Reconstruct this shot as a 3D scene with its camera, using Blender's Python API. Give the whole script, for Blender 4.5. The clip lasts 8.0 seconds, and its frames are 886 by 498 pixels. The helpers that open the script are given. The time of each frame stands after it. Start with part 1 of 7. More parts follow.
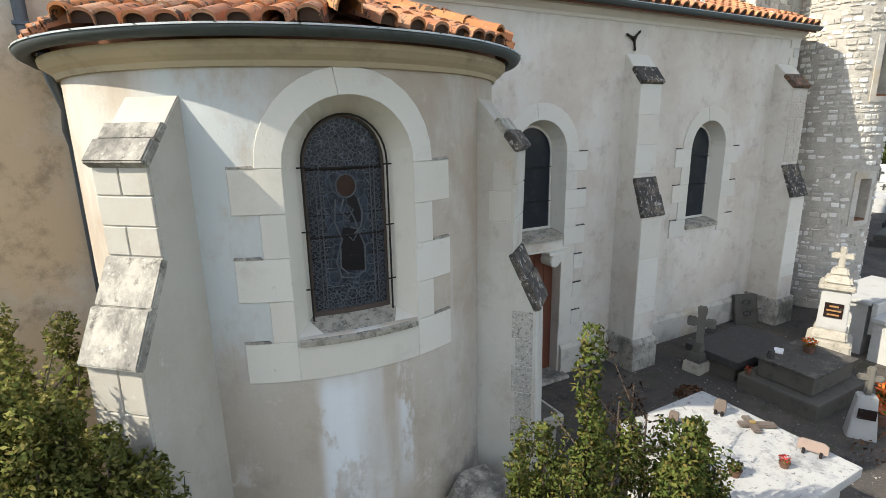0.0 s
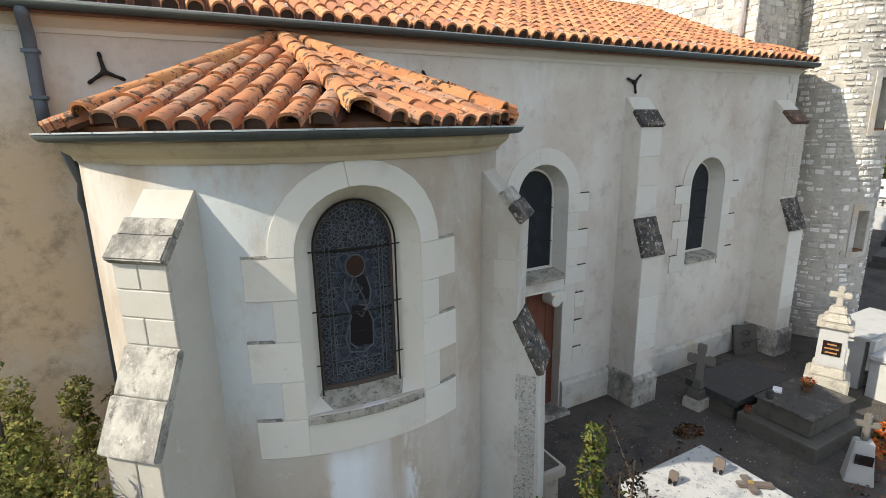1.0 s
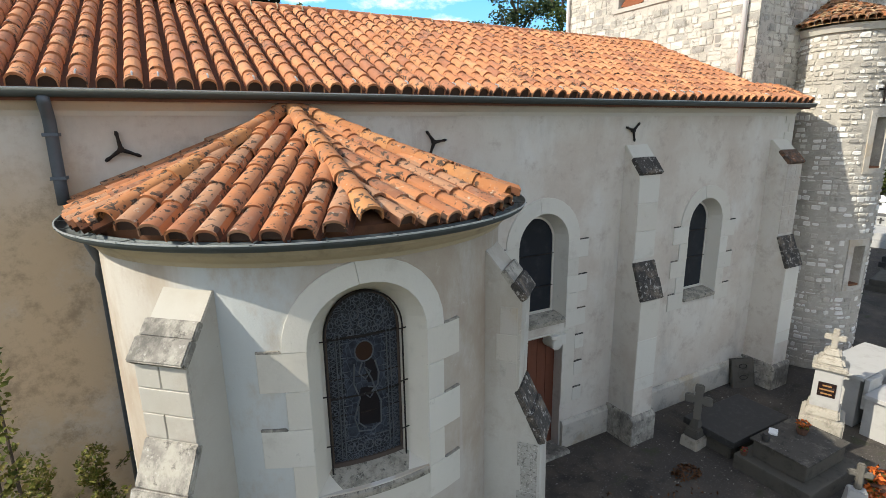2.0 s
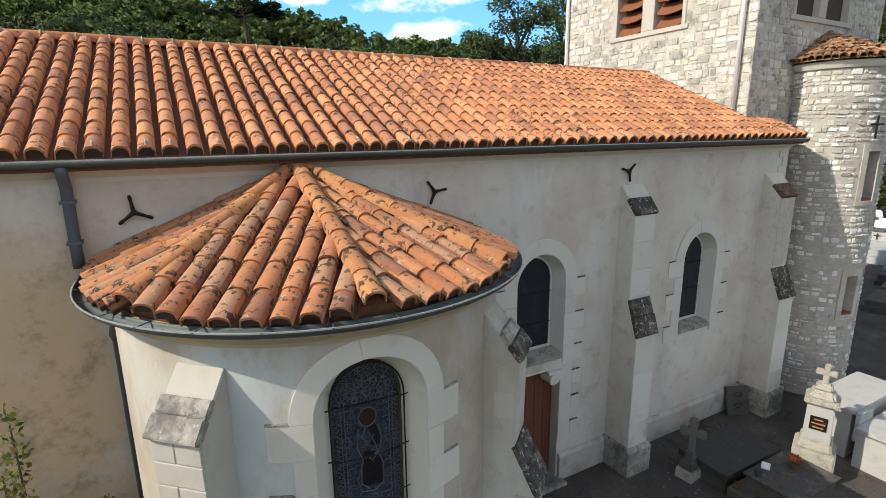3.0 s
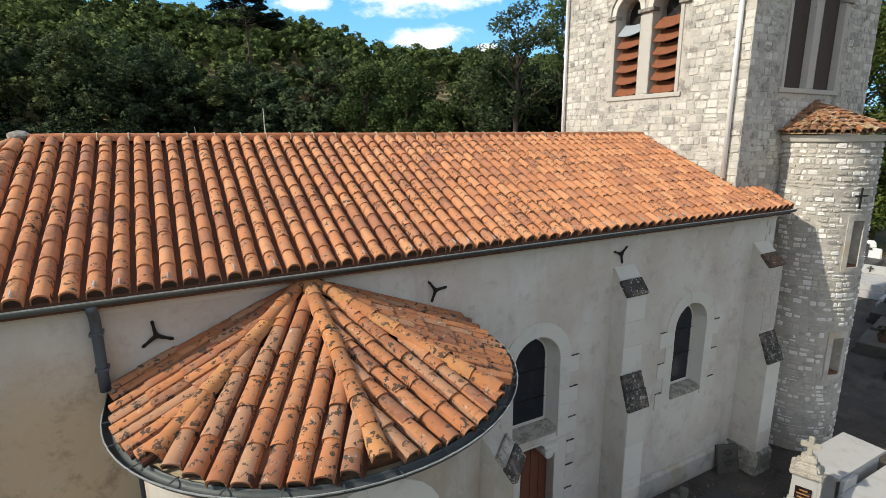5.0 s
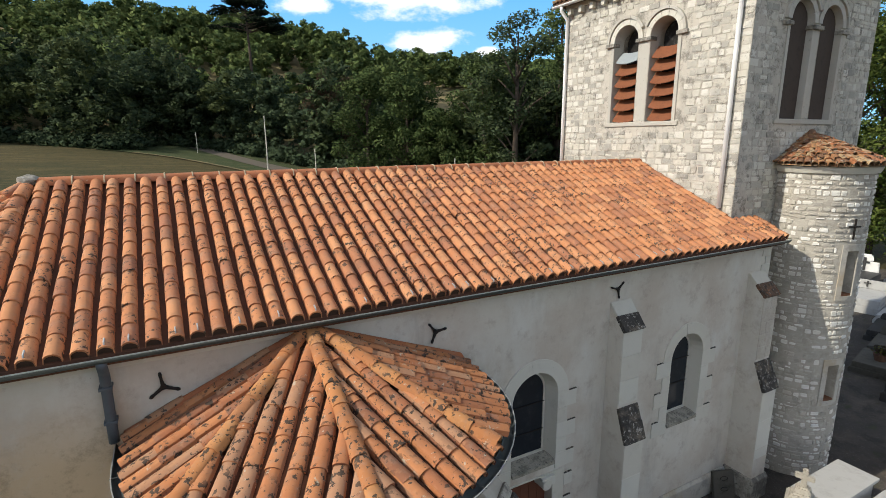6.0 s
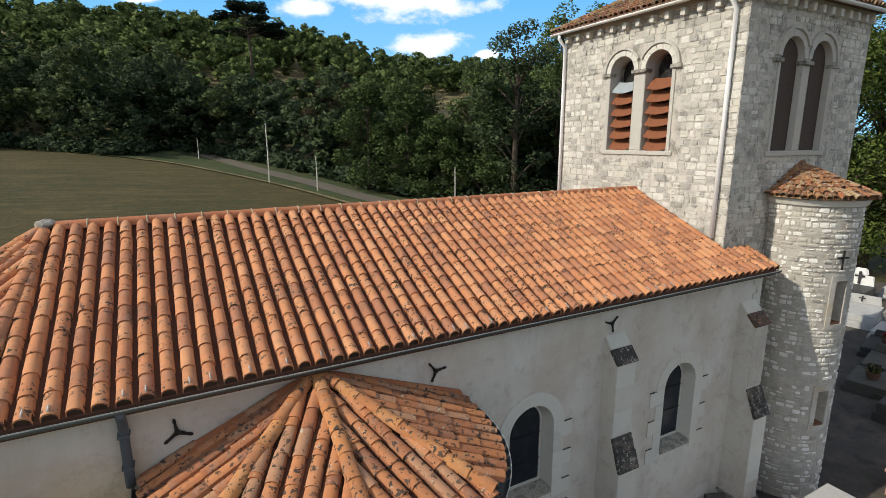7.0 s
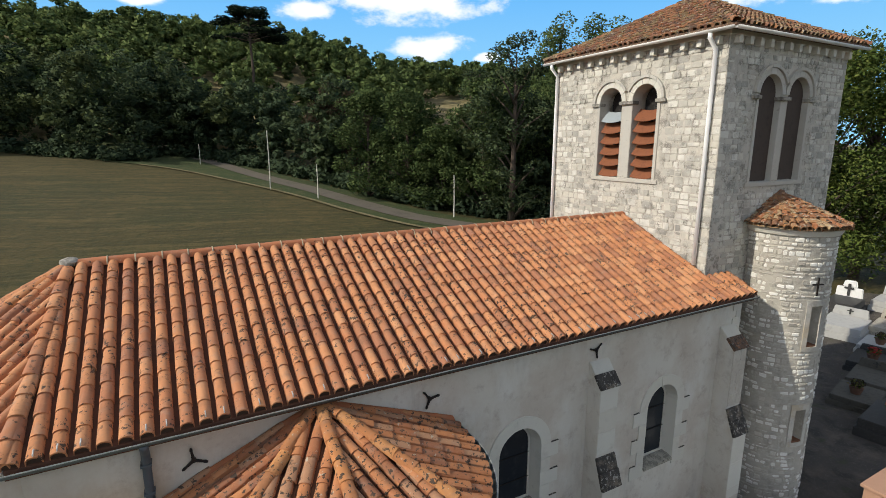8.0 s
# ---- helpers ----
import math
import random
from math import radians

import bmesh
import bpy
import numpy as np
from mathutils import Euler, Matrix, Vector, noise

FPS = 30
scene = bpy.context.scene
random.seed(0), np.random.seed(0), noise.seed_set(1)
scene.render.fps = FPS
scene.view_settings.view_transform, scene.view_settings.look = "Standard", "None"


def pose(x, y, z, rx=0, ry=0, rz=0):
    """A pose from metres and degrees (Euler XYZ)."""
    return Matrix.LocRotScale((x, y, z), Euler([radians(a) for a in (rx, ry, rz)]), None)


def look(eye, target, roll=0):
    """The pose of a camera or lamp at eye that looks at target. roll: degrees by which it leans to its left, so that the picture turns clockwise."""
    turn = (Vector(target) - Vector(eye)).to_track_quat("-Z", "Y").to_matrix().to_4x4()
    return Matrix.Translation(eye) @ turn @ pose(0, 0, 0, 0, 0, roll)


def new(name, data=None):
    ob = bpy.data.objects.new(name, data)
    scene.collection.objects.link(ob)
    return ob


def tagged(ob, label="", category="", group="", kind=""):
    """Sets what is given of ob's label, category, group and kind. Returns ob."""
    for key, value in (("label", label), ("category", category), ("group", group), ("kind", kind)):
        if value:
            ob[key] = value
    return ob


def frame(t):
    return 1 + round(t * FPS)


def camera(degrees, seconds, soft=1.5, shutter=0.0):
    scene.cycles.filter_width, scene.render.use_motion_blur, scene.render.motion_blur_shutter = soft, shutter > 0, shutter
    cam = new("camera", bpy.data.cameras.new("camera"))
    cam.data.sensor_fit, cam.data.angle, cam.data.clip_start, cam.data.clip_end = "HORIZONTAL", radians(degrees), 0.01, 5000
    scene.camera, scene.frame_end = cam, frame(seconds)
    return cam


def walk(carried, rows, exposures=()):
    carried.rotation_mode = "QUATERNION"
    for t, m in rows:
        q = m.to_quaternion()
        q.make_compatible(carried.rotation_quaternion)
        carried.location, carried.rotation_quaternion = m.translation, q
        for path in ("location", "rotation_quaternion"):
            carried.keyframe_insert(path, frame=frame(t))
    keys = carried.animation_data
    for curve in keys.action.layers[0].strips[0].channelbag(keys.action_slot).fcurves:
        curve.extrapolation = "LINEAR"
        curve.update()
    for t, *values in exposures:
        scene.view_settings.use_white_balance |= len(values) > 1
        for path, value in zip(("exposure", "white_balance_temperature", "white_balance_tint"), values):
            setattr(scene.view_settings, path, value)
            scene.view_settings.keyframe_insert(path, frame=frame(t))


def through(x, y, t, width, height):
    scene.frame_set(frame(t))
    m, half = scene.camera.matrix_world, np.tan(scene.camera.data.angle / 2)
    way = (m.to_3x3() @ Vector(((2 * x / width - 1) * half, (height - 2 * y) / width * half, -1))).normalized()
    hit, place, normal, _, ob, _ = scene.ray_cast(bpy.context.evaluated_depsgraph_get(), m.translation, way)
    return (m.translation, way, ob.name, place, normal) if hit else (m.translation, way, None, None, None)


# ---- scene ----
cam = camera(82.6, 8.0, soft=0.8)
PATH = [
    (0, (0.531, -6.697, 4.646), (1.4505, -4.9861, 4.1689), -1.07),
    (0.5, (0.520, -6.671, 4.990), (1.4394, -4.9589, 4.5173), -1.01),
    (1, (0.508, -6.647, 5.324), (1.4281, -4.9342, 4.8557), -0.94),
    (1.5, (0.491, -6.624, 5.731), (1.4122, -4.9100, 5.2660), -0.88),
    (3, (0.449, -6.693, 6.801), (1.3709, -4.9770, 6.3488), -0.68),
    (3.5, (0.461, -6.734, 7.147), (1.3839, -5.0167, 6.6990), -0.61),
    (4, (0.460, -6.761, 7.512), (1.3832, -5.0436, 7.0689), -0.55),
    (4.5, (0.422, -6.783, 7.928), (1.3459, -5.0641, 7.4886), -0.48),
    (6, (0.393, -6.820, 8.970), (1.3185, -5.0989, 8.5435), -0.29),
    (6.5, (0.367, -6.876, 9.338), (1.2933, -5.1543, 8.9160), -0.22),
    (7, (0.300, -6.993, 9.703), (1.2267, -5.2702, 9.2849), -0.15),
    (7.5, (0.215, -7.222, 10.078), (1.1417, -5.4987, 9.6636), -0.09),
    (8, (0.142, -7.527, 10.465), (1.0692, -5.8032, 10.0550), -0.02),
]
EXPOSURES = [(0.0, 0.74), (1.5, 0.47), (3.5, 0.1), (4.5, 0.03), (6.5, -0.14), (8.0, -0.25)]
walk(cam, [(t, look(eye, target, roll)) for t, eye, target, roll in PATH], EXPOSURES)

# ---------------------------------------------------------------- light
SUN_WAY = Vector((-1.0, 0.17, 0.77)).normalized()          # towards the sun
sun = new("sun", bpy.data.lights.new("sun", "SUN"))
sun.data.energy, sun.data.angle, sun.data.color = 4.6, radians(0.53), (1.0, 0.925, 0.79)
sun.matrix_world = look(SUN_WAY * 60, (0, 0, 0))

world = bpy.data.worlds.new("sky")
scene.world = world
world.use_nodes = True
wn, wl = world.node_tree.nodes, world.node_tree.links
wn.clear()
w_out = wn.new("ShaderNodeOutputWorld")
w_sky = wn.new("ShaderNodeTexSky")
w_sky.sky_type, w_sky.sun_disc = "NISHITA", False
w_sky.sun_elevation = math.asin(SUN_WAY.z)
w_sky.sun_rotation = math.atan2(SUN_WAY.x, SUN_WAY.y) % (2 * math.pi)
w_sky.air_density, w_sky.dust_density, w_sky.ozone_density = 1.0, 0.6, 1.5
w_bg = wn.new("ShaderNodeBackground")
w_bg.inputs["Strength"].default_value = 0.15
w_cloud = wn.new("ShaderNodeBackground")
w_cloud.inputs["Color"].default_value = (1.0, 0.98, 0.96, 1)
w_cloud.inputs["Strength"].default_value = 1.45
w_mix = wn.new("ShaderNodeMixShader")
w_co = wn.new("ShaderNodeTexCoord")
w_map = wn.new("ShaderNodeMapping")
w_map.inputs["Location"].default_value = (0.35, 0.2, 0.0)
w_map.inputs["Scale"].default_value = (1.0, 1.0, 2.6)
w_noise = wn.new("ShaderNodeTexNoise")
w_noise.inputs["Scale"].default_value = 3.1
w_noise.inputs["Detail"].default_value = 7
w_noise.inputs["Roughness"].default_value = 0.55
w_ramp = wn.new("ShaderNodeValToRGB")
w_ramp.color_ramp.elements[0].position, w_ramp.color_ramp.elements[1].position = 0.50, 0.60
wl.new(w_co.outputs["Generated"], w_map.inputs["Vector"])
wl.new(w_map.outputs["Vector"], w_noise.inputs["Vector"])
wl.new(w_noise.outputs["Fac"], w_ramp.inputs["Fac"])
wl.new(w_sky.outputs["Color"], w_bg.inputs["Color"])
wl.new(w_ramp.outputs["Color"], w_mix.inputs["Fac"])
wl.new(w_bg.outputs["Background"], w_mix.inputs[1])
wl.new(w_cloud.outputs["Background"], w_mix.inputs[2])
wl.new(w_mix.outputs["Shader"], w_out.inputs["Surface"])


# ---------------------------------------------------------------- materials
class Mat:
    """A procedural surface built up in layers over world positions."""

    def __init__(self, name, colour, rough=0.85, metal=0.0):
        self.mat = bpy.data.materials.new(name)
        self.mat.use_nodes = True
        self.n, self.l = self.mat.node_tree.nodes, self.mat.node_tree.links
        self.bsdf = self.n["Principled BSDF"]
        self.bsdf.inputs["Roughness"].default_value = rough
        self.bsdf.inputs["Metallic"].default_value = metal
        self.bsdf.inputs["Specular IOR Level"].default_value = 0.25
        self.pos = self.n.new("ShaderNodeNewGeometry").outputs["Position"]
        rgb = self.n.new("ShaderNodeRGB")
        rgb.outputs[0].default_value = (*colour, 1)
        self.col = rgb.outputs[0]
        self.height = None

    def noise(self, scale, detail=4, stretch=(1, 1, 1), rough=0.6, shift=0.0):
        m = self.n.new("ShaderNodeMapping")
        m.inputs["Scale"].default_value = stretch
        m.inputs["Location"].default_value = (shift, shift * 1.7, shift * 0.6)
        t = self.n.new("ShaderNodeTexNoise")
        t.inputs["Scale"].default_value, t.inputs["Detail"].default_value = scale, detail
        t.inputs["Roughness"].default_value = rough
        self.l.new(self.pos, m.inputs["Vector"])
        self.l.new(m.outputs["Vector"], t.inputs["Vector"])
        return t.outputs["Fac"]

    def cells(self, scale, feature="DISTANCE_TO_EDGE", stretch=(1, 1, 1)):
        m = self.n.new("ShaderNodeMapping")
        m.inputs["Scale"].default_value = stretch
        t = self.n.new("ShaderNodeTexVoronoi")
        t.feature = feature
        t.inputs["Scale"].default_value = scale
        self.l.new(self.pos, m.inputs["Vector"])
        self.l.new(m.outputs["Vector"], t.inputs["Vector"])
        return t.outputs["Distance"]

    def ramp(self, fac, lo, hi):
        r = self.n.new("ShaderNodeMapRange")
        r.inputs["From Min"].default_value, r.inputs["From Max"].default_value = lo, hi
        r.interpolation_type = "SMOOTHSTEP"
        self.l.new(fac, r.inputs["Value"])
        return r.outputs["Result"]

    def times(self, a, b):
        m = self.n.new("ShaderNodeMath")
        m.operation = "MULTIPLY"
        for k, v in enumerate((a, b)):
            if isinstance(v, (int, float)):
                m.inputs[k].default_value = v
            else:
                self.l.new(v, m.inputs[k])
        return m.outputs[0]

    def over(self, colour, fac, amount=1.0):
        mix = self.n.new("ShaderNodeMix")
        mix.data_type = "RGBA"
        self.l.new(self.times(fac, amount), mix.inputs["Factor"])
        self.l.new(self.col, mix.inputs["A"])
        mix.inputs["B"].default_value = (*colour, 1)
        self.col = mix.outputs["Result"]
        return self

    def pick(self, colours, amount=1.0):
        """One colour of several for each piece."""
        info = self.n.new("ShaderNodeObjectInfo").outputs["Random"]
        isle = self.n.new("ShaderNodeNewGeometry").outputs["Random Per Island"]
        add = self.n.new("ShaderNodeMath")
        add.operation = "ADD"
        self.l.new(info, add.inputs[0]), self.l.new(isle, add.inputs[1])
        fr = self.n.new("ShaderNodeMath")
        fr.operation = "FRACT"
        self.l.new(add.outputs[0], fr.inputs[0])
        r = self.n.new("ShaderNodeValToRGB")
        r.color_ramp.interpolation = "CONSTANT"
        while len(r.color_ramp.elements) < len(colours):
            r.color_ramp.elements.new(0.5)
        for k, c in enumerate(colours):
            r.color_ramp.elements[k].position = k / len(colours)
            r.color_ramp.elements[k].color = (*c, 1)
        self.l.new(fr.outputs[0], r.inputs["Fac"])
        mix = self.n.new("ShaderNodeMix")
        mix.data_type = "RGBA"
        mix.inputs["Factor"].default_value = amount
        self.l.new(self.col, mix.inputs["A"]), self.l.new(r.outputs["Color"], mix.inputs["B"])
        self.col = mix.outputs["Result"]
        return self

    def along(self, axis, lo, hi):
        """A soft step along a world axis."""
        sep = self.n.new("ShaderNodeSeparateXYZ")
        self.l.new(self.pos, sep.inputs["Vector"])
        return self.ramp(sep.outputs[axis], lo, hi)

    def bump(self, fac, strength=0.3, distance=0.01):
        b = self.n.new("ShaderNodeBump")
        b.inputs["Strength"].default_value, b.inputs["Distance"].default_value = strength, distance
        self.l.new(fac, b.inputs["Height"])
        if self.height is not None:
            self.l.new(self.height, b.inputs["Normal"])
        self.height = b.outputs["Normal"]
        return self

    def done(self):
        self.l.new(self.col, self.bsdf.inputs["Base Color"])
        if self.height is not None:
            self.l.new(self.height, self.bsdf.inputs["Normal"])
        return self.mat


def plaster(name, base, warm, pale, stain_amount=0.5, runs=0.0, brown=0.0):
    m = Mat(name, base, 0.92)
    m.over(warm, m.ramp(m.noise(0.6, 6, shift=3, rough=0.65), 0.40, 0.64), 0.85)
    m.over(pale, m.ramp(m.noise(0.75, 7, (1, 1, 0.5), 0.65, 9), 0.48, 0.66), 0.8)
    m.over((0.34, 0.31, 0.27), m.ramp(m.noise(1.5, 8, (1, 1, 0.25), 0.7, 5), 0.52, 0.80), stain_amount)
    m.over((0.37, 0.305, 0.25), m.ramp(m.noise(2.6, 9, rough=0.75, shift=21), 0.50, 0.68), 0.5)
    m.over((0.66, 0.62, 0.55), m.ramp(m.noise(6.5, 8, rough=0.75, shift=27), 0.58, 0.74), 0.4)
    if runs:
        m.over((0.66, 0.69, 0.70), m.ramp(m.noise(2.1, 5, (1, 1, 0.10), 0.5, 16), 0.56, 0.66), runs)
    if brown:
        old = m.times(m.along("X", -0.12, -0.45), m.along("Z", 6.4, 5.0))
        m.over((0.58, 0.43, 0.27), m.times(old, m.ramp(m.noise(0.9, 7, rough=0.7, shift=33), 0.25, 0.55)), brown)
        m.over((0.34, 0.255, 0.17), m.times(old, m.ramp(m.noise(2.6, 8, rough=0.75, shift=35), 0.48, 0.70)), brown)
    if runs:
        # Bluish limewash patch; its blue also holds skylight on the shadow side.
        skylit_wash = m.times(m.times(m.along("X", 1.75, 0.9), m.along("X", 0.30, 0.62)), m.along("Z", 2.2, 3.2))
        m.over((0.53, 0.575, 0.575), m.times(skylit_wash, m.ramp(m.noise(1.3, 8, (1, 1, 0.6), 0.7, 91), 0.36, 0.54)), 0.8)
        drip = m.times(m.times(m.along("X", 1.36, 1.50), m.along("X", 1.92, 1.66)), m.along("Z", 2.75, 2.35))
        m.over((0.68, 0.72, 0.74), m.times(drip, m.ramp(m.noise(2.6, 8, (1, 1, 0.5), 0.7, 61), 0.40, 0.50)), 0.9)
        drip = m.times(m.times(m.along("X", 2.10, 2.18), m.along("X", 2.34, 2.24)), m.times(m.along("Z", 2.75, 2.4), m.along("Z", 0.9, 1.8)))
        m.over((0.66, 0.70, 0.72), m.times(drip, m.ramp(m.noise(4, 8, (1, 1, 0.4), 0.7, 64), 0.42, 0.54)), 0.8)
        scrape = m.times(m.along("Z", 2.2, 1.4), m.ramp(m.noise(2.4, 9, rough=0.75, shift=81), 0.55, 0.66))
        m.over((0.62, 0.62, 0.60), scrape, 0.75)
        m.over((0.20, 0.18, 0.16), m.times(m.along("Z", 1.9, 0.9), m.ramp(m.noise(1.7, 8, rough=0.7, shift=85), 0.48, 0.68)), 0.7)
    m.over((0.16, 0.15, 0.14), m.ramp(m.noise(42, 4, rough=0.6, shift=13), 0.70, 0.78), 0.5)
    m.bump(m.noise(55, 4), 0.3, 0.006).bump(m.noise(6, 5), 0.25, 0.025)
    return m.done()


M_NAVE = plaster("nave_plaster", (0.61, 0.575, 0.505), (0.52, 0.455, 0.38), (0.65, 0.635, 0.585), 0.6, 0.0, 0.9)
M_FLANK = plaster("buttress_plaster", (0.47, 0.45, 0.395), (0.41, 0.37, 0.305), (0.53, 0.52, 0.47), 0.45)
M_APSE = plaster("apse_plaster", (0.455, 0.405, 0.335), (0.375, 0.31, 0.24), (0.52, 0.50, 0.45), 0.45, 0.45)


def pale_stone(name, base, dirt, lichen):
    m = Mat(name, base, 0.9)
    m.pick([(0.55, 0.53, 0.465), (0.59, 0.575, 0.515), (0.50, 0.48, 0.42), (0.54, 0.505, 0.43)], 0.45)
    m.over((0.40, 0.37, 0.31), m.ramp(m.noise(2.2, 7, rough=0.7), 0.52, 0.78), dirt)
    m.over((0.07, 0.065, 0.055), m.ramp(m.noise(9, 8, rough=0.75, shift=4), 0.64 - 0.2 * lichen, 0.74 - 0.16 * lichen), min(1, lichen + 0.1))
    m.over((0.50, 0.49, 0.44), m.ramp(m.noise(26, 5, shift=2), 0.62, 0.7), 0.5 * lichen)
    m.bump(m.noise(38, 6), 0.35, 0.008)
    return m.done()


_m = Mat("speckled_ashlar", (0.42, 0.405, 0.36), 0.95)
_m.over((0.31, 0.30, 0.265), _m.ramp(_m.noise(3, 7, rough=0.7), 0.46, 0.66), 0.5)
_m.over((0.06, 0.056, 0.05), _m.ramp(_m.noise(34, 5, rough=0.7, shift=3), 0.53, 0.60), 0.6)
_m.over((0.62, 0.61, 0.56), _m.ramp(_m.noise(44, 5, rough=0.65, shift=17), 0.58, 0.63), 0.8)
M_SPECK = _m.bump(_m.noise(34, 6), 0.6, 0.012).done()
_m = Mat("crumbling_plaster", (0.50, 0.455, 0.385), 0.95)
_m.over((0.60, 0.575, 0.51), _m.ramp(_m.noise(1.8, 7, (1, 1, 0.5), 0.7, 3), 0.45, 0.62), 0.8)
_m.over((0.25, 0.215, 0.17), _m.ramp(_m.noise(13, 8, rough=0.8, shift=7), 0.54, 0.64), 0.5)
_m.over((0.09, 0.08, 0.065), _m.ramp(_m.noise(27, 6, rough=0.7, shift=15), 0.62, 0.70), 0.5)
_m.over((0.36, 0.20, 0.11), _m.ramp(_m.noise(4.5, 7, rough=0.7, shift=25), 0.60, 0.70), 0.5)
M_CRUMB = _m.bump(_m.noise(22, 8, rough=0.7), 0.8, 0.03).done()
M_STONE = pale_stone("pale_limestone", (0.638, 0.616, 0.541), 0.55, 0.14)
_m = Mat("weathered_limestone", (0.42, 0.395, 0.335), 0.92)
_m.over((0.22, 0.205, 0.18), _m.ramp(_m.noise(3.6, 8, rough=0.75, shift=2.6), 0.40, 0.60), 0.85)
_m.over((0.075, 0.07, 0.062), _m.ramp(_m.noise(9, 7, rough=0.75, shift=4), 0.54, 0.66), 0.8)
_m.over((0.60, 0.58, 0.52), _m.ramp(_m.noise(19, 6, shift=11), 0.60, 0.70), 0.6)
_m.over((0.10, 0.095, 0.085), _m.ramp(_m.noise(2.4, 8, (1, 1, 0.4), 0.75, 17), 0.46, 0.60), 0.75)
M_CAP = _m.bump(_m.noise(34, 6), 0.45, 0.01).done()
_m = Mat("blackened_limestone", (0.060, 0.055, 0.050), 0.95)
_m.over((0.035, 0.033, 0.03), _m.ramp(_m.noise(4, 7, rough=0.7), 0.45, 0.7), 0.8)
_m.over((0.20, 0.165, 0.125), _m.ramp(_m.noise(5, 7, rough=0.7, shift=8), 0.47, 0.66), 0.8)
_m.over((0.50, 0.48, 0.43), _m.ramp(_m.noise(13, 8, rough=0.78, shift=4), 0.55, 0.62), 0.85)
M_CAP_DARK = _m.bump(_m.noise(30, 6), 0.5, 0.012).done()


def plain(name, colour, rough=0.6, metal=0.0, wear=(0.2, 0.2, 0.2), amount=0.35, scale=6.0, bump=0.15):
    m = Mat(name, colour, rough, metal)
    m.over(wear, m.ramp(m.noise(scale, 6, rough=0.7), 0.48, 0.75), amount)
    m.bump(m.noise(scale * 6, 4), bump, 0.006)
    return m.done()


_m = Mat("orange_lichened_limestone", (0.13, 0.085, 0.06), 0.95)
_m.over((0.33, 0.14, 0.06), _m.ramp(_m.noise(6, 7, rough=0.7), 0.52, 0.64), 0.75)
_m.over((0.045, 0.04, 0.036), _m.ramp(_m.noise(8, 7, rough=0.75, shift=4), 0.47, 0.58), 0.85)
_m.over((0.48, 0.45, 0.39), _m.ramp(_m.noise(15, 7, rough=0.75, shift=8), 0.58, 0.64), 0.7)
M_CAP_RUST = _m.bump(_m.noise(30, 6), 0.5, 0.012).done()


def clay(name, tones, lichen, moss):
    m = Mat(name, tones[0], 0.82)
    m.pick(tones, 0.9)
    m.over((0.22, 0.115, 0.07), m.ramp(m.noise(3.2, 5, shift=8), 0.50, 0.75), 0.5)
    m.over((0.55, 0.29, 0.14), m.ramp(m.noise(11, 5, shift=1), 0.55, 0.75), 0.35)
    m.over((0.30, 0.225, 0.17), m.ramp(m.noise(5.5, 7, rough=0.7, shift=19), 0.48, 0.70), 0.4)
    patch = m.ramp(m.noise(1.3, 4, shift=52), 0.62 - 0.22 * lichen, 0.78 - 0.22 * lichen)
    m.over((0.055, 0.044, 0.034), m.times(patch, m.ramp(m.noise(12, 5, rough=0.62, shift=31), 0.565, 0.60)), 0.95)
    m.over((0.075, 0.055, 0.04), m.ramp(m.noise(10, 4, rough=0.55, shift=71), 0.69 - 0.045 * lichen, 0.715 - 0.045 * lichen), 0.9)
    m.over((0.44, 0.41, 0.32), m.ramp(m.noise(9, 6, rough=0.65, shift=47), 0.68 - 0.06 * moss, 0.74 - 0.06 * moss), 0.75)
    m.bump(m.noise(45, 4), 0.25, 0.006)
    return m.done()


M_TILE = clay("nave_roof_clay", [(0.494, 0.215, 0.097), (0.541, 0.249, 0.116), (0.456, 0.190, 0.087), (0.380, 0.160, 0.082), (0.560, 0.268, 0.129), (0.513, 0.226, 0.103), (0.408, 0.173, 0.085), (0.532, 0.237, 0.108), (0.475, 0.199, 0.091), (0.342, 0.147, 0.082)], 0.85, 0.0)
M_TILE_OLD = clay("apse_roof_clay", [(0.43, 0.172, 0.072), (0.48, 0.206, 0.088), (0.34, 0.135, 0.064), (0.26, 0.112, 0.062), (0.45, 0.186, 0.078), (0.39, 0.212, 0.12)], 1.2, 1.0)
M_HIP = clay("hip_clay", [(0.46, 0.198, 0.074), (0.40, 0.164, 0.064), (0.48, 0.222, 0.083)], 1.35, 0.8)
M_RIDGE = clay("ridge_clay", [(0.40, 0.145, 0.065), (0.44, 0.165, 0.075), (0.36, 0.13, 0.06)], 0.5, 0.0)
# Pan clay darkened: the colour holds the shade between the barrels.
M_PAN = plain("shaded_clay_pans", (0.12, 0.055, 0.034), 0.95, 0.0, (0.055, 0.034, 0.025), 0.75, 7)
M_TURRET_TILE = clay("ochre_lichened_clay", [(0.30, 0.145, 0.065), (0.22, 0.10, 0.05), (0.36, 0.19, 0.085), (0.16, 0.088, 0.052), (0.34, 0.13, 0.055), (0.38, 0.27, 0.15)], 1.3, 1.8)
M_TILE_MOSS = clay("tower_roof_clay", [(0.19, 0.085, 0.05), (0.27, 0.115, 0.06), (0.14, 0.085, 0.056), (0.28, 0.18, 0.085), (0.32, 0.145, 0.065), (0.22, 0.16, 0.08)], 1.4, 1.5)


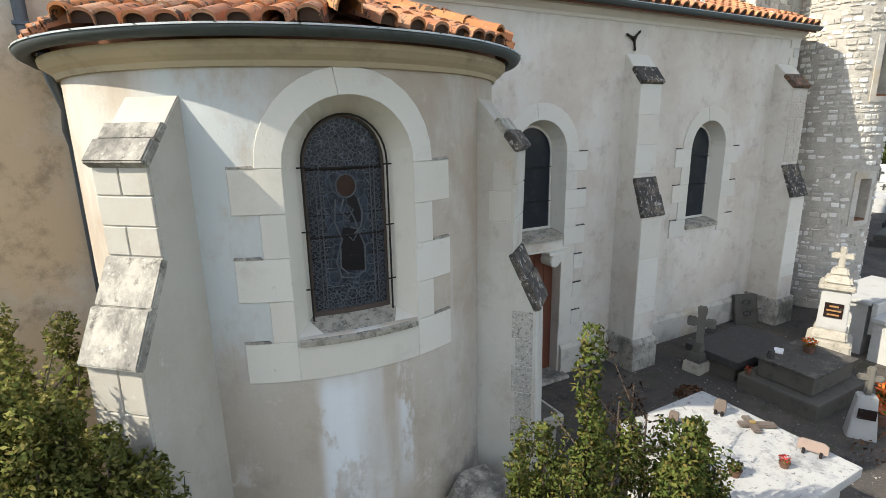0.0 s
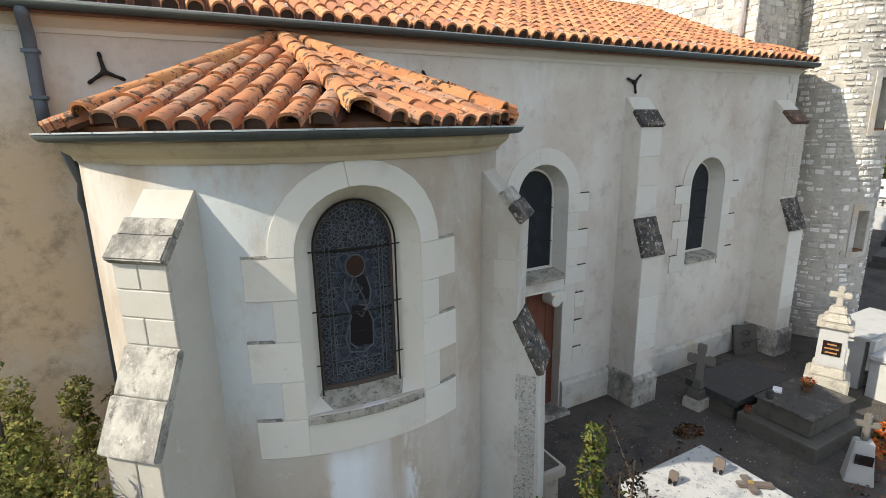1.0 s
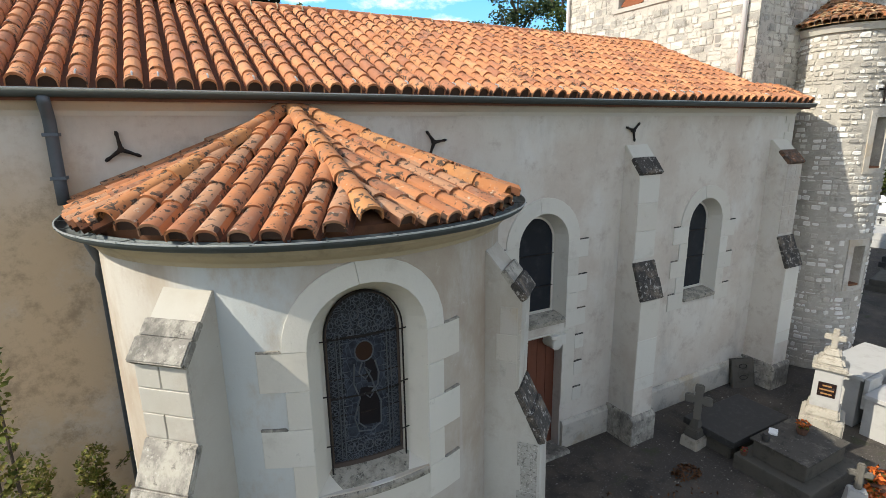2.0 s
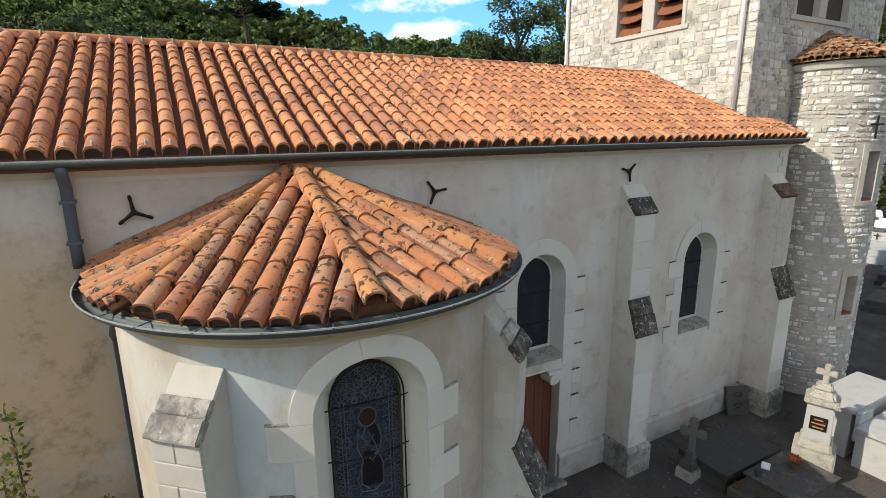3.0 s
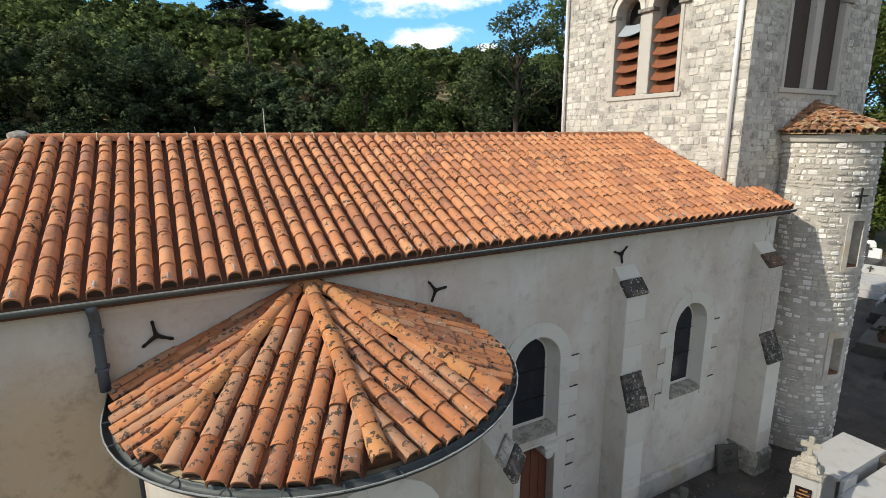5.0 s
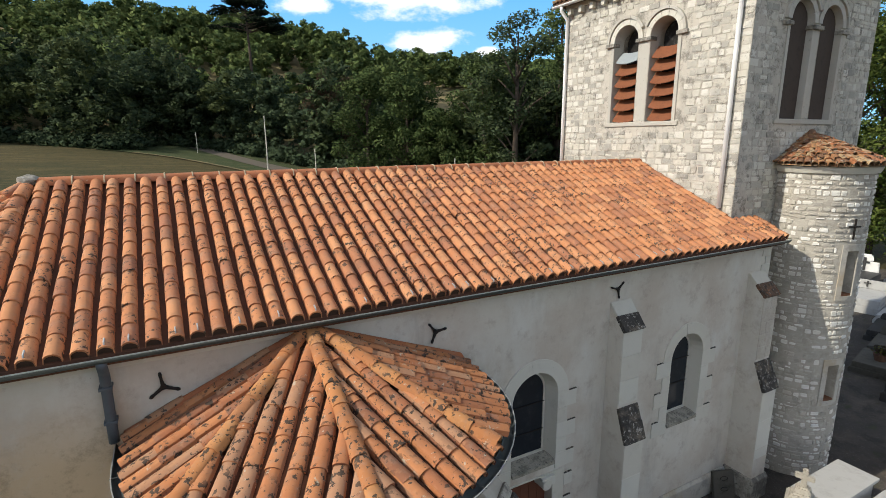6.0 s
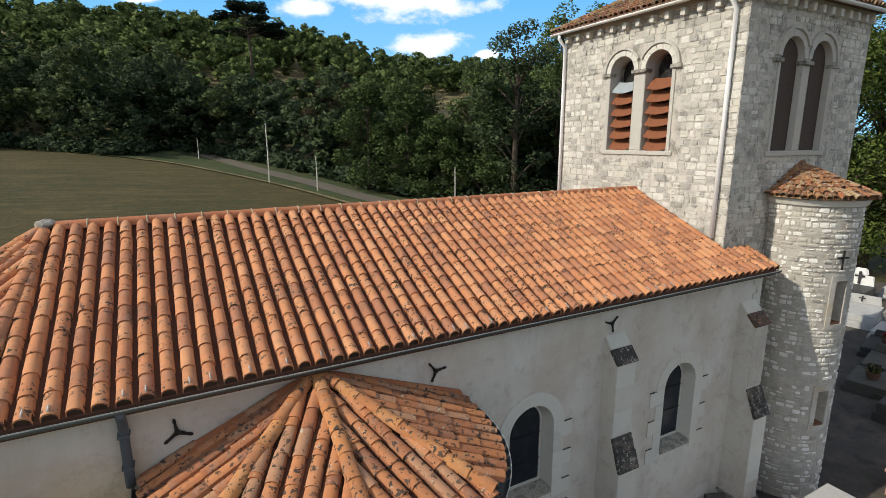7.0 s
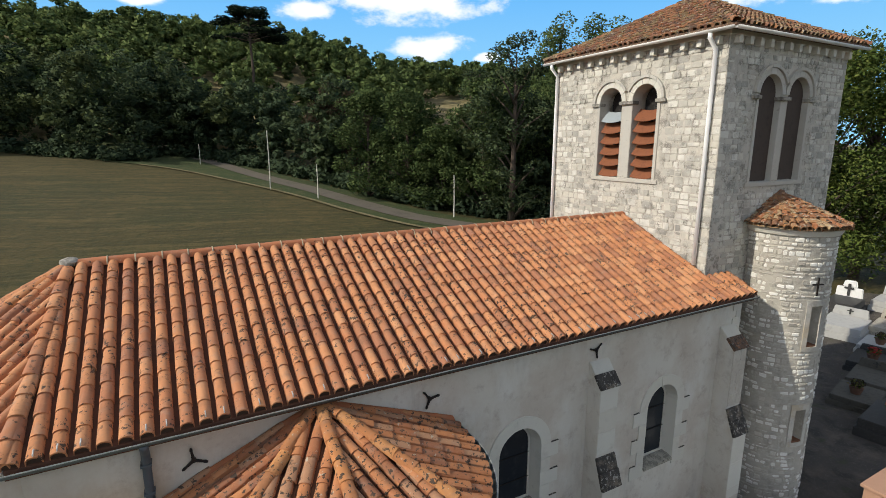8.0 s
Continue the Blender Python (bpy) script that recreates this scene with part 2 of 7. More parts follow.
def rubble(name, tones, grey):
    m = Mat(name, tones[0], 0.92)
    m.pick(tones, 0.95)
    m.over((0.20, 0.19, 0.17), m.ramp(m.noise(1.1, 6, shift=6), 0.45, 0.72), grey)
    m.over((0.10, 0.095, 0.085), m.ramp(m.noise(8, 8, rough=0.75, shift=3), 0.60, 0.75), 0.6)
    m.over((0.60, 0.57, 0.50), m.ramp(m.noise(17, 6, shift=14), 0.58, 0.72), 0.5)
    m.over((0.17, 0.16, 0.14), m.ramp(m.noise(3.4, 9, rough=0.8, shift=77), 0.52, 0.64), grey)
    m.over((0.74, 0.72, 0.66), m.ramp(m.noise(5.5, 9, rough=0.8, shift=83), 0.56, 0.68), 0.6)
    m.bump(m.noise(24, 7, rough=0.65), 0.6, 0.02)
    return m.done()


M_RUBBLE = rubble("tower_stone", [(0.55, 0.525, 0.455), (0.63, 0.61, 0.54), (0.47, 0.45, 0.395), (0.58, 0.55, 0.47), (0.38, 0.365, 0.325), (0.66, 0.64, 0.575)], 0.65)
M_RUBBLE_T = rubble("turret_stone", [(0.68, 0.66, 0.60), (0.76, 0.74, 0.69), (0.42, 0.39, 0.335), (0.50, 0.465, 0.40), (0.36, 0.335, 0.29), (0.72, 0.70, 0.65), (0.44, 0.41, 0.35)], 0.15)
_m = Mat("lime_mortar", (0.52, 0.485, 0.42), 0.95)
_m.over((0.34, 0.315, 0.27), _m.ramp(_m.noise(1.6, 6), 0.45, 0.7), 0.7)
_m.over((0.50, 0.46, 0.38), _m.ramp(_m.noise(9, 6, shift=5), 0.55, 0.7), 0.6)
_m.over((0.15, 0.14, 0.12), _m.ramp(_m.noise(3.4, 9, rough=0.8, shift=77), 0.48, 0.62), 0.75)
_m.over((0.66, 0.64, 0.58), _m.ramp(_m.noise(5.5, 9, rough=0.8, shift=83), 0.56, 0.68), 0.7)
M_MORTAR = _m.bump(_m.noise(30, 6), 0.5, 0.012).done()
_m = Mat("grey_turret_mortar", (0.43, 0.40, 0.345), 0.95)
_m.over((0.26, 0.24, 0.205), _m.ramp(_m.noise(2.2, 7, rough=0.7), 0.45, 0.7), 0.7)
_m.over((0.54, 0.51, 0.44), _m.ramp(_m.noise(7, 7, rough=0.7, shift=5), 0.52, 0.66), 0.7)
M_MORTAR_T = _m.bump(_m.noise(24, 7), 0.6, 0.015).done()


M_ZINC = plain("zinc", (0.085, 0.098, 0.096), 0.6, 0.4, (0.05, 0.06, 0.054), 0.6)
M_ZINC_PALE = plain("pale_zinc", (0.45, 0.47, 0.46), 0.5, 0.5, (0.2, 0.24, 0.22), 0.5)
M_PIPE = plain("grey_pipe", (0.11, 0.13, 0.15), 0.5, 0.3, (0.06, 0.06, 0.06), 0.4)
M_IRON = plain("black_iron", (0.025, 0.022, 0.02), 0.7, 0.4, (0.06, 0.035, 0.02), 0.5)
M_RUST = plain("rusty_metal", (0.23, 0.085, 0.04), 0.85, 0.1, (0.12, 0.05, 0.03), 0.6, 9)
M_WHITE = plain("white_paint", (0.74, 0.73, 0.69), 0.6, 0.0, (0.50, 0.48, 0.43), 0.4)
M_PVC = plain("white_downpipe_paint", (0.86, 0.86, 0.84), 0.45, 0.0, (0.72, 0.71, 0.67), 0.3)
M_BOARD_GREY = plain("grey_replacement_board", (0.30, 0.335, 0.35), 0.7, 0.0, (0.22, 0.24, 0.25), 0.4)
M_CORNICE = plain("cornice_stone", (0.44, 0.37, 0.25), 0.9, 0.0, (0.25, 0.21, 0.15), 0.7, 3)
_m = Mat("stained_ashlar", (0.48, 0.455, 0.40), 0.92)
_m.pick([(0.52, 0.49, 0.42), (0.46, 0.435, 0.385), (0.54, 0.515, 0.455)], 0.5)
_m.over((0.27, 0.255, 0.225), _m.ramp(_m.noise(2.3, 8, rough=0.72, shift=2), 0.46, 0.66), 0.75)
_m.over((0.13, 0.125, 0.11), _m.ramp(_m.noise(6, 8, rough=0.75, shift=7), 0.58, 0.74), 0.6)
_m.over((0.42, 0.33, 0.21), _m.ramp(_m.noise(1.1, 6, shift=22), 0.50, 0.66), 0.6)
M_BLOCK = _m.bump(_m.noise(30, 6), 0.45, 0.01).done()
_m = Mat("lichened_sill_stone", (0.34, 0.315, 0.26), 0.95)
_m.over((0.17, 0.16, 0.13), _m.ramp(_m.noise(6, 8, rough=0.75), 0.44, 0.62), 0.85)
_m.over((0.07, 0.066, 0.055), _m.ramp(_m.noise(22, 6, rough=0.7, shift=4), 0.55, 0.64), 0.8)
_m.over((0.44, 0.43, 0.38), _m.ramp(_m.noise(30, 6, rough=0.7, shift=9), 0.60, 0.66), 0.7)
M_SILL = _m.bump(_m.noise(34, 6), 0.5, 0.01).done()
M_JAMB = pale_stone("grey_dressed_stone", (0.42, 0.40, 0.36), 0.85, 0.3)
# Near-black colour in place of the unlit space inside the belfry.
M_DARK = plain("unlit_interior", (0.02, 0.019, 0.018), 0.95)
M_DOOR = plain("red_brown_door", (0.16, 0.06, 0.035), 0.6, 0.0, (0.10, 0.04, 0.025), 0.5, 5)
_m = Mat("stained_glass", (0.012, 0.014, 0.018), 0.3)
_m.over((0.03, 0.035, 0.045), _m.ramp(_m.noise(9, 5), 0.45, 0.65), 0.8)
_m.over((0.15, 0.17, 0.20), _m.ramp(_m.cells(24), 0.075, 0.03), 0.55)
_m.over((0.10, 0.115, 0.14), _m.ramp(_m.cells(34), 0.05, 0.02), 0.5)
M_STAINED = _m.bump(_m.cells(17), 0.2, 0.004).done()
M_BOARDS = plain("dark_shutter_boards", (0.075, 0.058, 0.048), 0.9, 0.0, (0.04, 0.033, 0.03), 0.6, 5)
M_GLASS = plain("dark_window_glass", (0.018, 0.022, 0.028), 0.18, 0.0, (0.05, 0.055, 0.06), 0.4, 4, 0.05)

_m = Mat("field_grass", (0.066, 0.053, 0.017), 0.95)
_m.over((0.046, 0.046, 0.014), _m.ramp(_m.noise(0.05, 6), 0.42, 0.60), 0.85)
_m.over((0.100, 0.077, 0.026), _m.ramp(_m.noise(0.30, 7, (0.25, 1.6, 1), 0.65, 3), 0.46, 0.62), 0.8)
_m.over((0.036, 0.033, 0.011), _m.ramp(_m.noise(0.55, 6, (0.12, 2.2, 1), 0.6, 13), 0.50, 0.66), 0.75)
_m.over((0.034, 0.038, 0.012), _m.ramp(_m.noise(1.3, 8, rough=0.75, shift=8), 0.46, 0.64), 0.8)
_m.over((0.125, 0.094, 0.034), _m.ramp(_m.noise(0.7, 8, (0.5, 1.4, 1), 0.75, 31), 0.53, 0.66), 0.75)
_m.over((0.24, 0.20, 0.10), _m.times(_m.along("Y", 120, 135), _m.ramp(_m.noise(0.12, 6, shift=41), 0.30, 0.55)), 0.9)
M_FIELD = _m.bump(_m.noise(2.2, 8), 0.6, 0.15).done()
_m = Mat("dark_gravel", (0.070, 0.062, 0.054), 0.95)
_m.over((0.125, 0.105, 0.082), _m.ramp(_m.noise(0.9, 8, rough=0.65), 0.45, 0.68), 0.75)
_m.over((0.035, 0.033, 0.030), _m.ramp(_m.noise(1.7, 7, shift=17), 0.50, 0.68), 0.7)
_m.over((0.20, 0.185, 0.16), _m.ramp(_m.noise(30, 4, rough=0.7, shift=3), 0.58, 0.66), 0.7)
_m.over((0.13, 0.07, 0.04), _m.ramp(_m.noise(14, 6, rough=0.7, shift=23), 0.62, 0.70), 0.7)
_m.over((0.055, 0.065, 0.03), _m.ramp(_m.noise(2.4, 6, shift=12), 0.58, 0.72), 0.6)
M_GRAVEL = _m.bump(_m.noise(60, 4), 0.6, 0.012).done()
M_ROAD = plain("lane_asphalt", (0.125, 0.108, 0.085), 0.95, 0.0, (0.07, 0.064, 0.048), 0.7, 0.6)


# ---------------------------------------------------------------- building blocks
def thing(name, base, label, category, group="", kind=""):
    ob = new(name)
    ob.empty_display_size = 0.2
    ob.location = base
    return tagged(ob, label, category, group, kind)




def at(ob):
    """Where a thing or part has its origin."""
    p = Vector((0, 0, 0))
    while ob is not None:
        p += ob.location
        ob = ob.parent
    return p


def part(name, bm, material, parent, label="", smooth=False):
    """Link a bmesh, given in world metres, as one mesh object under parent."""
    me = bpy.data.meshes.new(name)
    if parent is not None:
        bmesh.ops.translate(bm, vec=-at(parent), verts=bm.verts)
    bm.to_mesh(me)
    bm.free()
    if smooth:
        me.shade_smooth()
    me.materials.append(material)
    ob = new(name, me)
    ob.parent = parent
    return tagged(ob, label)


def raw(name, verts, faces, material, parent, label="", smooth=False):
    me = bpy.data.meshes.new(name)
    base = at(parent) if parent is not None else Vector((0, 0, 0))
    me.from_pydata([tuple(Vector(v) - base) for v in verts], [], faces)
    if smooth:
        me.shade_smooth()
    me.materials.append(material)
    ob = new(name, me)
    ob.parent = parent
    return tagged(ob, label)


def box(x0, x1, y0, y1, z0, z1, bevel=0.0, bm=None):
    b = bmesh.new()
    r = bmesh.ops.create_cube(b, size=1.0, matrix=Matrix.Translation(((x0 + x1) / 2, (y0 + y1) / 2, (z0 + z1) / 2)) @ Matrix.Diagonal((x1 - x0, y1 - y0, z1 - z0, 1)))
    if bevel:
        bmesh.ops.bevel(b, geom=b.edges[:], offset=bevel, segments=2, affect="EDGES", profile=0.6)
    if bm is None:
        return b
    merge(bm, b)
    return bm


def merge(bm, other, m=None):
    """Add other's geometry to bm."""
    me = bpy.data.meshes.new("tmp")
    if m is not None:
        other.transform(m)
    other.to_mesh(me)
    other.free()
    bm.from_mesh(me)
    bpy.data.meshes.remove(me)
    return bm


def slab(outer, d0, d1, holes=(), step=0.0, bevel=0.0):
    """A plate over an outline (s, z), from depth d0 to d1, with holes through it. Held as (s, d, z)."""
    bm = bmesh.new()
    loops = []
    for loop in (outer, *holes):
        vs = [bm.verts.new((s, d0, z)) for s, z in loop]
        loops.append(vs)
    if holes:
        es = [bm.edges.new((vs[k], vs[(k + 1) % len(vs)])) for vs in loops for k in range(len(vs))]
        bmesh.ops.triangle_fill(bm, use_beauty=True, edges=es, normal=(0, -1, 0))
    else:
        bm.faces.new(loops[0])
    if step:
        ss = [s for s, z in outer]
        k = math.floor(min(ss) / step) + 1
        while k * step < max(ss) - 1e-4:
            bmesh.ops.bisect_plane(bm, geom=bm.verts[:] + bm.edges[:] + bm.faces[:], plane_co=(k * step, 0, 0), plane_no=(1, 0, 0), dist=1e-4)
            k += 1
    ext = bmesh.ops.extrude_face_region(bm, geom=bm.faces[:])
    bmesh.ops.translate(bm, vec=(0, d1 - d0, 0), verts=[g for g in ext["geom"] if isinstance(g, bmesh.types.BMVert)])
    bmesh.ops.recalc_face_normals(bm, faces=bm.faces[:])
    if bevel:
        es = [e for e in bm.edges if len(e.link_faces) == 2 and e.calc_face_angle() > 0.6]
        bmesh.ops.bevel(bm, geom=es, offset=bevel, segments=1, affect="EDGES")
    return bm


def mapped(bm, fn):
    for v in bm.verts:
        v.co = fn(v.co.x, v.co.y, v.co.z)
    bmesh.ops.recalc_face_normals(bm, faces=bm.faces[:])
    return bm


def arch(c, half, z0, spring, rise=None, n=14):
    """The outline of an opening with a round head."""
    rise = half if rise is None else rise
    pts = [(c - half, z0), (c + half, z0)]
    pts += [(c + half * math.cos(math.pi * k / n), spring + rise * math.sin(math.pi * k / n)) for k in range(n + 1)]
    return pts


def loft(a, da, b, db):
    """A skin between two outlines of equal length, at depths da and db, open at both ends."""
    bm = bmesh.new()
    va = [bm.verts.new((s, da, z)) for s, z in a]
    vb = [bm.verts.new((s, db, z)) for s, z in b]
    for k in range(len(a)):
        q = (k + 1) % len(a)
        bm.faces.new((va[k], va[q], vb[q], vb[k]))
    return bm


def tube(points, radius, n=8, bm=None, close=True):
    """A round bar along a polyline."""
    b = bm or bmesh.new()
    pts = [Vector(p) for p in points]
    rings = []
    for k, p in enumerate(pts):
        way = (pts[min(k + 1, len(pts) - 1)] - pts[max(k - 1, 0)]).normalized()
        if k == 0:
            side = way.cross(Vector((0, 0, 1)))
            side = Vector((1, 0, 0)) if side.length < 1e-3 else side.normalized()
        else:
            side = (side - way * side.dot(way)).normalized()
        up = side.cross(way)
        r = radius[k] if isinstance(radius, (list, tuple)) else radius
        rings.append([b.verts.new(p + r * (math.cos(2 * math.pi * q / n) * side + math.sin(2 * math.pi * q / n) * up)) for q in range(n)])
    for a, c in zip(rings, rings[1:]):
        for q in range(n):
            b.faces.new((a[q], a[(q + 1) % n], c[(q + 1) % n], c[q]))
    if close:
        b.faces.new(rings[0][::-1]), b.faces.new(rings[-1])
    return b


def swept(points, outs, profile):
    """A profile of (out, up) pairs carried along points, each with its outward way."""
    bm = bmesh.new()
    rings = [[bm.verts.new(Vector(p) + Vector(o) * u + Vector((0, 0, h))) for u, h in profile] for p, o in zip(points, outs)]
    n = len(profile)
    for a, c in zip(rings, rings[1:]):
        for q in range(n):
            bm.faces.new((a[q], c[q], c[(q + 1) % n], a[(q + 1) % n]))
    bm.faces.new(rings[0]), bm.faces.new(rings[-1][::-1])
    bmesh.ops.recalc_face_normals(bm, faces=bm.faces[:])
    return bm


def gutter_profile(r, t=0.012, n=8):
    outer = [(-r * math.cos(math.pi * k / n), -r * math.sin(math.pi * k / n)) for k in range(n + 1)]
    inner = [(-(r - t) * math.cos(math.pi * k / n), -(r - t) * math.sin(math.pi * k / n)) for k in range(n, -1, -1)]
    return outer + inner


# ---------------------------------------------------------------- roof tiles
def tile_mesh(name, pitch, length, barrel, rise, material, lift=0.028, pan=True, taper=0.9, pan_material=None):
    """One clay tile: a barrel and its pan. x across, y up the slope from the lower end, z out of the roof."""
    n = 7
    prof = [(-barrel * math.cos(math.pi * k / n), rise * math.sin(math.pi * k / n) ** 0.85 - (0.03 if k in (0, n) else 0.0)) for k in range(n + 1)]
    if pan:
        prof += [(barrel + (pitch - 2 * barrel) * 0.5, -0.065), (pitch - barrel, -0.03)]
    vs, fs = [], []
    rows = []
    for y, grow, up, inset in ((0.0, 1.0, lift, 0.0), (length, taper, 0.0, 0.0)):
        rows.append([len(vs) + k for k in range(len(prof))])
        vs += [(u * (grow if k <= n else 1.0), y, h * grow + up) for k, (u, h) in enumerate(prof)]
    for y in (0.0, 0.10):
        rows.append([len(vs) + k for k in range(len(prof))])
        vs += [(u * 0.89 if k <= n else u, y, h * 0.87 + lift - 0.014) for k, (u, h) in enumerate(prof)]
    for a, c in ((rows[0], rows[1]), (rows[2], rows[0]), (rows[3], rows[2])):
        for k in range(len(prof) - 1):
            fs.append((a[k], a[k + 1], c[k + 1], c[k]))
    me = bpy.data.meshes.new(name)
    me.from_pydata(vs, [], fs)
    me.shade_smooth()
    me.set_sharp_from_angle(angle=radians(40))
    me.materials.append(material)
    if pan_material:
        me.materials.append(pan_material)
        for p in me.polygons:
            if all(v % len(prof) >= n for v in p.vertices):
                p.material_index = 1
    return me


def frame_of(origin, across, up):
    x, y = Vector(across).normalized(), Vector(up).normalized()
    z = x.cross(y).normalized()
    y = z.cross(x)
    m = Matrix((x, y, z)).transposed().to_4x4()
    m.translation = origin
    return m


def piece(name, me, m, parent):
    ob = new(name, me)
    ob.parent = parent
    ob.matrix_basis = Matrix.Translation(-at(parent)) @ m
    return ob


def joined(name, me, poses, parent, label=""):
    """Many copies of one small mesh as a single mesh of kind stuff."""
    co = np.empty(len(me.vertices) * 3)
    me.vertices.foreach_get("co", co)
    co = np.c_[co.reshape(-1, 3), np.ones(len(me.vertices))]
    faces = [tuple(p.vertices) for p in me.polygons]
    vs, fs = [], []
    for m in poses:
        k = len(vs)
        vs.extend((co @ np.array(m).T)[:, :3].tolist())
        fs.extend(tuple(v + k for v in f) for f in faces)
    ob = raw(name, vs, fs, me.materials[0], parent, label, smooth=True)
    ob.data.set_sharp_from_angle(angle=radians(40))
    if len(me.materials) > 1:
        ob.data.materials.append(me.materials[1])
        ob.data.polygons.foreach_set("material_index", [p.material_index for p in me.polygons] * len(poses))
    return tagged(ob, kind="stuff")


def wobble(m, rng, turn=0.9, shift=0.006):
    return m @ pose(rng.uniform(-shift, shift), rng.uniform(-shift, shift), rng.uniform(0, shift), rng.uniform(-turn, turn) * 0.5, rng.uniform(-turn, turn), rng.uniform(-turn, turn))


# ---------------------------------------------------------------- ground
def smooth01(t):
    t = max(0.0, min(1.0, t))
    return t * t * (3 - 2 * t)


def land(x, y):
    """Height of the ground: level round the church, a field that rises, then a wooded hill."""
    u = -0.45 * x + 0.90 * y
    rise = max(0.0, min(u, 100.0) - 12.0)
    z = 0.09 * rise * smooth01(rise / 10)
    r = math.hypot(x, y)
    bearing = math.degrees(math.atan2(x, y))
    full = 1.0 - 0.37 * smooth01((bearing - 9) / 22) - 0.50 * smooth01((bearing - 34) / 40)
    z += 46 * smooth01((r - 105) / 165) * full * smooth01((y + 0.15 * x) / max(r, 1) * 1.4)
    return z


def ground_sheet():
    steps = [0.0]
    while steps[-1] < 1500:
        steps.append(steps[-1] + max(2.5, steps[-1] * 0.05))
    xs = [-s for s in steps[:0:-1]] + steps
    vs = [(x + 6, y, land(x + 6, y) if math.hypot(x, y) < 900 else land(x + 6, y)) for y in xs for x in xs]
    n = len(xs)
    fs = [(j * n + i, j * n + i + 1, (j + 1) * n + i + 1, (j + 1) * n + i) for j in range(n - 1) for i in range(n - 1)]
    ob = raw("ground", vs, fs, M_FIELD, None, "dry brownish grass field rising to the woods", smooth=True)
    return tagged(ob, category="ground", kind="structure")


ground_sheet()

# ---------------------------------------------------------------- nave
# Fill and bedding browns darkened: shade under the tile ends, put into colour.
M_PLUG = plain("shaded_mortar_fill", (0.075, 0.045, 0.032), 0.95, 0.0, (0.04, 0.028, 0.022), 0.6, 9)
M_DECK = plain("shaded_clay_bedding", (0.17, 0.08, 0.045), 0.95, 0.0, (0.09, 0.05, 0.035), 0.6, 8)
WALL_L, WALL_R, EAVE_Z = -1.9, 13.18, 6.50
nave = thing("church_nave", (5.3, 3.5, 0), "long plastered church nave with an orange clay-tiled roof", "church")


def on_nave(s, d, z):
    return Vector((s, -d, z))


NAVE_WINDOWS = ((6.02, 2.72, 4.16), (10.38, 2.50, 4.10))
DOOR = (5.46, 6.52, 2.45)
HALF = 0.54
holes = [arch(c, HALF, sl, sp) for c, sl, sp in NAVE_WINDOWS]
holes.append([(DOOR[0], 0.02), (DOOR[1], 0.02), (DOOR[1], DOOR[2]), (DOOR[0], DOOR[2])])
part("wall", mapped(slab([(WALL_L, -0.3), (WALL_R, -0.3), (WALL_R, EAVE_Z), (WALL_L, EAVE_Z)], -0.6, 0.0, holes), on_nave), M_NAVE, nave, "pale beige lime-plastered south wall")
CHEVET = [(-1.9, 0.0), (-4.1, 1.9), (-4.1, 5.1), (-1.9, 7.0)]
for a, b in zip(CHEVET, CHEVET[1:]):
    way = Vector((b[0] - a[0], b[1] - a[1], 0)).normalized()
    out = Vector((-way.y, way.x, 0)) * -1
    lo, hi = Vector((*a, 0)), Vector((*b, 0))
    ln = (hi - lo).length
    part("wall", mapped(slab([(0, -0.3), (ln, -0.3), (ln, EAVE_Z), (0, EAVE_Z)], -0.5, 0.0), lambda s, d, z: lo + way * s - Vector((way.y, -way.x, 0)) * d * -1 + Vector((0, 0, z))), M_NAVE, nave)
part("wall", box(-1.9, 12.48, 6.5, 7.0, -0.3, EAVE_Z), M_NAVE, nave)
part("wall", box(12.2, 12.475, 0.62, 6.48, -0.3, EAVE_Z), M_NAVE, nave)

# roof planes
RIDGE_Y, RIDGE_Z, RIDGE_L = 3.58, 8.27, -1.62
EAVE_Y, TILE_Z = -0.24, 6.585
SLOPE = (RIDGE_Z - TILE_Z) / (RIDGE_Y - EAVE_Y)
roof_poly = [(-1.98, EAVE_Y), (13.32, EAVE_Y), (13.32, 0.62), (12.47, 0.64), (12.47, RIDGE_Y), (RIDGE_L, RIDGE_Y)]


def on_roof(x, y, up=0.0):
    return Vector((x, y, TILE_Z + SLOPE * (y - EAVE_Y) + up))


bm = bmesh.new()
top = [bm.verts.new(on_roof(x, y, -0.012)) for x, y in roof_poly]
low = [bm.verts.new(on_roof(x, y, -0.14)) for x, y in roof_poly]
bm.faces.new(top), bm.faces.new(low[::-1])
for k in range(len(top)):
    q = (k + 1) % len(top)
    bm.faces.new((top[k], low[k], low[q], top[q]))
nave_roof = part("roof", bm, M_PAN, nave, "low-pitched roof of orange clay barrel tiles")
HIP_END = [(-2.0, EAVE_Y, TILE_Z), (-4.30, 1.80, TILE_Z), (-4.30, 5.36, TILE_Z), (-2.0, 7.45, TILE_Z)]
APEX = (RIDGE_L, RIDGE_Y, RIDGE_Z)
bm = bmesh.new()
va = bm.verts.new(Vector(APEX) - Vector((0, 0, 0.012)))
ve = [bm.verts.new(Vector(p) - Vector((0, 0, 0.012))) for p in HIP_END]
vr = bm.verts.new((12.47, RIDGE_Y, RIDGE_Z - 0.012))
vn = bm.verts.new((12.47, 7.45, TILE_Z - 0.012))
for a, b in zip(ve, ve[1:]):
    bm.faces.new((va, a, b))
bm.faces.new((va, ve[-1], vn, vr))
part("roof", bm, M_TILE, nave, "hipped end and far slope of the clay roof")


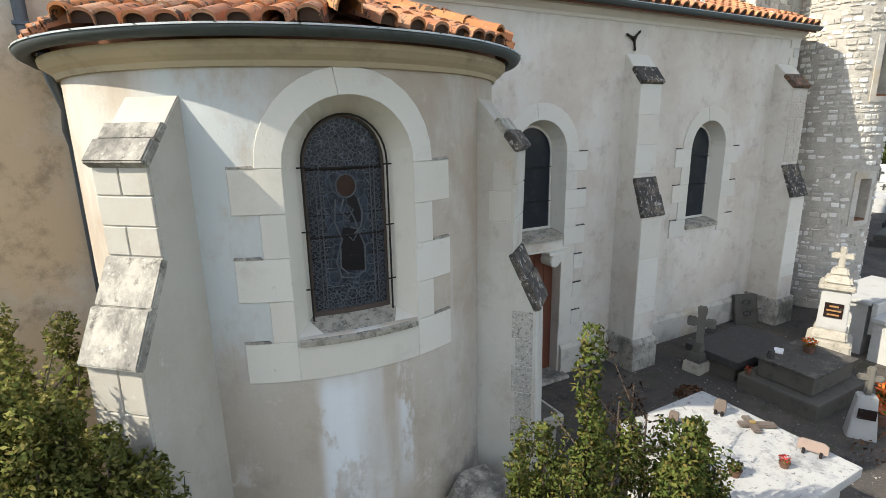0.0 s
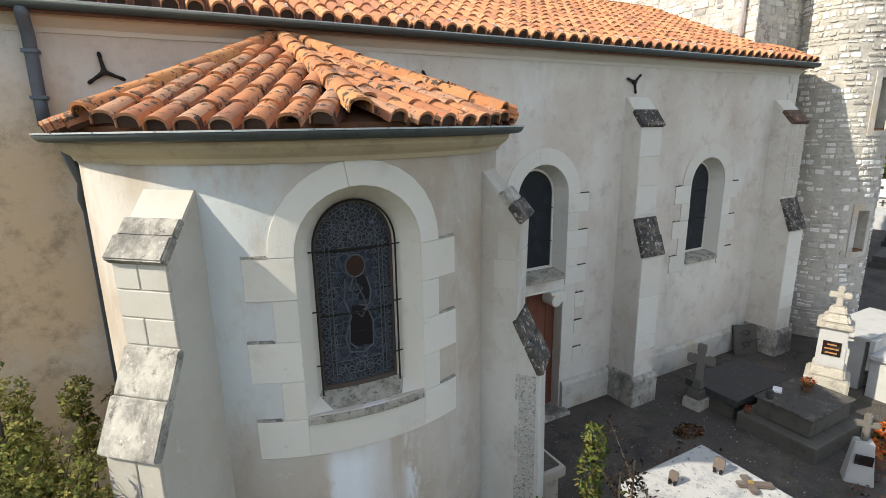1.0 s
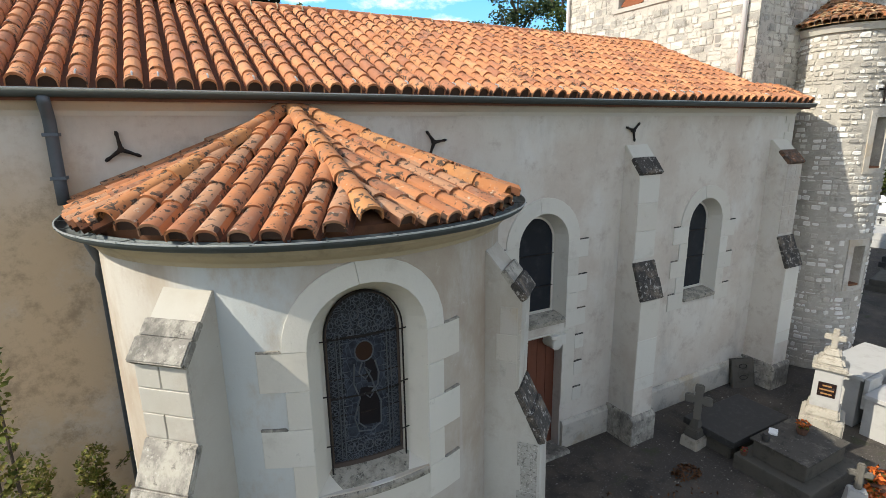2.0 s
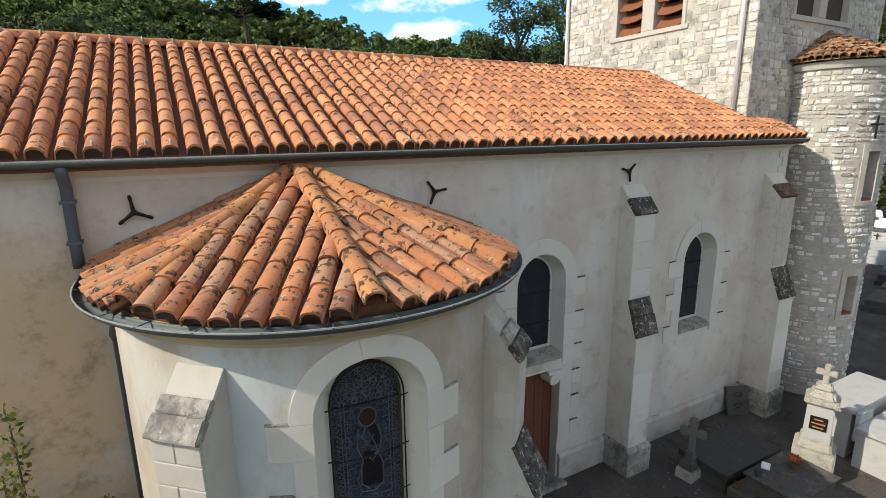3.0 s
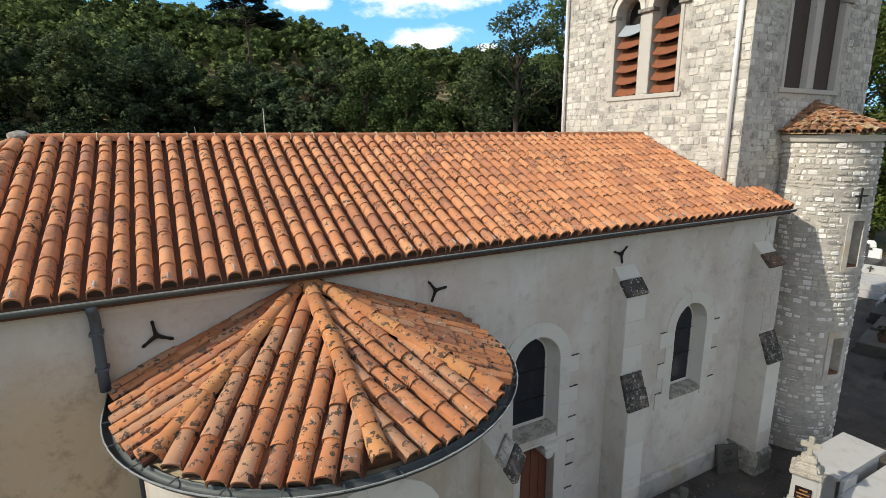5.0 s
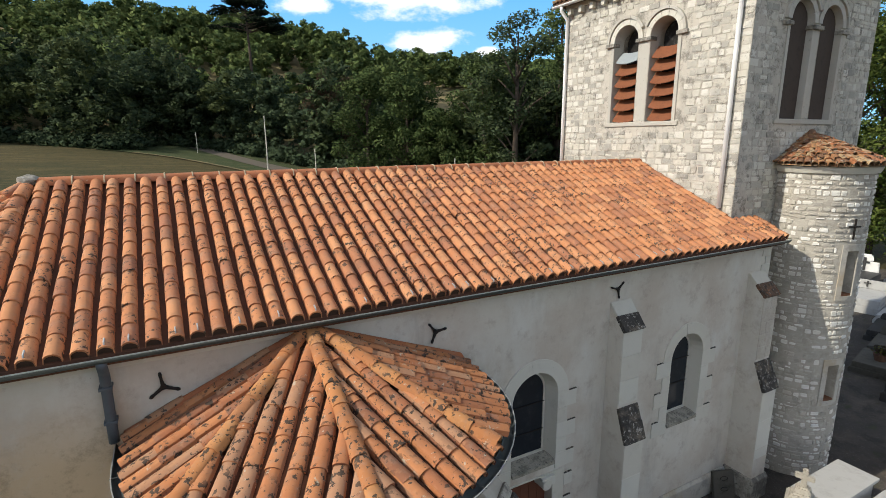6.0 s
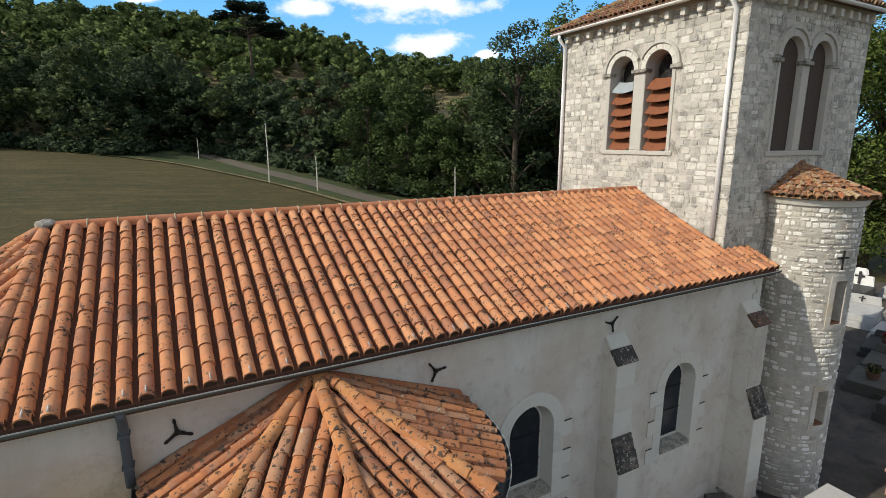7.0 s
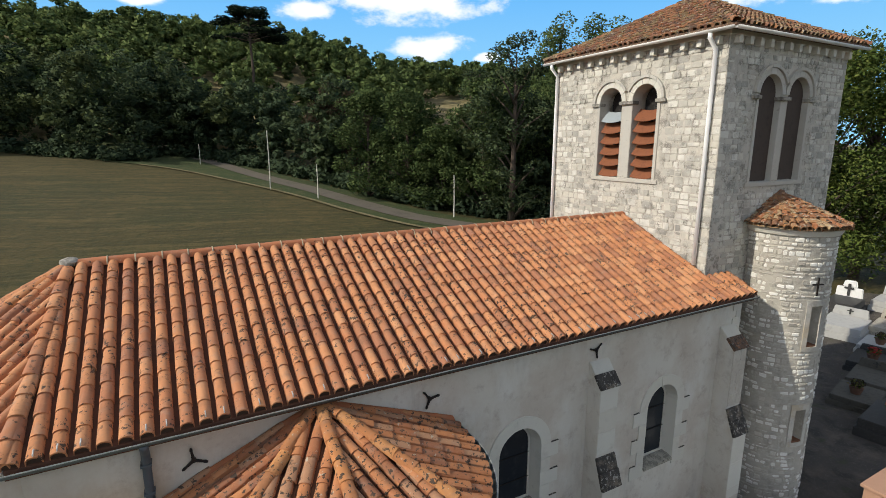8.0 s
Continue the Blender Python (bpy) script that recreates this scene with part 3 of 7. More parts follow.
def rows_on(poly, origin, across, up, pitch, step, phase=0.0, margin=0.0, length=0.3):
    """Poses of tiles in straight columns that fill a flat outline, each column starting at its lower edge."""
    ax, ay = Vector(across).normalized(), Vector(up).normalized()
    o = Vector(origin)
    flat = [((Vector(p) - o).dot(ax), (Vector(p) - o).dot(ay)) for p in poly]
    lo, hi = min(a for a, b in flat), max(a for a, b in flat)
    out = []
    k = math.ceil((lo - phase) / pitch)
    while phase + k * pitch < hi:
        a = phase + k * pitch
        cuts = []
        for (a0, b0), (a1, b1) in zip(flat, flat[1:] + flat[:1]):
            if (a0 - a) * (a1 - a) < 0:
                cuts.append(b0 + (b1 - b0) * (a - a0) / (a1 - a0))
        cuts.sort()
        for b0, b1 in zip(cuts[::2], cuts[1::2]):
            b = b0
            while b < b1 - margin:
                foot = max(b0, min(b, b1 - length))
                if b1 - foot > 0.6 * length:
                    out.append((a, foot, frame_of(o + ax * a + ay * foot + ax.cross(ay) * (0.012 if foot < b else 0.0), ax, ay)))
                b += step
        k += 1
    return out


PITCH, STEP = 0.2417, 0.355
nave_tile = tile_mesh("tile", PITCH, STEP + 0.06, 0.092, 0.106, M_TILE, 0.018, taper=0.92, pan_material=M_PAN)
rng = random.Random(11)
up_way = (Vector((0, RIDGE_Y, RIDGE_Z)) - Vector((0, EAVE_Y, TILE_Z))).normalized()
poses = rows_on([on_roof(x, y) for x, y in roof_poly], (0, EAVE_Y, TILE_Z), (1, 0, 0), up_way, PITCH, STEP, 0.02, 0.1, 0.425)
eave_plug = bpy.data.meshes.new("mortar_plug")
pv = [(0.088 * math.cos(math.pi * k / 8), y, 0.016 + 0.088 * math.sin(math.pi * k / 8) ** 0.85 - (0.03 if k in (0, 8) else 0)) for y in (0.025, 0.10) for k in range(9)]
eave_plug.from_pydata(pv, [], [tuple(range(9)), tuple(range(17, 8, -1))] + [(k, k + 9, k + 10, k + 1) for k in range(8)])
eave_plug.materials.append(M_PLUG)
near, rest = [], []
for a, b, m in poses:
    if b < 0.01:
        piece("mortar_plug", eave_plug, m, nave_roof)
    (near if -1.9 < a < 4.2 else rest).append(wobble(m, rng))
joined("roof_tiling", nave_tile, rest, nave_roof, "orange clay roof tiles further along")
# hipped end
for a, b in zip(HIP_END, HIP_END[1:]):
    e0, e1 = Vector(a), Vector(b)
    across = (e0 - e1).normalized()
    mid = (e0 + e1) / 2
    upw = Vector(APEX) - mid
    upw -= across * upw.dot(across)
    joined("roof_tiling", nave_tile, [wobble(m, rng) for _, _, m in rows_on([e0, e1, APEX], e1, across, upw, PITCH, STEP, 0.1, 0.1, 0.43)], nave_roof, "orange clay tiles on the hipped end")
up_n = (Vector((0, RIDGE_Y, RIDGE_Z)) - Vector((0, 7.45, TILE_Z))).normalized()
joined("roof_tiling", nave_tile, [wobble(m, rng) for _, _, m in rows_on([(12.47, 7.45, TILE_Z), (-2.0, 7.45, TILE_Z), APEX, (12.47, RIDGE_Y, RIDGE_Z)], (0, 7.45, TILE_Z), (-1, 0, 0), up_n, PITCH, STEP, 0.1, 0.3, 0.55)], nave_roof, "orange clay tiles on the far slope")

cap_mesh = tile_mesh("ridge_tile", 0.3, 0.47, 0.125, 0.105, M_RIDGE, 0.004, False, 0.985)
nave_hip_mesh = tile_mesh("hip_tile", 0.3, 0.42, 0.105, 0.105, M_TILE, 0.026, False, 0.92)
hip_mesh = tile_mesh("hip_tile", 0.3, 0.42, 0.10, 0.085, M_HIP, 0.012, False, 0.94)


def cap_row(name, me, a, b, parent, step, lift, rng, short=0.1):
    a, b = Vector(a), Vector(b)
    way = (b - a).normalized()
    side = way.cross(Vector((0, 0, 1))).normalized()
    d = 0.0
    while d < (b - a).length - short:
        piece(name, me, wobble(frame_of(a + way * d + Vector((0, 0, lift)), side, way), rng, 1.5), parent)
        d += step


cap_row("ridge_tile", cap_mesh, (12.47, RIDGE_Y, RIDGE_Z), (RIDGE_L, RIDGE_Y, RIDGE_Z), nave_roof, 0.45, 0.015, rng, 0.42)
for k in range(30):
    x = 12.47 - 0.45 * k - 0.45
    bm = tube([(x, RIDGE_Y - 0.135 * math.cos(math.pi * q / 8), RIDGE_Z + 0.01 + 0.118 * math.sin(math.pi * q / 8)) for q in range(9)], 0.014, 5)
    part("mortar_joint", bm, M_CORNICE, nave_roof)
bm = bmesh.new()
bmesh.ops.create_icosphere(bm, subdivisions=2, radius=1.0)
for v in bm.verts:
    v.co = Vector((v.co.x * 0.16, v.co.y * 0.14, v.co.z * 0.09)) * (1 + 0.35 * noise.noise(v.co * 2.2)) + Vector(APEX) + Vector((0.0, 0, 0.085))
part("mortar_cap", bm, M_CAP, nave_roof, "pale mortar lump where the hips meet the ridge")
for p in HIP_END:
    cap_row("hip_tile", hip_mesh if p[0] < -3 else nave_hip_mesh, p, APEX, nave_roof, 0.36, 0.03, rng, 0.38)

part("gutter", swept([(-2.0, EAVE_Y - 0.012, 6.560), (13.40, EAVE_Y - 0.012, 6.560)], [(0, -1, 0)] * 2, gutter_profile(0.082)), M_ZINC, nave, "dark zinc half-round eaves gutter", True)
# Rolled lip in paler zinc; the pale tone paints the edge highlight.
part("gutter_lip", swept([(-2.0, EAVE_Y - 0.097, 6.562), (13.40, EAVE_Y - 0.097, 6.562)], [(0, -1, 0)] * 2, [(-0.006, -0.007), (0.006, -0.007), (0.006, 0.006), (-0.006, 0.006)]), M_ZINC_PALE, nave)
part("cornice", swept([(-1.95, 0, 0), (13.21, 0, 0)], [(0, -1, 0)] * 2, [(-0.02, 6.31), (0.02, 6.31), (0.03, 6.36), (0.09, 6.40), (0.14, 6.44), (0.15, 6.47), (-0.02, 6.47)]), M_STONE, nave, "moulded stone eaves cornice")


hook_rng = random.Random(3)
for k in range(-7, 50):
    if hook_rng.random() < 0.55:
        x = 0.02 + k * PITCH
        part("tile_hook", tube([(x, EAVE_Y - 0.03, TILE_Z + 0.10), (x, EAVE_Y - 0.02, TILE_Z + 0.145), (x, EAVE_Y + 0.06, TILE_Z + 0.17)], 0.010, 5), M_ZINC_PALE, nave)


def wall_anchor(x, z, turn):
    """A three-armed iron tie plate on the wall."""
    bm = bmesh.new()
    for k in range(3):
        a = radians(turn + 120 * k)
        w = Vector((math.cos(a), 0, math.sin(a)))
        s = Vector((-math.sin(a), 0, math.cos(a)))
        pts = [Vector((x, -0.035, z)) + w * d for d in (0, 0.06, 0.13, 0.17, 0.20)]
        tube([tuple(p) for p in pts], [0.028, 0.024, 0.018, 0.024, 0.014], 6, bm)
    tube([(x, 0.0, z), (x, -0.06, z)], 0.035, 8, bm)
    return part("wall_anchor", bm, M_IRON, nave, "black iron three-armed tie plate")


for x, z, turn in ((0.05, 5.95, 97), (3.90, 5.94, 128), (7.97, 6.05, 42)):
    wall_anchor(x, z, turn)

# downpipe at the nave
dp = part("drainpipe", tube([(-0.52, -0.25, 6.50), (-0.52, -0.24, 6.44), (-0.525, -0.14, 6.34), (-0.525, -0.10, 6.26), (-0.53, -0.10, 5.60), (-0.53, -0.10, 5.40)], 0.058, 12), M_PIPE, nave, "grey metal downpipe", True)
for z in (6.1, 5.66):
    part("pipe_bracket", box(-0.60, -0.46, -0.165, 0.0, z, z + 0.035, 0.004), M_PIPE, dp)


def surround(c, half, band, z0, spring, top_mat, mp, parent, rng, courses, long_extra, step=0.0, proud=0.018):
    """Arch stones and alternating quoins round an opening."""
    cuts = [0.0, 0.55, 1.0]
    for u0, u1 in zip(cuts, cuts[1:]):
        a0, a1 = math.pi * u0 + 0.002, math.pi * u1 - 0.002
        aa = [a0 + (a1 - a0) * q / 8 for q in range(9)]
        pl = [(c + half * math.cos(a), spring + half * math.sin(a)) for a in aa] + [(c + (half + band) * math.cos(a), spring + (half + band) * math.sin(a)) for a in aa[::-1]]
        part("arch_stone", mapped(slab(pl, -0.1, proud + rng.uniform(-0.002, 0.003), step=step, bevel=0.003), mp), top_mat, parent)
    h = (spring - z0) / courses
    for side in (-1, 1):
        for k in range(courses):
            out = half + band + (long_extra if k % 2 == 0 else 0.0) - rng.uniform(0, 0.02)
            zz = z0 + k * h
            xs = sorted((c + side * half, c + side * out))
            pl = [(xs[0], zz + 0.0015), (xs[1], zz + 0.0015), (xs[1], zz + h - 0.0015), (xs[0], zz + h - 0.0015)]
            part("quoin_stone", mapped(slab(pl, -0.1, proud + rng.uniform(-0.002, 0.003), step=step, bevel=0.005), mp), top_mat, parent)
            if k % 2 == 0:
                e0, e1 = sorted((c + side * (half + band), c + side * out))
                part("ledge", mapped(slab([(e0, zz + h), (e1, zz + h), (e1 - 0.02, zz + h + 0.022), (e0, zz + h + 0.018)], -0.05, proud + 0.004, step=step), mp), M_CAP if step else M_CAP_DARK, parent)


def nave_window(c, SILL, SPRING):
    w = part("window", mapped(slab(arch(c, HALF - 0.11, SILL + 0.10, SPRING, HALF - 0.11), -0.30, -0.28), on_nave), M_GLASS, nave, "tall round-headed window with dark leaded glass")
    part("reveal", mapped(loft(arch(c, HALF, SILL, SPRING), 0.0, arch(c, HALF - 0.09, SILL + 0.10, SPRING), -0.30), on_nave), M_STONE, w)
    part("frame", mapped(slab(arch(c, HALF - 0.085, SILL + 0.09, SPRING), -0.29, -0.265, [arch(c, HALF - 0.125, SILL + 0.13, SPRING)]), on_nave), M_STONE, w)
    surround(c, HALF, 0.27, SILL - 0.20, SPRING, M_STONE, on_nave, w, random.Random(int(c * 10)), 5, 0.22)
    sill = box(c - HALF + 0.02, c + HALF - 0.02, -0.05, 0.24, SILL - 0.07, SILL + 0.012, 0.012)
    for v in sill.verts:
        v.co.z += 0.085 * max(0.0, v.co.y) / 0.24
    part("sill", sill, M_SILL, w, "weathered sloping stone sill")
    for z in (3.3, 3.9):
        part("glazing_bar", box(c - HALF + 0.10, c + HALF - 0.10, 0.258, 0.27, z, z + 0.014), M_IRON, w)
    return w


for c, sl, sp in NAVE_WINDOWS:
    nave_window(c, sl, sp)

# side door under the first window
door = part("door", box(DOOR[0], DOOR[1], 0.22, 0.28, 0.02, DOOR[2]), M_DOOR, nave, "red-brown painted wooden side door")
for k in range(5):
    w = (DOOR[1] - DOOR[0]) / 5
    part("board", box(DOOR[0] + k * w + 0.004, DOOR[0] + (k + 1) * w - 0.004, 0.20, 0.22, 0.04, DOOR[2] - 0.02, 0.004), M_DOOR, door)
part("lintel", box(DOOR[0] - 0.25, DOOR[1] + 0.29, -0.025, 0.0, DOOR[2], 2.476, 0.006), M_STONE, door)
part("jamb", box(DOOR[1], DOOR[1] + 0.29, -0.018, 0.0, 0.95, DOOR[2] - 0.002, 0.004), M_STONE, door)
for k in range(3):
    z = 0.97 + k * 0.54
    part("jamb_stone", box(DOOR[1] + 0.292, DOOR[1] + 0.51, -0.022, 0.0, z, z + 0.27, 0.005), M_STONE, door)
    part("ledge", box(DOOR[1] + 0.295, DOOR[1] + 0.49, -0.026, 0.0, z + 0.271, z + 0.291), M_CAP_DARK, door)
bm = bmesh.new()
bmesh.ops.create_cone(bm, cap_ends=True, segments=24, radius1=0.115, radius2=0.115, depth=0.30, matrix=Matrix.Translation((DOOR[1] - 0.21, 0.03, DOOR[2] - 0.16)) @ Euler((radians(90), 0, 0)).to_matrix().to_4x4())
bmesh.ops.bevel(bm, geom=[e for e in bm.edges if abs(e.verts[0].co.y - e.verts[1].co.y) < 1e-4], offset=0.012, segments=2, affect="EDGES")
box(DOOR[1] - 0.33, DOOR[1], -0.10, 0.18, DOOR[2] - 0.06, DOOR[2] - 0.002, 0.01, bm)
box(DOOR[1] - 0.17, DOOR[1] + 0.01, -0.09, 0.18, DOOR[2] - 0.21, DOOR[2] - 0.055, 0.01, bm)
part("corbel", bm, M_STONE, door, "rounded stone corbel under the lintel")
part("step", box(DOOR[0] - 0.1, DOOR[1] + 0.1, -0.25, 0.3, -0.05, 0.08, 0.015), M_CAP, door)

part("plinth", swept([(6.56, 0, 0), (13.1, 0, 0)], [(0, -1, 0)] * 2, [(-0.05, -0.1), (0.07, -0.1), (0.07, 0.52), (0.03, 0.60), (-0.05, 0.60)]), M_BLOCK, nave, "stained stone plinth course")


def prism_profile(profile, hw, mp, bevel=0.0):
    bm = bmesh.new()
    a = [bm.verts.new((-hw, r, z)) for r, z in profile]
    b = [bm.verts.new((hw, r, z)) for r, z in profile]
    n = len(profile)
    bm.faces.new(a), bm.faces.new(b[::-1])
    for k in range(n):
        q = (k + 1) % n
        bm.faces.new((a[k], b[k], b[q], a[q]))
    bmesh.ops.recalc_face_normals(bm, faces=bm.faces[:])
    if bevel:
        bmesh.ops.bevel(bm, geom=bm.edges[:], offset=bevel, segments=2, affect="EDGES")
    for v in bm.verts:
        v.co = mp(v.co.x, v.co.y, v.co.z)
    bmesh.ops.recalc_face_normals(bm, faces=bm.faces[:])
    return bm


def cap_profile(a, b, t=0.07, over=0.05):
    """A sloping coping stone between two (out, z) points."""
    w = Vector((b[0] - a[0], b[1] - a[1])).normalized()
    n = Vector((-w.y, w.x))
    n = n if n.y > 0 else -n
    e = Vector(b) + w * over
    s = Vector(a)
    return [tuple(s - n * 0.03), tuple(s + n * t), tuple(e + n * t), tuple(e - n * 0.03)]


def facing(b, blocks, mp, block_mat):
    """Facing stones on the outer face of a buttress."""
    for r0, z0, r1, z1, v0, v1 in blocks:
        bmb = bmesh.new()
        vs = [bmb.verts.new(c) for c in ((v0 + 0.004, r0 - 0.05, z0 + 0.004), (v1 - 0.004, r0 - 0.05, z0 + 0.004), (v1 - 0.004, r0 + 0.012, z0 + 0.004), (v0 + 0.004, r0 + 0.012, z0 + 0.004),
                                         (v0 + 0.004, r1 - 0.05, z1 - 0.004), (v1 - 0.004, r1 - 0.05, z1 - 0.004), (v1 - 0.004, r1 + 0.012, z1 - 0.004), (v0 + 0.004, r1 + 0.012, z1 - 0.004))]
        for f in ((0, 1, 2, 3), (7, 6, 5, 4), (0, 4, 5, 1), (1, 5, 6, 2), (2, 6, 7, 3), (3, 7, 4, 0)):
            bmb.faces.new([vs[k] for k in f])
        bmesh.ops.bevel(bmb, geom=bmb.edges[:], offset=0.006, segments=1, affect="EDGES")
        for v in bmb.verts:
            v.co = mp(v.co.x, v.co.y, v.co.z)
        bmesh.ops.recalc_face_normals(bmb, faces=bmb.faces[:])
        part("block", bmb, block_mat, b)


def buttress(parent, mp, hw, body, caps, mat, cap_mats, label, blocks=(), plinth=None, block_mat=M_STONE):
    b = part("buttress", prism_profile(body, hw, mp, 0.008), mat, parent, label)
    for (p, q), cm in zip(caps, cap_mats):
        mid = ((p[0] + q[0]) / 2, (p[1] + q[1]) / 2)
        first, second = cm if isinstance(cm, tuple) else (cm, cm)
        part("coping_stone", prism_profile(cap_profile(p, mid, 0.035, -0.004), hw + 0.012, mp, 0.01), first, b)
        part("coping_stone", prism_profile(cap_profile(mid, q, 0.055, 0.05), hw + 0.018, mp, 0.012), second, b)
    facing(b, blocks, mp, block_mat)
    if plinth:
        part("plinth", prism_profile(plinth, hw + 0.06, mp, 0.012), M_CAP, b)
    return b


def courses(r0, r1, z0, z1, n, hw, split, rng, whole=False):
    out = []
    for k in range(n):
        a, b = z0 + (z1 - z0) * k / n, z0 + (z1 - z0) * (k + 1) / n
        ra, rb = r0 + (r1 - r0) * k / n, r0 + (r1 - r0) * (k + 1) / n
        cut = rng.uniform(-0.06, 0.06)
        for v0, v1 in (((-hw, cut), (cut, hw)) if (k + split) % 2 and not whole else ((-hw, hw),)):
            out.append((ra, a, rb, b, v0, v1))
    return out


def nave_buttress(x, hw, deep, rng):
    mp = lambda v, r, z: Vector((x + v, -r, z))
    low, up = 0.60 + deep, 0.37 + deep * 0.7
    body = [(-0.1, -0.1), (low + 0.02, -0.1), (low, 3.02), (up, 3.64), (up, 5.32), (0.0, 5.80), (-0.1, 5.80)]
    mat = M_CRUMB if deep else M_STONE
    b = buttress(nave, mp, hw, body, [((0.0, 5.78), (up, 5.32)), ((up, 3.66), (low, 3.02))], M_NAVE, [(M_STONE, M_CAP_RUST if deep else M_CAP_DARK), M_CAP_DARK], "two-stage plastered buttress with blackened coping",
                 courses(up, up, 3.72, 5.28, 5 if deep else 3, hw, 1, rng, not deep), [(-0.05, -0.1), (low + 0.09, -0.1), (low + 0.09, 0.56), (low + 0.02, 0.64), (-0.05, 0.64)], mat)
    facing(b, courses(low, low, 0.64, 2.96, 3, hw, 0, rng, True), mp, M_STONE)
    return b


nave_buttress(8.09, 0.27, 0.0, random.Random(1))
nave_buttress(12.66, 0.28, 0.08, random.Random(2))
rng = random.Random(9)
for k in range(5):
    part("quoin_stone", box(12.99 - (0.0 if k % 2 else 0.14), 13.19, -0.02, 0.0, 5.35 + k * 0.2, 5.545 + k * 0.2, 0.005), M_STONE, nave)

# ---------------------------------------------------------------- apse
C, R, TH = Vector((1.97, -0.60, 0)), 2.20, radians(-93.7)
apse = thing("apse", (1.97, -0.6, 0), "round plastered chapel apse with a fan-shaped tiled roof", "church apse")


def round_at(th, r):
    """A point of the apse's plan: a half circle with short straight sides to the nave."""
    if th > 0:
        return C + Vector((r, th * R, 0))
    if th < -math.pi:
        return C + Vector((-r, (-math.pi - th) * R, 0))
    return C + Vector((r * math.cos(th), r * math.sin(th), 0))


def on_apse(s, d, z):
    return round_at(TH + s / R, R + d) + Vector((0, 0, z))


END = 0.585 / R
S0, S1 = (-math.pi - END - TH) * R, (END - TH) * R
A_HALF, A_SPRING, A_SILL = 0.54, 4.35, 2.95
part("wall", mapped(slab([(S0, -0.3), (S1, -0.3), (S1, 5.32), (S0, 5.32)], -0.5, 0.0, [arch(0, A_HALF, A_SILL, A_SPRING)], step=0.11), on_apse), M_APSE, apse, "curved wall of patchy pale lime plaster")

ths = [-math.pi - END] + [-math.pi + math.pi * k / 40 for k in range(41)] + [END]
ring = lambda r, z: [round_at(t, r) + Vector((0, 0, z)) for t in ths]
outs = [(round_at(t, 3.0) - round_at(t, 2.0)) for t in ths]
part("cornice", swept(ring(R, 0), outs, [(-0.02, 5.085), (0.03, 5.085), (0.05, 5.125), (0.10, 5.16), (0.145, 5.205), (0.15, 5.25), (-0.02, 5.25)]), M_CORNICE, apse, "curved ochre stone cornice")
part("gutter", swept(ring(R + 0.235, 5.325), outs, gutter_profile(0.070)), M_ZINC, apse, "curved zinc gutter on brackets", True)
part("gutter_lip", swept(ring(R + 0.306, 5.326), outs, [(-0.006, -0.007), (0.006, -0.007), (0.006, 0.006), (-0.006, 0.006)]), M_ZINC_PALE, apse)
part("drainpipe", tube([(-0.30, -0.95, 5.33), (-0.28, -0.85, 5.10), (-0.24, -0.62, 4.86), (-0.30, -0.33, 4.66), (-0.30, -0.12, 4.5), (-0.30, -0.12, 0.0)], 0.045, 10), M_PIPE, apse, "grey downpipe from the apse gutter", True)
for k in range(15):
    t = math.radians(-176 + 172 * k / 14)
    o = Vector((math.cos(t), math.sin(t), 0))
    part("gutter_clip", swept([C + o * (R + 0.16), C + o * (R + 0.318)], [Vector((-o.y, o.x, 0))] * 2, [(-0.008, 5.324), (0.008, 5.324), (0.008, 5.330), (-0.008, 5.330)]), M_ZINC, apse)

TOP, A_EAVE = Vector((1.90, -0.03, 6.36)), 5.375
RE = R + 0.20
HIPS = [radians(a) for a in (-146.0, -93.6, -51.0)]
edge = [(-math.pi - END, HIPS[0], -168.0), (HIPS[0], HIPS[1], -118.0), (HIPS[1], HIPS[2], -70.0), (HIPS[2], END, -14.0)]
bm = bmesh.new()
va = bm.verts.new(TOP - Vector((0, 0, 0.03)))
ve = [bm.verts.new(round_at(t, RE - 0.16) + Vector((0, 0, A_EAVE + 0.0))) for t in ths]
vl = [bm.verts.new(round_at(t, RE - 0.20) + Vector((0, 0, A_EAVE - 0.14))) for t in ths]
for k in range(len(ths) - 1):
    bm.faces.new((va, ve[k], ve[k + 1]))
    bm.faces.new((ve[k], vl[k], vl[k + 1], ve[k + 1]))
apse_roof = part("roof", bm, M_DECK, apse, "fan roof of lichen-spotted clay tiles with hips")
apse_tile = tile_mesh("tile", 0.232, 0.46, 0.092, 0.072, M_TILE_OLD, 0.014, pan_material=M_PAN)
plug = bpy.data.meshes.new("mortar_plug")
pv = [(0.080 * math.cos(math.pi * k / 8), y, 0.014 + 0.060 * math.sin(math.pi * k / 8) ** 0.85 - (0.04 if k in (0, 8) else 0)) for y in (0.03, 0.10) for k in range(9)]
plug.from_pydata(pv, [], [tuple(range(9)), tuple(range(17, 8, -1))] + [(k, k + 9, k + 10, k + 1) for k in range(8)])
plug.materials.append(M_PLUG)
rng = random.Random(23)
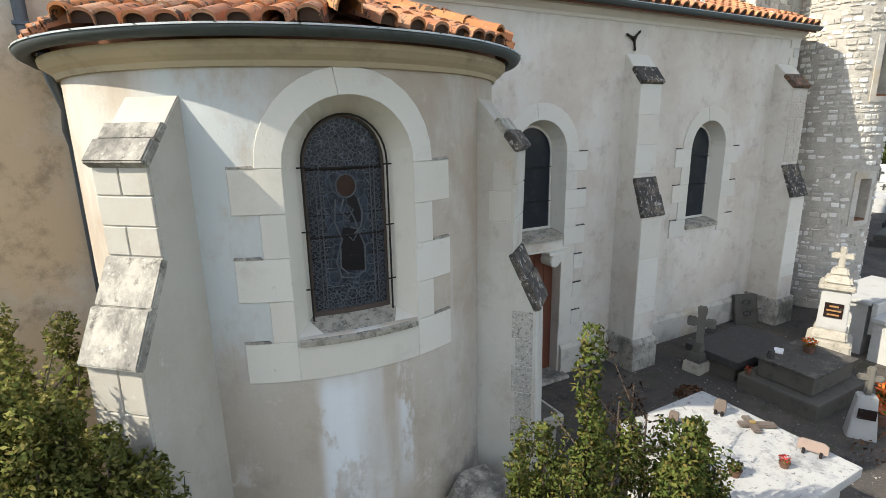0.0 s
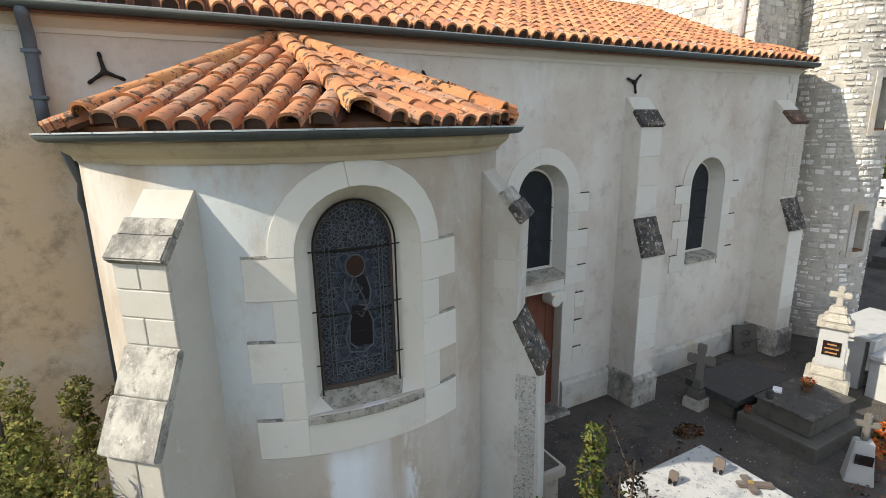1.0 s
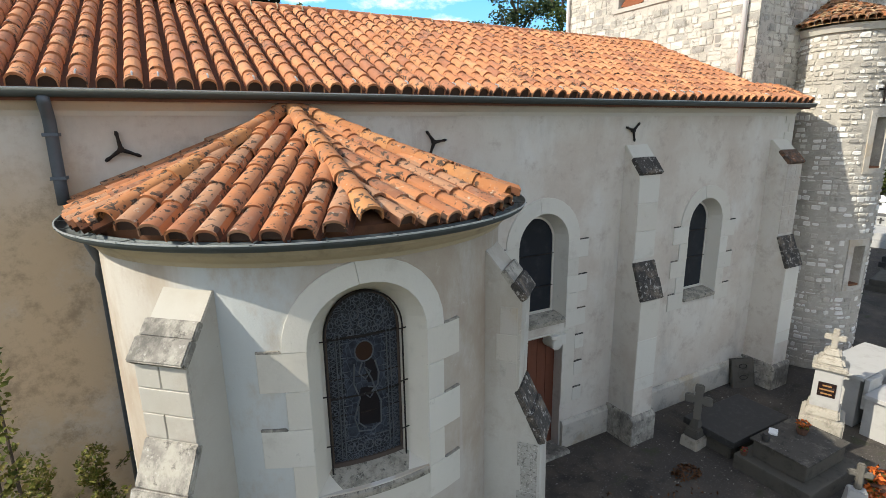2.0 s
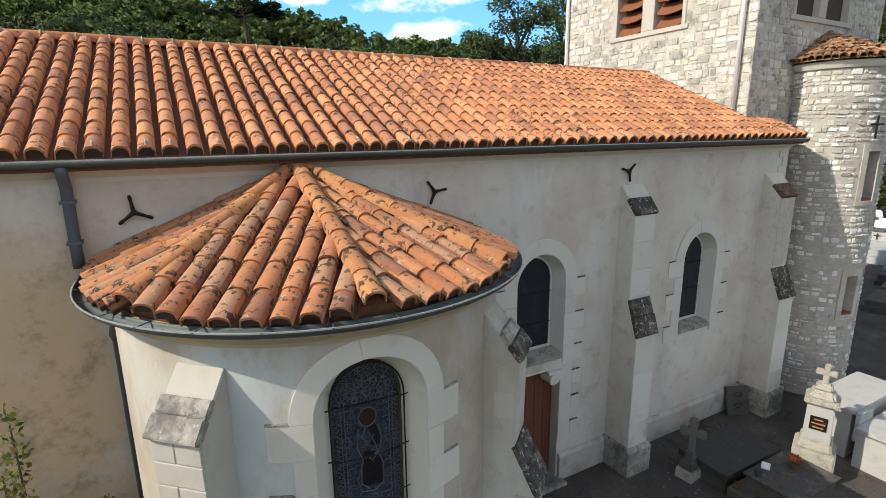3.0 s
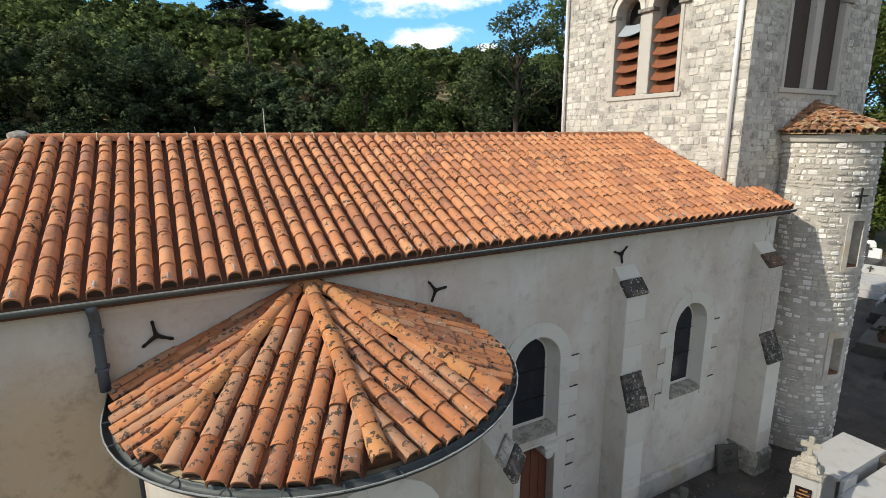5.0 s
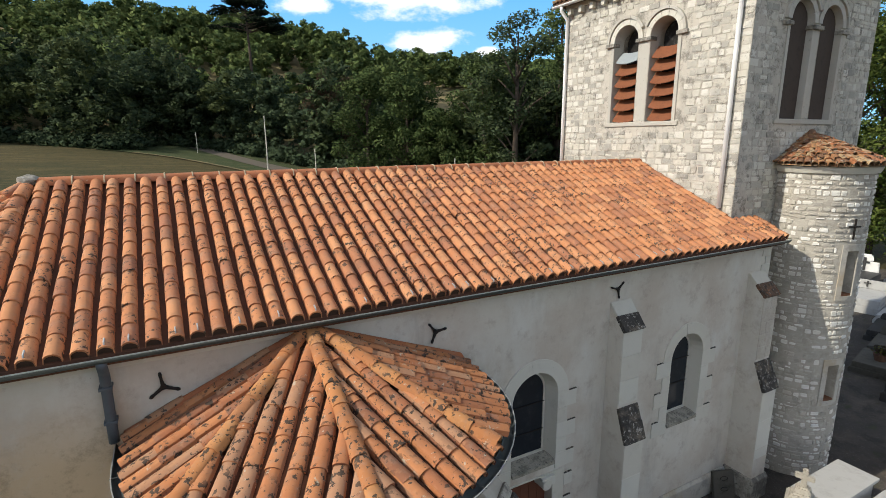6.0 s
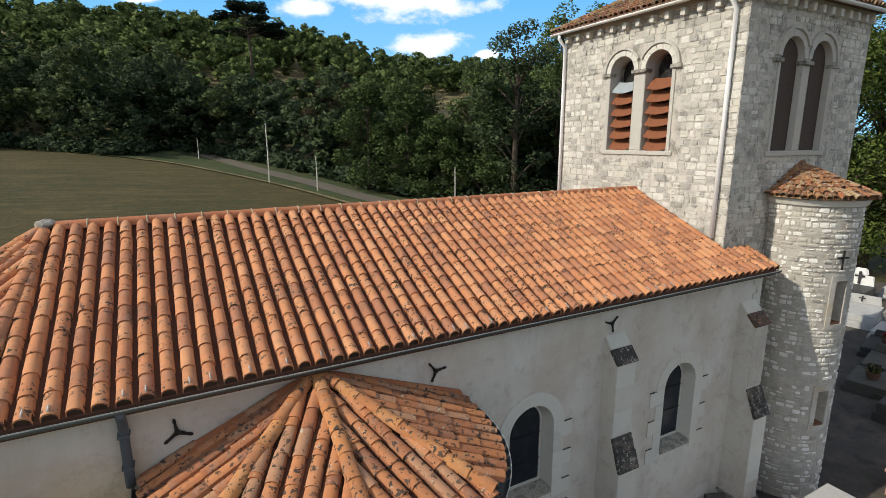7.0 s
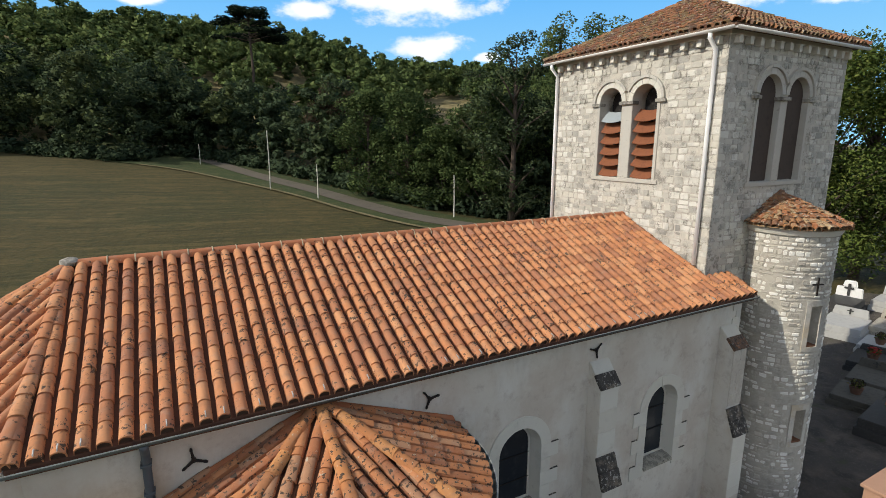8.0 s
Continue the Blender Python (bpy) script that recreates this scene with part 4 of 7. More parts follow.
for t0, t1, fall in edge:
    f = Vector((math.cos(radians(fall)), math.sin(radians(fall)), 0))
    rim = [round_at(t0 + (t1 - t0) * k / 12, RE) for k in range(13)]
    g = (TOP.z - A_EAVE) / (sum((p - Vector((TOP.x, TOP.y, 0))).dot(f) for p in rim) / 13)
    flat = lambda p: Vector((p.x, p.y, TOP.z - g * (p - TOP).dot(f)))
    across = Vector((-f.y, f.x, 0))
    upw = (-f + Vector((0, 0, g))).normalized()
    for _, _, m in rows_on([flat(p) for p in rim] + [TOP], TOP, across, upw, 0.232, 0.40, 0.116, 0.12, 0.47):
        piece("tile", apse_tile, wobble(m, rng, 1.6, 0.01), apse_roof)
        low = m.translation.z < A_EAVE + 0.09
        if low and rng.random() < 0.95:
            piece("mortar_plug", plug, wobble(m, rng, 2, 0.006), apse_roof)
for h in HIPS:
    foot = round_at(h, RE - 0.02) + Vector((0, 0, A_EAVE + 0.05))
    cap_row("hip_tile", hip_mesh, foot, TOP + Vector((0, 0, 0.03)), apse_roof, 0.37, 0.035, rng)
for end in (round_at(-math.pi - END, RE), round_at(END, RE)):
    foot = end + Vector((0, -0.04, A_EAVE + 0.03))
    way = TOP - foot
    pts = [foot + way * k / 9 for k in range(10)]
    part("flashing", swept([tuple(p) for p in pts], [(0, -1, 0)] * 10, [(-0.02, -0.08), (0.15, -0.08), (0.14, 0.005), (0.02, 0.075), (-0.02, 0.08)]), M_RIDGE, apse_roof, "mortared tile flashing against the nave wall")

# apse window
win = part("window", mapped(slab(arch(0, 0.385, 3.04, 4.35, 0.385), -0.285, -0.275, step=0.1), on_apse), M_STAINED, apse, "round-headed stained glass window with lead lines")
part("reveal", mapped(loft(arch(0, A_HALF, A_SILL, A_SPRING), 0.0, arch(0, 0.395, 3.04, A_SPRING), -0.29), on_apse), M_STONE, win)
surround(0, A_HALF, 0.205, 2.57, A_SPRING, M_STONE, on_apse, win, random.Random(3), 5, 0.225, step=0.11)
part("apron_stone", mapped(slab([(-0.54, 2.57), (0.54, 2.57), (0.54, 2.872), (-0.54, 2.872)], -0.1, 0.017, step=0.11, bevel=0.004), on_apse), M_STONE, win)
sill = slab([(-0.52, 2.875), (0.52, 2.875), (0.52, 2.95), (-0.52, 2.95)], -0.30, 0.035, step=0.08)
for v in sill.verts:
    v.co.z += (0.10 if v.co.y < 0 else -0.03) if v.co.z > 2.92 else 0
part("sill", mapped(sill, on_apse), M_SILL, win, "lichen-covered sloping stone sill")

# lead lines, border and plain coloured shapes in the glass
M_LEAD = plain("lead", (0.09, 0.10, 0.11), 0.6, 0.3)
_m = Mat("grey_blue_glass", (0.036, 0.044, 0.060), 0.3)
_m.over((0.012, 0.015, 0.022), _m.ramp(_m.noise(14, 6, rough=0.7), 0.42, 0.62), 0.9)
_m.over((0.12, 0.14, 0.17), _m.ramp(_m.cells(13, stretch=(1, 1, 0.7)), 0.05, 0.02), 0.35)
M_GREY_GLASS = _m.done()
M_AMBER = plain("amber_glass", (0.030, 0.015, 0.010), 0.35, 0.0, (0.018, 0.012, 0.010), 0.5, 10)
M_PLUM = plain("plum_glass", (0.010, 0.009, 0.012), 0.3, 0.0, (0.018, 0.013, 0.015), 0.5, 10)
GD = -0.272


def lead(pts, name="lead_line", w=0.006, mat=M_LEAD):
    return part(name, tube([tuple(on_apse(s, GD + 0.004, z)) for s, z in pts], w, 4), mat, win)


def disc(cx, cz, r, n=18, squash=1.0):
    return [(cx + r * math.cos(2 * math.pi * k / n), cz + squash * r * math.sin(2 * math.pi * k / n)) for k in range(n)]


def pane(name, outline, mat, d=0.0):
    return part(name, mapped(slab(outline, GD - 0.006, GD + 0.002 + d, step=0.12), on_apse), mat, win)


pane("glass_pane", [(-0.22, 3.30), (0.22, 3.30), (0.22, 4.28), (-0.22, 4.28)], M_GREY_GLASS)
pane("halo", disc(0.0, 4.16, 0.095), M_AMBER, 0.002)
pane("draped_shape", [(-0.10, 3.42), (0.15, 3.40), (0.14, 3.62), (0.10, 3.80), (-0.06, 3.80), (-0.09, 3.62)], M_PLUM, 0.002)
pane("draped_shape", [(0.02, 3.84), (0.13, 3.84), (0.13, 4.02), (0.07, 4.08), (0.0, 4.06)], M_PLUM, 0.002)
for s in (-0.29, -0.25, 0.25, 0.29):
    lead([(s, 3.10), (s, 4.36)])
for z in (3.28, 3.45, 3.64, 3.98, 4.12, 4.26):
    lead([(-0.25, z), (0.25, z)])
for side in (-1, 1):
    for k in range(26):
        z = 3.10 + k * 0.048
        lead([(side * 0.35, z), (side * 0.30, z + 0.024), (side * 0.35, z + 0.048)], w=0.005)
for k in range(10):
    s = -0.24 + k * 0.053
    lead([(s, 3.07), (s + 0.026, 3.11), (s + 0.053, 3.07)], w=0.005)
for cx, cz, r in ((-0.17, 4.44, 0.05), (0.17, 4.44, 0.05), (-0.08, 4.52, 0.04), (0.08, 4.52, 0.04), (0.0, 4.43, 0.045), (0.0, 4.58, 0.05), (-0.25, 4.47, 0.03), (0.25, 4.47, 0.03),
                  (-0.20, 3.20, 0.025), (0.20, 3.20, 0.025), (0.0, 3.20, 0.05), (-0.10, 3.19, 0.035), (0.10, 3.19, 0.035), (-0.13, 4.36, 0.03), (0.13, 4.36, 0.03)):
    lead(disc(cx, cz, r, 12) + disc(cx, cz, r, 12)[:1], w=0.006)
for pts in ([(-0.11, 4.05), (-0.13, 3.85), (-0.07, 3.70), (-0.14, 3.50), (-0.10, 3.36), (0.05, 3.34), (0.15, 3.40), (0.16, 3.62), (0.09, 3.78), (0.02, 3.80)],
            [(-0.03, 4.05), (-0.07, 3.95), (0.0, 3.88), (0.06, 3.95), (0.0, 4.00), (0.07, 3.86), (0.10, 3.76), (0.04, 3.68), (-0.02, 3.74)], [(-0.09, 3.62), (-0.10, 3.45), (-0.02, 3.38)],
            [(0.11, 4.05), (0.15, 3.92), (0.13, 3.80), (0.06, 3.74)]):
    lead(pts, w=0.008)
lead(disc(0.0, 4.16, 0.10, 16) + disc(0.0, 4.16, 0.10, 16)[:1], w=0.007)
for z, r in ((4.31, 0.014), (3.73, 0.014), (3.55, 0.007), (3.92, 0.007)):
    lead([(-0.38, z), (0.0, z), (0.38, z)], "saddle_bar", r, M_IRON)
part("frame", mapped(slab(arch(0, 0.395, 3.03, A_SPRING), -0.285, -0.25, [arch(0, 0.375, 3.075, A_SPRING)], step=0.1), on_apse), M_BOARDS, win, "rusty brown window frame")
guard = arch(0, 0.40, 3.0, A_SPRING, 0.40, 18)[1:] + [(-0.40, 3.0), (0.40, 3.0)]
part("guard_rod", tube([tuple(on_apse(s, -0.20, z)) for s, z in guard], 0.009, 5), M_IRON, win)
for z in (3.30, 3.80, 4.33):
    part("guard_pin", tube([tuple(on_apse(s, -0.20, z)) for s in (-0.45, -0.36)], 0.007, 5), M_IRON, win)
    part("guard_pin", tube([tuple(on_apse(s, -0.20, z)) for s in (0.36, 0.45)], 0.007, 5), M_IRON, win)

# apse buttresses
A_BODY = [(2.0, -0.2), (2.93, -0.2), (2.89, 3.08), (2.56, 3.74), (2.57, 4.45), (2.19, 4.90), (2.0, 4.90)]
B_BODY = [(2.0, -0.2), (2.83, -0.2), (2.80, 2.82), (2.55, 3.36), (2.57, 4.43), (2.19, 4.90), (2.0, 4.90)]
for ang, seed, body in ((-132.3, 4, A_BODY), (-48.2, 6, B_BODY)):
    u = Vector((math.cos(radians(ang)), math.sin(radians(ang)), 0))
    vv = Vector((-u.y, u.x, 0))
    rng = random.Random(seed)
    mp = lambda v, r, z, u=u, vv=vv: C + u * r + vv * v + Vector((0, 0, z))
    (rl, zl), (ru, zu), (rt, zt) = body[2], body[3], body[4]
    blocks = courses(ru, rt, zu + 0.02, zt - 0.03, 3, 0.24, 1, rng) + courses(rl + 0.025, rl, 0.9, zl - 0.04, 6, 0.24, 0, rng)
    b = buttress(apse, mp, 0.24, body, [((2.37, 4.69), (rt, zt)), ((ru - 0.01, zu), (rl, zl))], M_FLANK, [M_CAP if ang < -90 else (M_CAP, M_CAP_DARK), M_CAP if ang < -90 else M_CAP_DARK],
                 "two-stage apse buttress of pale stone with stained copings", blocks, None, M_FLANK)
    # ashlar on the flank
    side = -1
    z = 0.9
    for k in range(11 if ang > -90 else 0):
        h = 0.31
        far = rl if z + h < zl else (ru if z > zu else None)
        if far and z + h < 4.4:
            cut = far - (0.24 if k % 2 else 0.20)
            for r0, r1 in ((cut, far - 0.01),):
                pl = [(r0 + 0.003, z + 0.003), (r1 - 0.003, z + 0.003), (r1 - 0.003, z + h - 0.003), (r0 + 0.003, z + h - 0.003)]
                part("block", mapped(slab(pl, 0.20, 0.2445, bevel=0.003), lambda s, d, zz: mp(side * d, s, zz)), M_SPECK if far == rl else M_BLOCK, b)
        z += h

# ---------------------------------------------------------------- bell tower
TX, TX1, TY, TY1, TZ = 12.48, 18.15, 0.66, 6.92, 13.08
tower = thing("bell_tower", (15.1, 3.8, 0), "square rubble-stone bell tower with paired arched openings", "bell tower")
E_OPEN, S_OPEN = (4.35, 3.06), (14.45, 15.80)
OW, SW, OZ, OS = 0.44, 0.50, 9.42, 11.70


def on_east(s, d, z):
    return Vector((TX - d, s, z))


def on_south(s, d, z):
    return Vector((s, TY - d, z))


part("wall", mapped(slab([(TY, -0.3), (TY1, -0.3), (TY1, TZ), (TY, TZ)], -0.55, -0.010, [arch(c, OW, OZ, OS) for c in E_OPEN]), on_east), M_MORTAR, tower, "sunlit rubble wall above the nave roof")
part("wall", mapped(slab([(TX + 0.56, -0.3), (TX1, -0.3), (TX1, TZ), (TX + 0.56, TZ)], -0.55, -0.010, [arch(c, SW, OZ, OS + 0.05) for c in S_OPEN]), on_south), M_MORTAR, tower, "shaded rubble wall above the stair turret")
part("wall", box(TX + 0.56, TX1, TY1 - 0.5, TY1, -0.3, TZ), M_MORTAR, tower)
part("wall", box(TX1 - 0.5, TX1, TY + 0.56, TY1 - 0.51, -0.3, TZ), M_MORTAR, tower)
# Unseen floor, added near-black to keep the belfry inside dark.
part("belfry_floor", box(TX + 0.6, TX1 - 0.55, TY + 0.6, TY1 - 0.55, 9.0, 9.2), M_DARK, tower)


def stone_mesh(name, poses, mp, parent, material, label, rng):
    """Hewn stones with knocked-off corners: poses are (s0, s1, z0, z1, out)."""
    vs, fs = [], []
    for s0, s1, z0, z1, out in poses:
        k = len(vs)
        w, h = s1 - s0, z1 - z0
        cs, cz = min(0.3 * w, 0.03) * rng.uniform(0.2, 1.2), min(0.3 * h, 0.025) * rng.uniform(0.2, 1.2)
        ring = [(s0 + cs, z0), (s1 - cs, z0), (s1, z0 + cz), (s1, z1 - cz), (s1 - cs, z1), (s0 + cs, z1), (s0, z1 - cz), (s0, z0 + cz)]
        ring = [(s + rng.uniform(-0.012, 0.012), z + rng.uniform(-0.010, 0.010)) for s, z in ring]
        ms, mz = (s0 + s1) / 2, (z0 + z1) / 2
        for s, z in ring:
            vs.append(mp(s, -0.04, z))
        for s, z in ring:
            vs.append(mp(ms + (s - ms) * (1 - 0.022 / w), out + rng.uniform(-0.007, 0.007), mz + (z - mz) * (1 - 0.022 / h)))
        vs.append(mp(ms + rng.uniform(-0.02, 0.02), out + rng.uniform(-0.002, 0.006), mz))
        for q in range(8):
            p = (q + 1) % 8
            fs.append((k + q, k + p, k + 8 + p, k + 8 + q))
            fs.append((k + 8 + q, k + 8 + p, k + 16))
    return vs, fs


def coursed(s0, s1, z0, z1, rng, hs=(0.11, 0.21), ws=(0.13, 0.40), keep=1.0, skip=None, joint=0.010):
    """Rough courses of stones that differ in height, some doubled, some missing."""
    out = []
    z = z0
    while z < z1 - 0.05:
        h = min(rng.uniform(*hs), z1 - z)
        s = s0
        while s < s1 - 0.02:
            w = rng.uniform(*ws)
            if s1 - s - w < 0.12:
                w = s1 - s
            if rng.random() < keep and not (skip and skip(s, s + w, z, z + h)):
                a, b = s + joint, s + w - joint
                if h > 0.18 and rng.random() < 0.12:
                    m = z + h * rng.uniform(0.4, 0.6)
                    out.append((a, b, z + joint * 0.7, m - joint * 0.5, rng.uniform(-0.008, 0.008)))
                    out.append((a, b, m + joint * 0.5, z + h - joint * 0.7, rng.uniform(-0.008, 0.008)))
                else:
                    out.append((a, b, z + joint * 0.7 + rng.uniform(-0.008, 0.016), z + h - joint * 0.7 - rng.uniform(-0.008, 0.016), rng.uniform(-0.008, 0.008)))
            s += w
        z += h
    return out


def near_opening(centres, w, z0, spring, band):
    def skip(a, b, z, zz):
        for c in centres:
            if b > c - w - band and a < c + w + band and zz > z0 - 0.05 and z < spring:
                return True
            m = (a + b) / 2
            dx = max(0.0, max(a - c, c - b))
            if zz > spring - 0.01 and math.hypot(dx, max(0.0, z - spring)) < w + band:
                return True
        return False
    return skip


def tower_opening(c, w, spring, mp, other, rust):
    o = part("window", mapped(loft(arch(c, w, OZ, spring), 0.0, arch(c, w - 0.04, OZ + 0.04, spring), -0.34), mp), M_JAMB, tower, "tall arched belfry opening" + (" with rusty curved louvres" if rust else ""))
    n = 7
    for k in range(n):
        a0, a1 = math.pi * k / n, math.pi * (k + 1) / n - 0.01
        aa = [a0 + (a1 - a0) * q / 3 for q in range(4)]
        for r0, r1, pr in ((w, w + 0.16, 0.03), (w + 0.17, w + 0.25, 0.075)):
            pl = [(c + r0 * math.cos(a), spring + r0 * math.sin(a)) for a in aa] + [(c + r1 * math.cos(a), spring + r1 * math.sin(a)) for a in aa[::-1]]
            if all(abs(p[0] - c) < abs(p[0] - other) + 0.02 for p in pl):
                part("arch_stone", mapped(slab(pl, -0.2, pr, bevel=0.005), mp), M_STONE if r0 == w and rust else M_JAMB, o)
    return o


def slat(c, w, z, mp, mat, parent, tilt):
    pts = []
    bm = bmesh.new()
    rows = []
    for t in (0.0, 0.025):
        for k in range(6):
            s = c - w + 2 * w * k / 5
            sag = -0.05 * (1 - ((k - 2.5) / 2.5) ** 2)
            rows.append([bm.verts.new(mp(s, d, z + dz + t + sag)) for d, dz in ((-0.04, -tilt * 0.22), (-0.30, tilt * 0.5))])
    for base in (0, 6):
        for k in range(5):
            a, b = rows[base + k], rows[base + k + 1]
            bm.faces.new((a[0], b[0], b[1], a[1]))
    for k in range(5):
        for e in (0, 1):
            bm.faces.new((rows[k][e], rows[k + 1][e], rows[6 + k + 1][e], rows[6 + k][e]))
    bmesh.ops.recalc_face_normals(bm, faces=bm.faces[:])
    return part("slat", bm, mat, parent)


for k, c in enumerate(E_OPEN):
    o = tower_opening(c, OW, OS, on_east, E_OPEN[1 - k], True)
    for q in range(6):
        s = slat(c, OW - 0.045, OZ + 0.14 + q * 0.335, on_east, M_BOARD_GREY if (q == 5 and k == 0) else M_RUST, o, 0.42)
        if q == 5 and k == 0:
            tagged(s, "pale grey replacement board")
    # Black sheet painted as the shade behind the slats.
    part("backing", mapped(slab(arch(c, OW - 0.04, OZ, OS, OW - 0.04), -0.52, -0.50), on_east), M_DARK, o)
for k, c in enumerate(S_OPEN):
    o = tower_opening(c, SW, OS + 0.05, on_south, S_OPEN[1 - k], False)
    part("backing", mapped(slab(arch(c, SW - 0.02, OZ, OS + 0.05, SW - 0.02), -0.17, -0.14), on_south), M_BOARDS, o)
for mp, opens, w in ((on_east, E_OPEN, OW), (on_south, S_OPEN, SW)):
    mid = sum(opens) / 2
    gap = abs(opens[0] - opens[1]) / 2 - w
    part("mullion", mapped(slab([(mid - gap, OZ), (mid + gap, OZ), (mid + gap, OS - 0.1), (mid - gap, OS - 0.1)], -0.34, 0.0, bevel=0.03), mp), M_JAMB, tower, "slender stone pier between the openings")
    for s0, s1 in ((mid - gap - 0.06, mid + gap + 0.06), (min(opens) - w - 0.30, min(opens) - w + 0.03), (max(opens) + w - 0.03, max(opens) + w + 0.30)):
        part("impost", mapped(slab([(s0, OS - 0.10), (s1, OS - 0.10), (s1, OS), (s0, OS)], -0.2, 0.075, bevel=0.012), mp), M_CAP, tower)
    for s0, s1 in ((min(opens) - w - 0.11, min(opens) - w), (max(opens) + w, max(opens) + w + 0.11)):
        part("jamb", mapped(slab([(s0, OZ - 0.05), (s1, OZ - 0.05), (s1, OS - 0.1), (s0, OS - 0.1)], -0.2, 0.02, bevel=0.008), mp), M_JAMB, tower)
    part("sill", mapped(slab([(min(opens) - w - 0.2, OZ - 0.12), (max(opens) + w + 0.2, OZ - 0.12), (max(opens) + w + 0.2, OZ), (min(opens) - w - 0.2, OZ)], -0.3, 0.03, bevel=0.01), mp), M_JAMB, tower)

# tower eaves and roof
part("eaves_band", box(TX - 0.04, TX1 + 0.04, TY - 0.04, TY1 + 0.04, TZ - 0.02, TZ + 0.10), M_STONE, tower)
for side in range(4):
    n = 13
    for k in range(n):
        f = (k + 0.5) / n
        if side == 0:
            b = box(TX - 0.16, TX, TY + f * (TY1 - TY) - 0.07, TY + f * (TY1 - TY) + 0.07, TZ - 0.22, TZ - 0.025, 0.015)
        elif side == 1:
            b = box(TX + f * (TX1 - TX) - 0.07, TX + f * (TX1 - TX) + 0.07, TY - 0.16, TY, TZ - 0.22, TZ - 0.025, 0.015)
        else:
            continue
        part("corbel", b, M_STONE, tower)
OV = 0.34
T_TOP = Vector(((TX + TX1) / 2, (TY + TY1) / 2, 14.93))
rect = [Vector((TX - OV, TY - OV, TZ + 0.16)), Vector((TX1 + OV, TY - OV, TZ + 0.16)), Vector((TX1 + OV, TY1 + OV, TZ + 0.16)), Vector((TX - OV, TY1 + OV, TZ + 0.16))]
bm = bmesh.new()
va = bm.verts.new(T_TOP)
vt = [bm.verts.new(p) for p in rect]
vb = [bm.verts.new(p - Vector((0, 0, 0.06))) for p in rect]
for k in range(4):
    q = (k + 1) % 4
    bm.faces.new((va, vt[k], vt[q])), bm.faces.new((vt[k], vb[k], vb[q], vt[q]))
bm.faces.new(vb[::-1])
tower_roof = part("roof", bm, M_TILE_MOSS, tower, "shallow pyramid roof of mossy brown tiles")
moss_tile = tile_mesh("tile", 0.2, 0.34, 0.07, 0.06, M_TILE_MOSS, 0.03)
rng = random.Random(31)
for k in range(4):
    e0, e1 = rect[k], rect[(k + 1) % 4]
    across = (e1 - e0).normalized()
    upw = T_TOP - (e0 + e1) / 2
    joined("roof_tiling", moss_tile, [wobble(m, rng, 3, 0.015) for _, _, m in rows_on([e0, e1, T_TOP], e0, across, upw, 0.2, 0.28, 0.05, 0.05)], tower_roof, "mossy brown clay tiles")
hip_moss = tile_mesh("hip_tile", 0.3, 0.4, 0.10, 0.08, M_TILE_MOSS, 0.026, pan=False)
for p in rect:
    cap_row("hip_tile", hip_moss, p, T_TOP, tower_roof, 0.34, 0.03, rng)
for a, b, o in ((rect[0], rect[3], (-1, 0, 0)), (rect[0], rect[1], (0, -1, 0))):
    part("gutter", swept([a - Vector((0, 0, 0.06)), b - Vector((0, 0, 0.06))], [o] * 2, gutter_profile(0.07)), M_WHITE, tower, "cream painted eaves gutter", True)
for y, z1 in ((0.96, 7.25), (6.84, 7.0)):
    p = part("drainpipe", tube([(TX - OV, y, TZ + 0.02), (TX - OV, y, TZ - 0.08), (TX - 0.07, y, TZ - 0.34), (TX - 0.07, y, 11.2), (TX - 0.07, y, z1)], 0.056, 10), M_PVC, tower, "white painted downpipe", True)

# ---------------------------------------------------------------- stair turret
turret = thing("stair_turret", (15.15, 0.03, 0), "round rubble stair turret with a mossy half-cone roof", "turret")
TC, TR = Vector((15.15, 0.03, 0)), 1.08


def on_turret(s, d, z):
    a = radians(-110) + s / TR
    return TC + Vector(((TR + d) * math.cos(a), (TR + d) * math.sin(a), z))


NICHES = ((0.10, 5.10, 6.25), (0.10, 2.25, 3.25))
nh = [[(c - 0.17, a), (c + 0.17, a), (c + 0.17, b), (c - 0.17, b)] for c, a, b in NICHES]
part("wall", mapped(slab([(-2.6, -0.3), (2.9, -0.3), (2.9, 8.20), (-2.6, 8.20)], -0.45, -0.02, nh, step=0.12), on_turret), M_MORTAR_T, turret, "curved rubble wall with pale stones")
for c, a, b in NICHES:
    nw = part("window", mapped(slab([(c - 0.30, a - 0.12), (c + 0.30, a - 0.12), (c + 0.30, b + 0.16), (c - 0.30, b + 0.16)], -0.06, 0.006, [[(c - 0.17, a), (c + 0.17, a), (c + 0.17, b), (c - 0.17, b)]], step=0.1), on_turret), M_BLOCK, turret, "narrow stone-framed window niche")
    part("backing", mapped(slab([(c - 0.17, a), (c + 0.17, a), (c + 0.17, b), (c - 0.17, b)], -0.34, -0.30, step=0.1), on_turret), M_NAVE, nw)
    part("sill", mapped(slab([(c - 0.17, a), (c + 0.17, a), (c + 0.17, a + 0.05), (c - 0.17, a + 0.05)], -0.29, -0.02, step=0.1), on_turret), M_DECK, nw)
tw = [radians(-215 + 250 * k / 30) for k in range(31)]
pts = [TC + Vector((TR * math.cos(t), TR * math.sin(t), 0)) for t in tw]
part("cornice", swept(pts, [Vector((math.cos(t), math.sin(t), 0)) for t in tw], [(-0.02, 8.12), (0.04, 8.12), (0.08, 8.20), (0.10, 8.27), (-0.02, 8.27)]), M_STONE, turret)
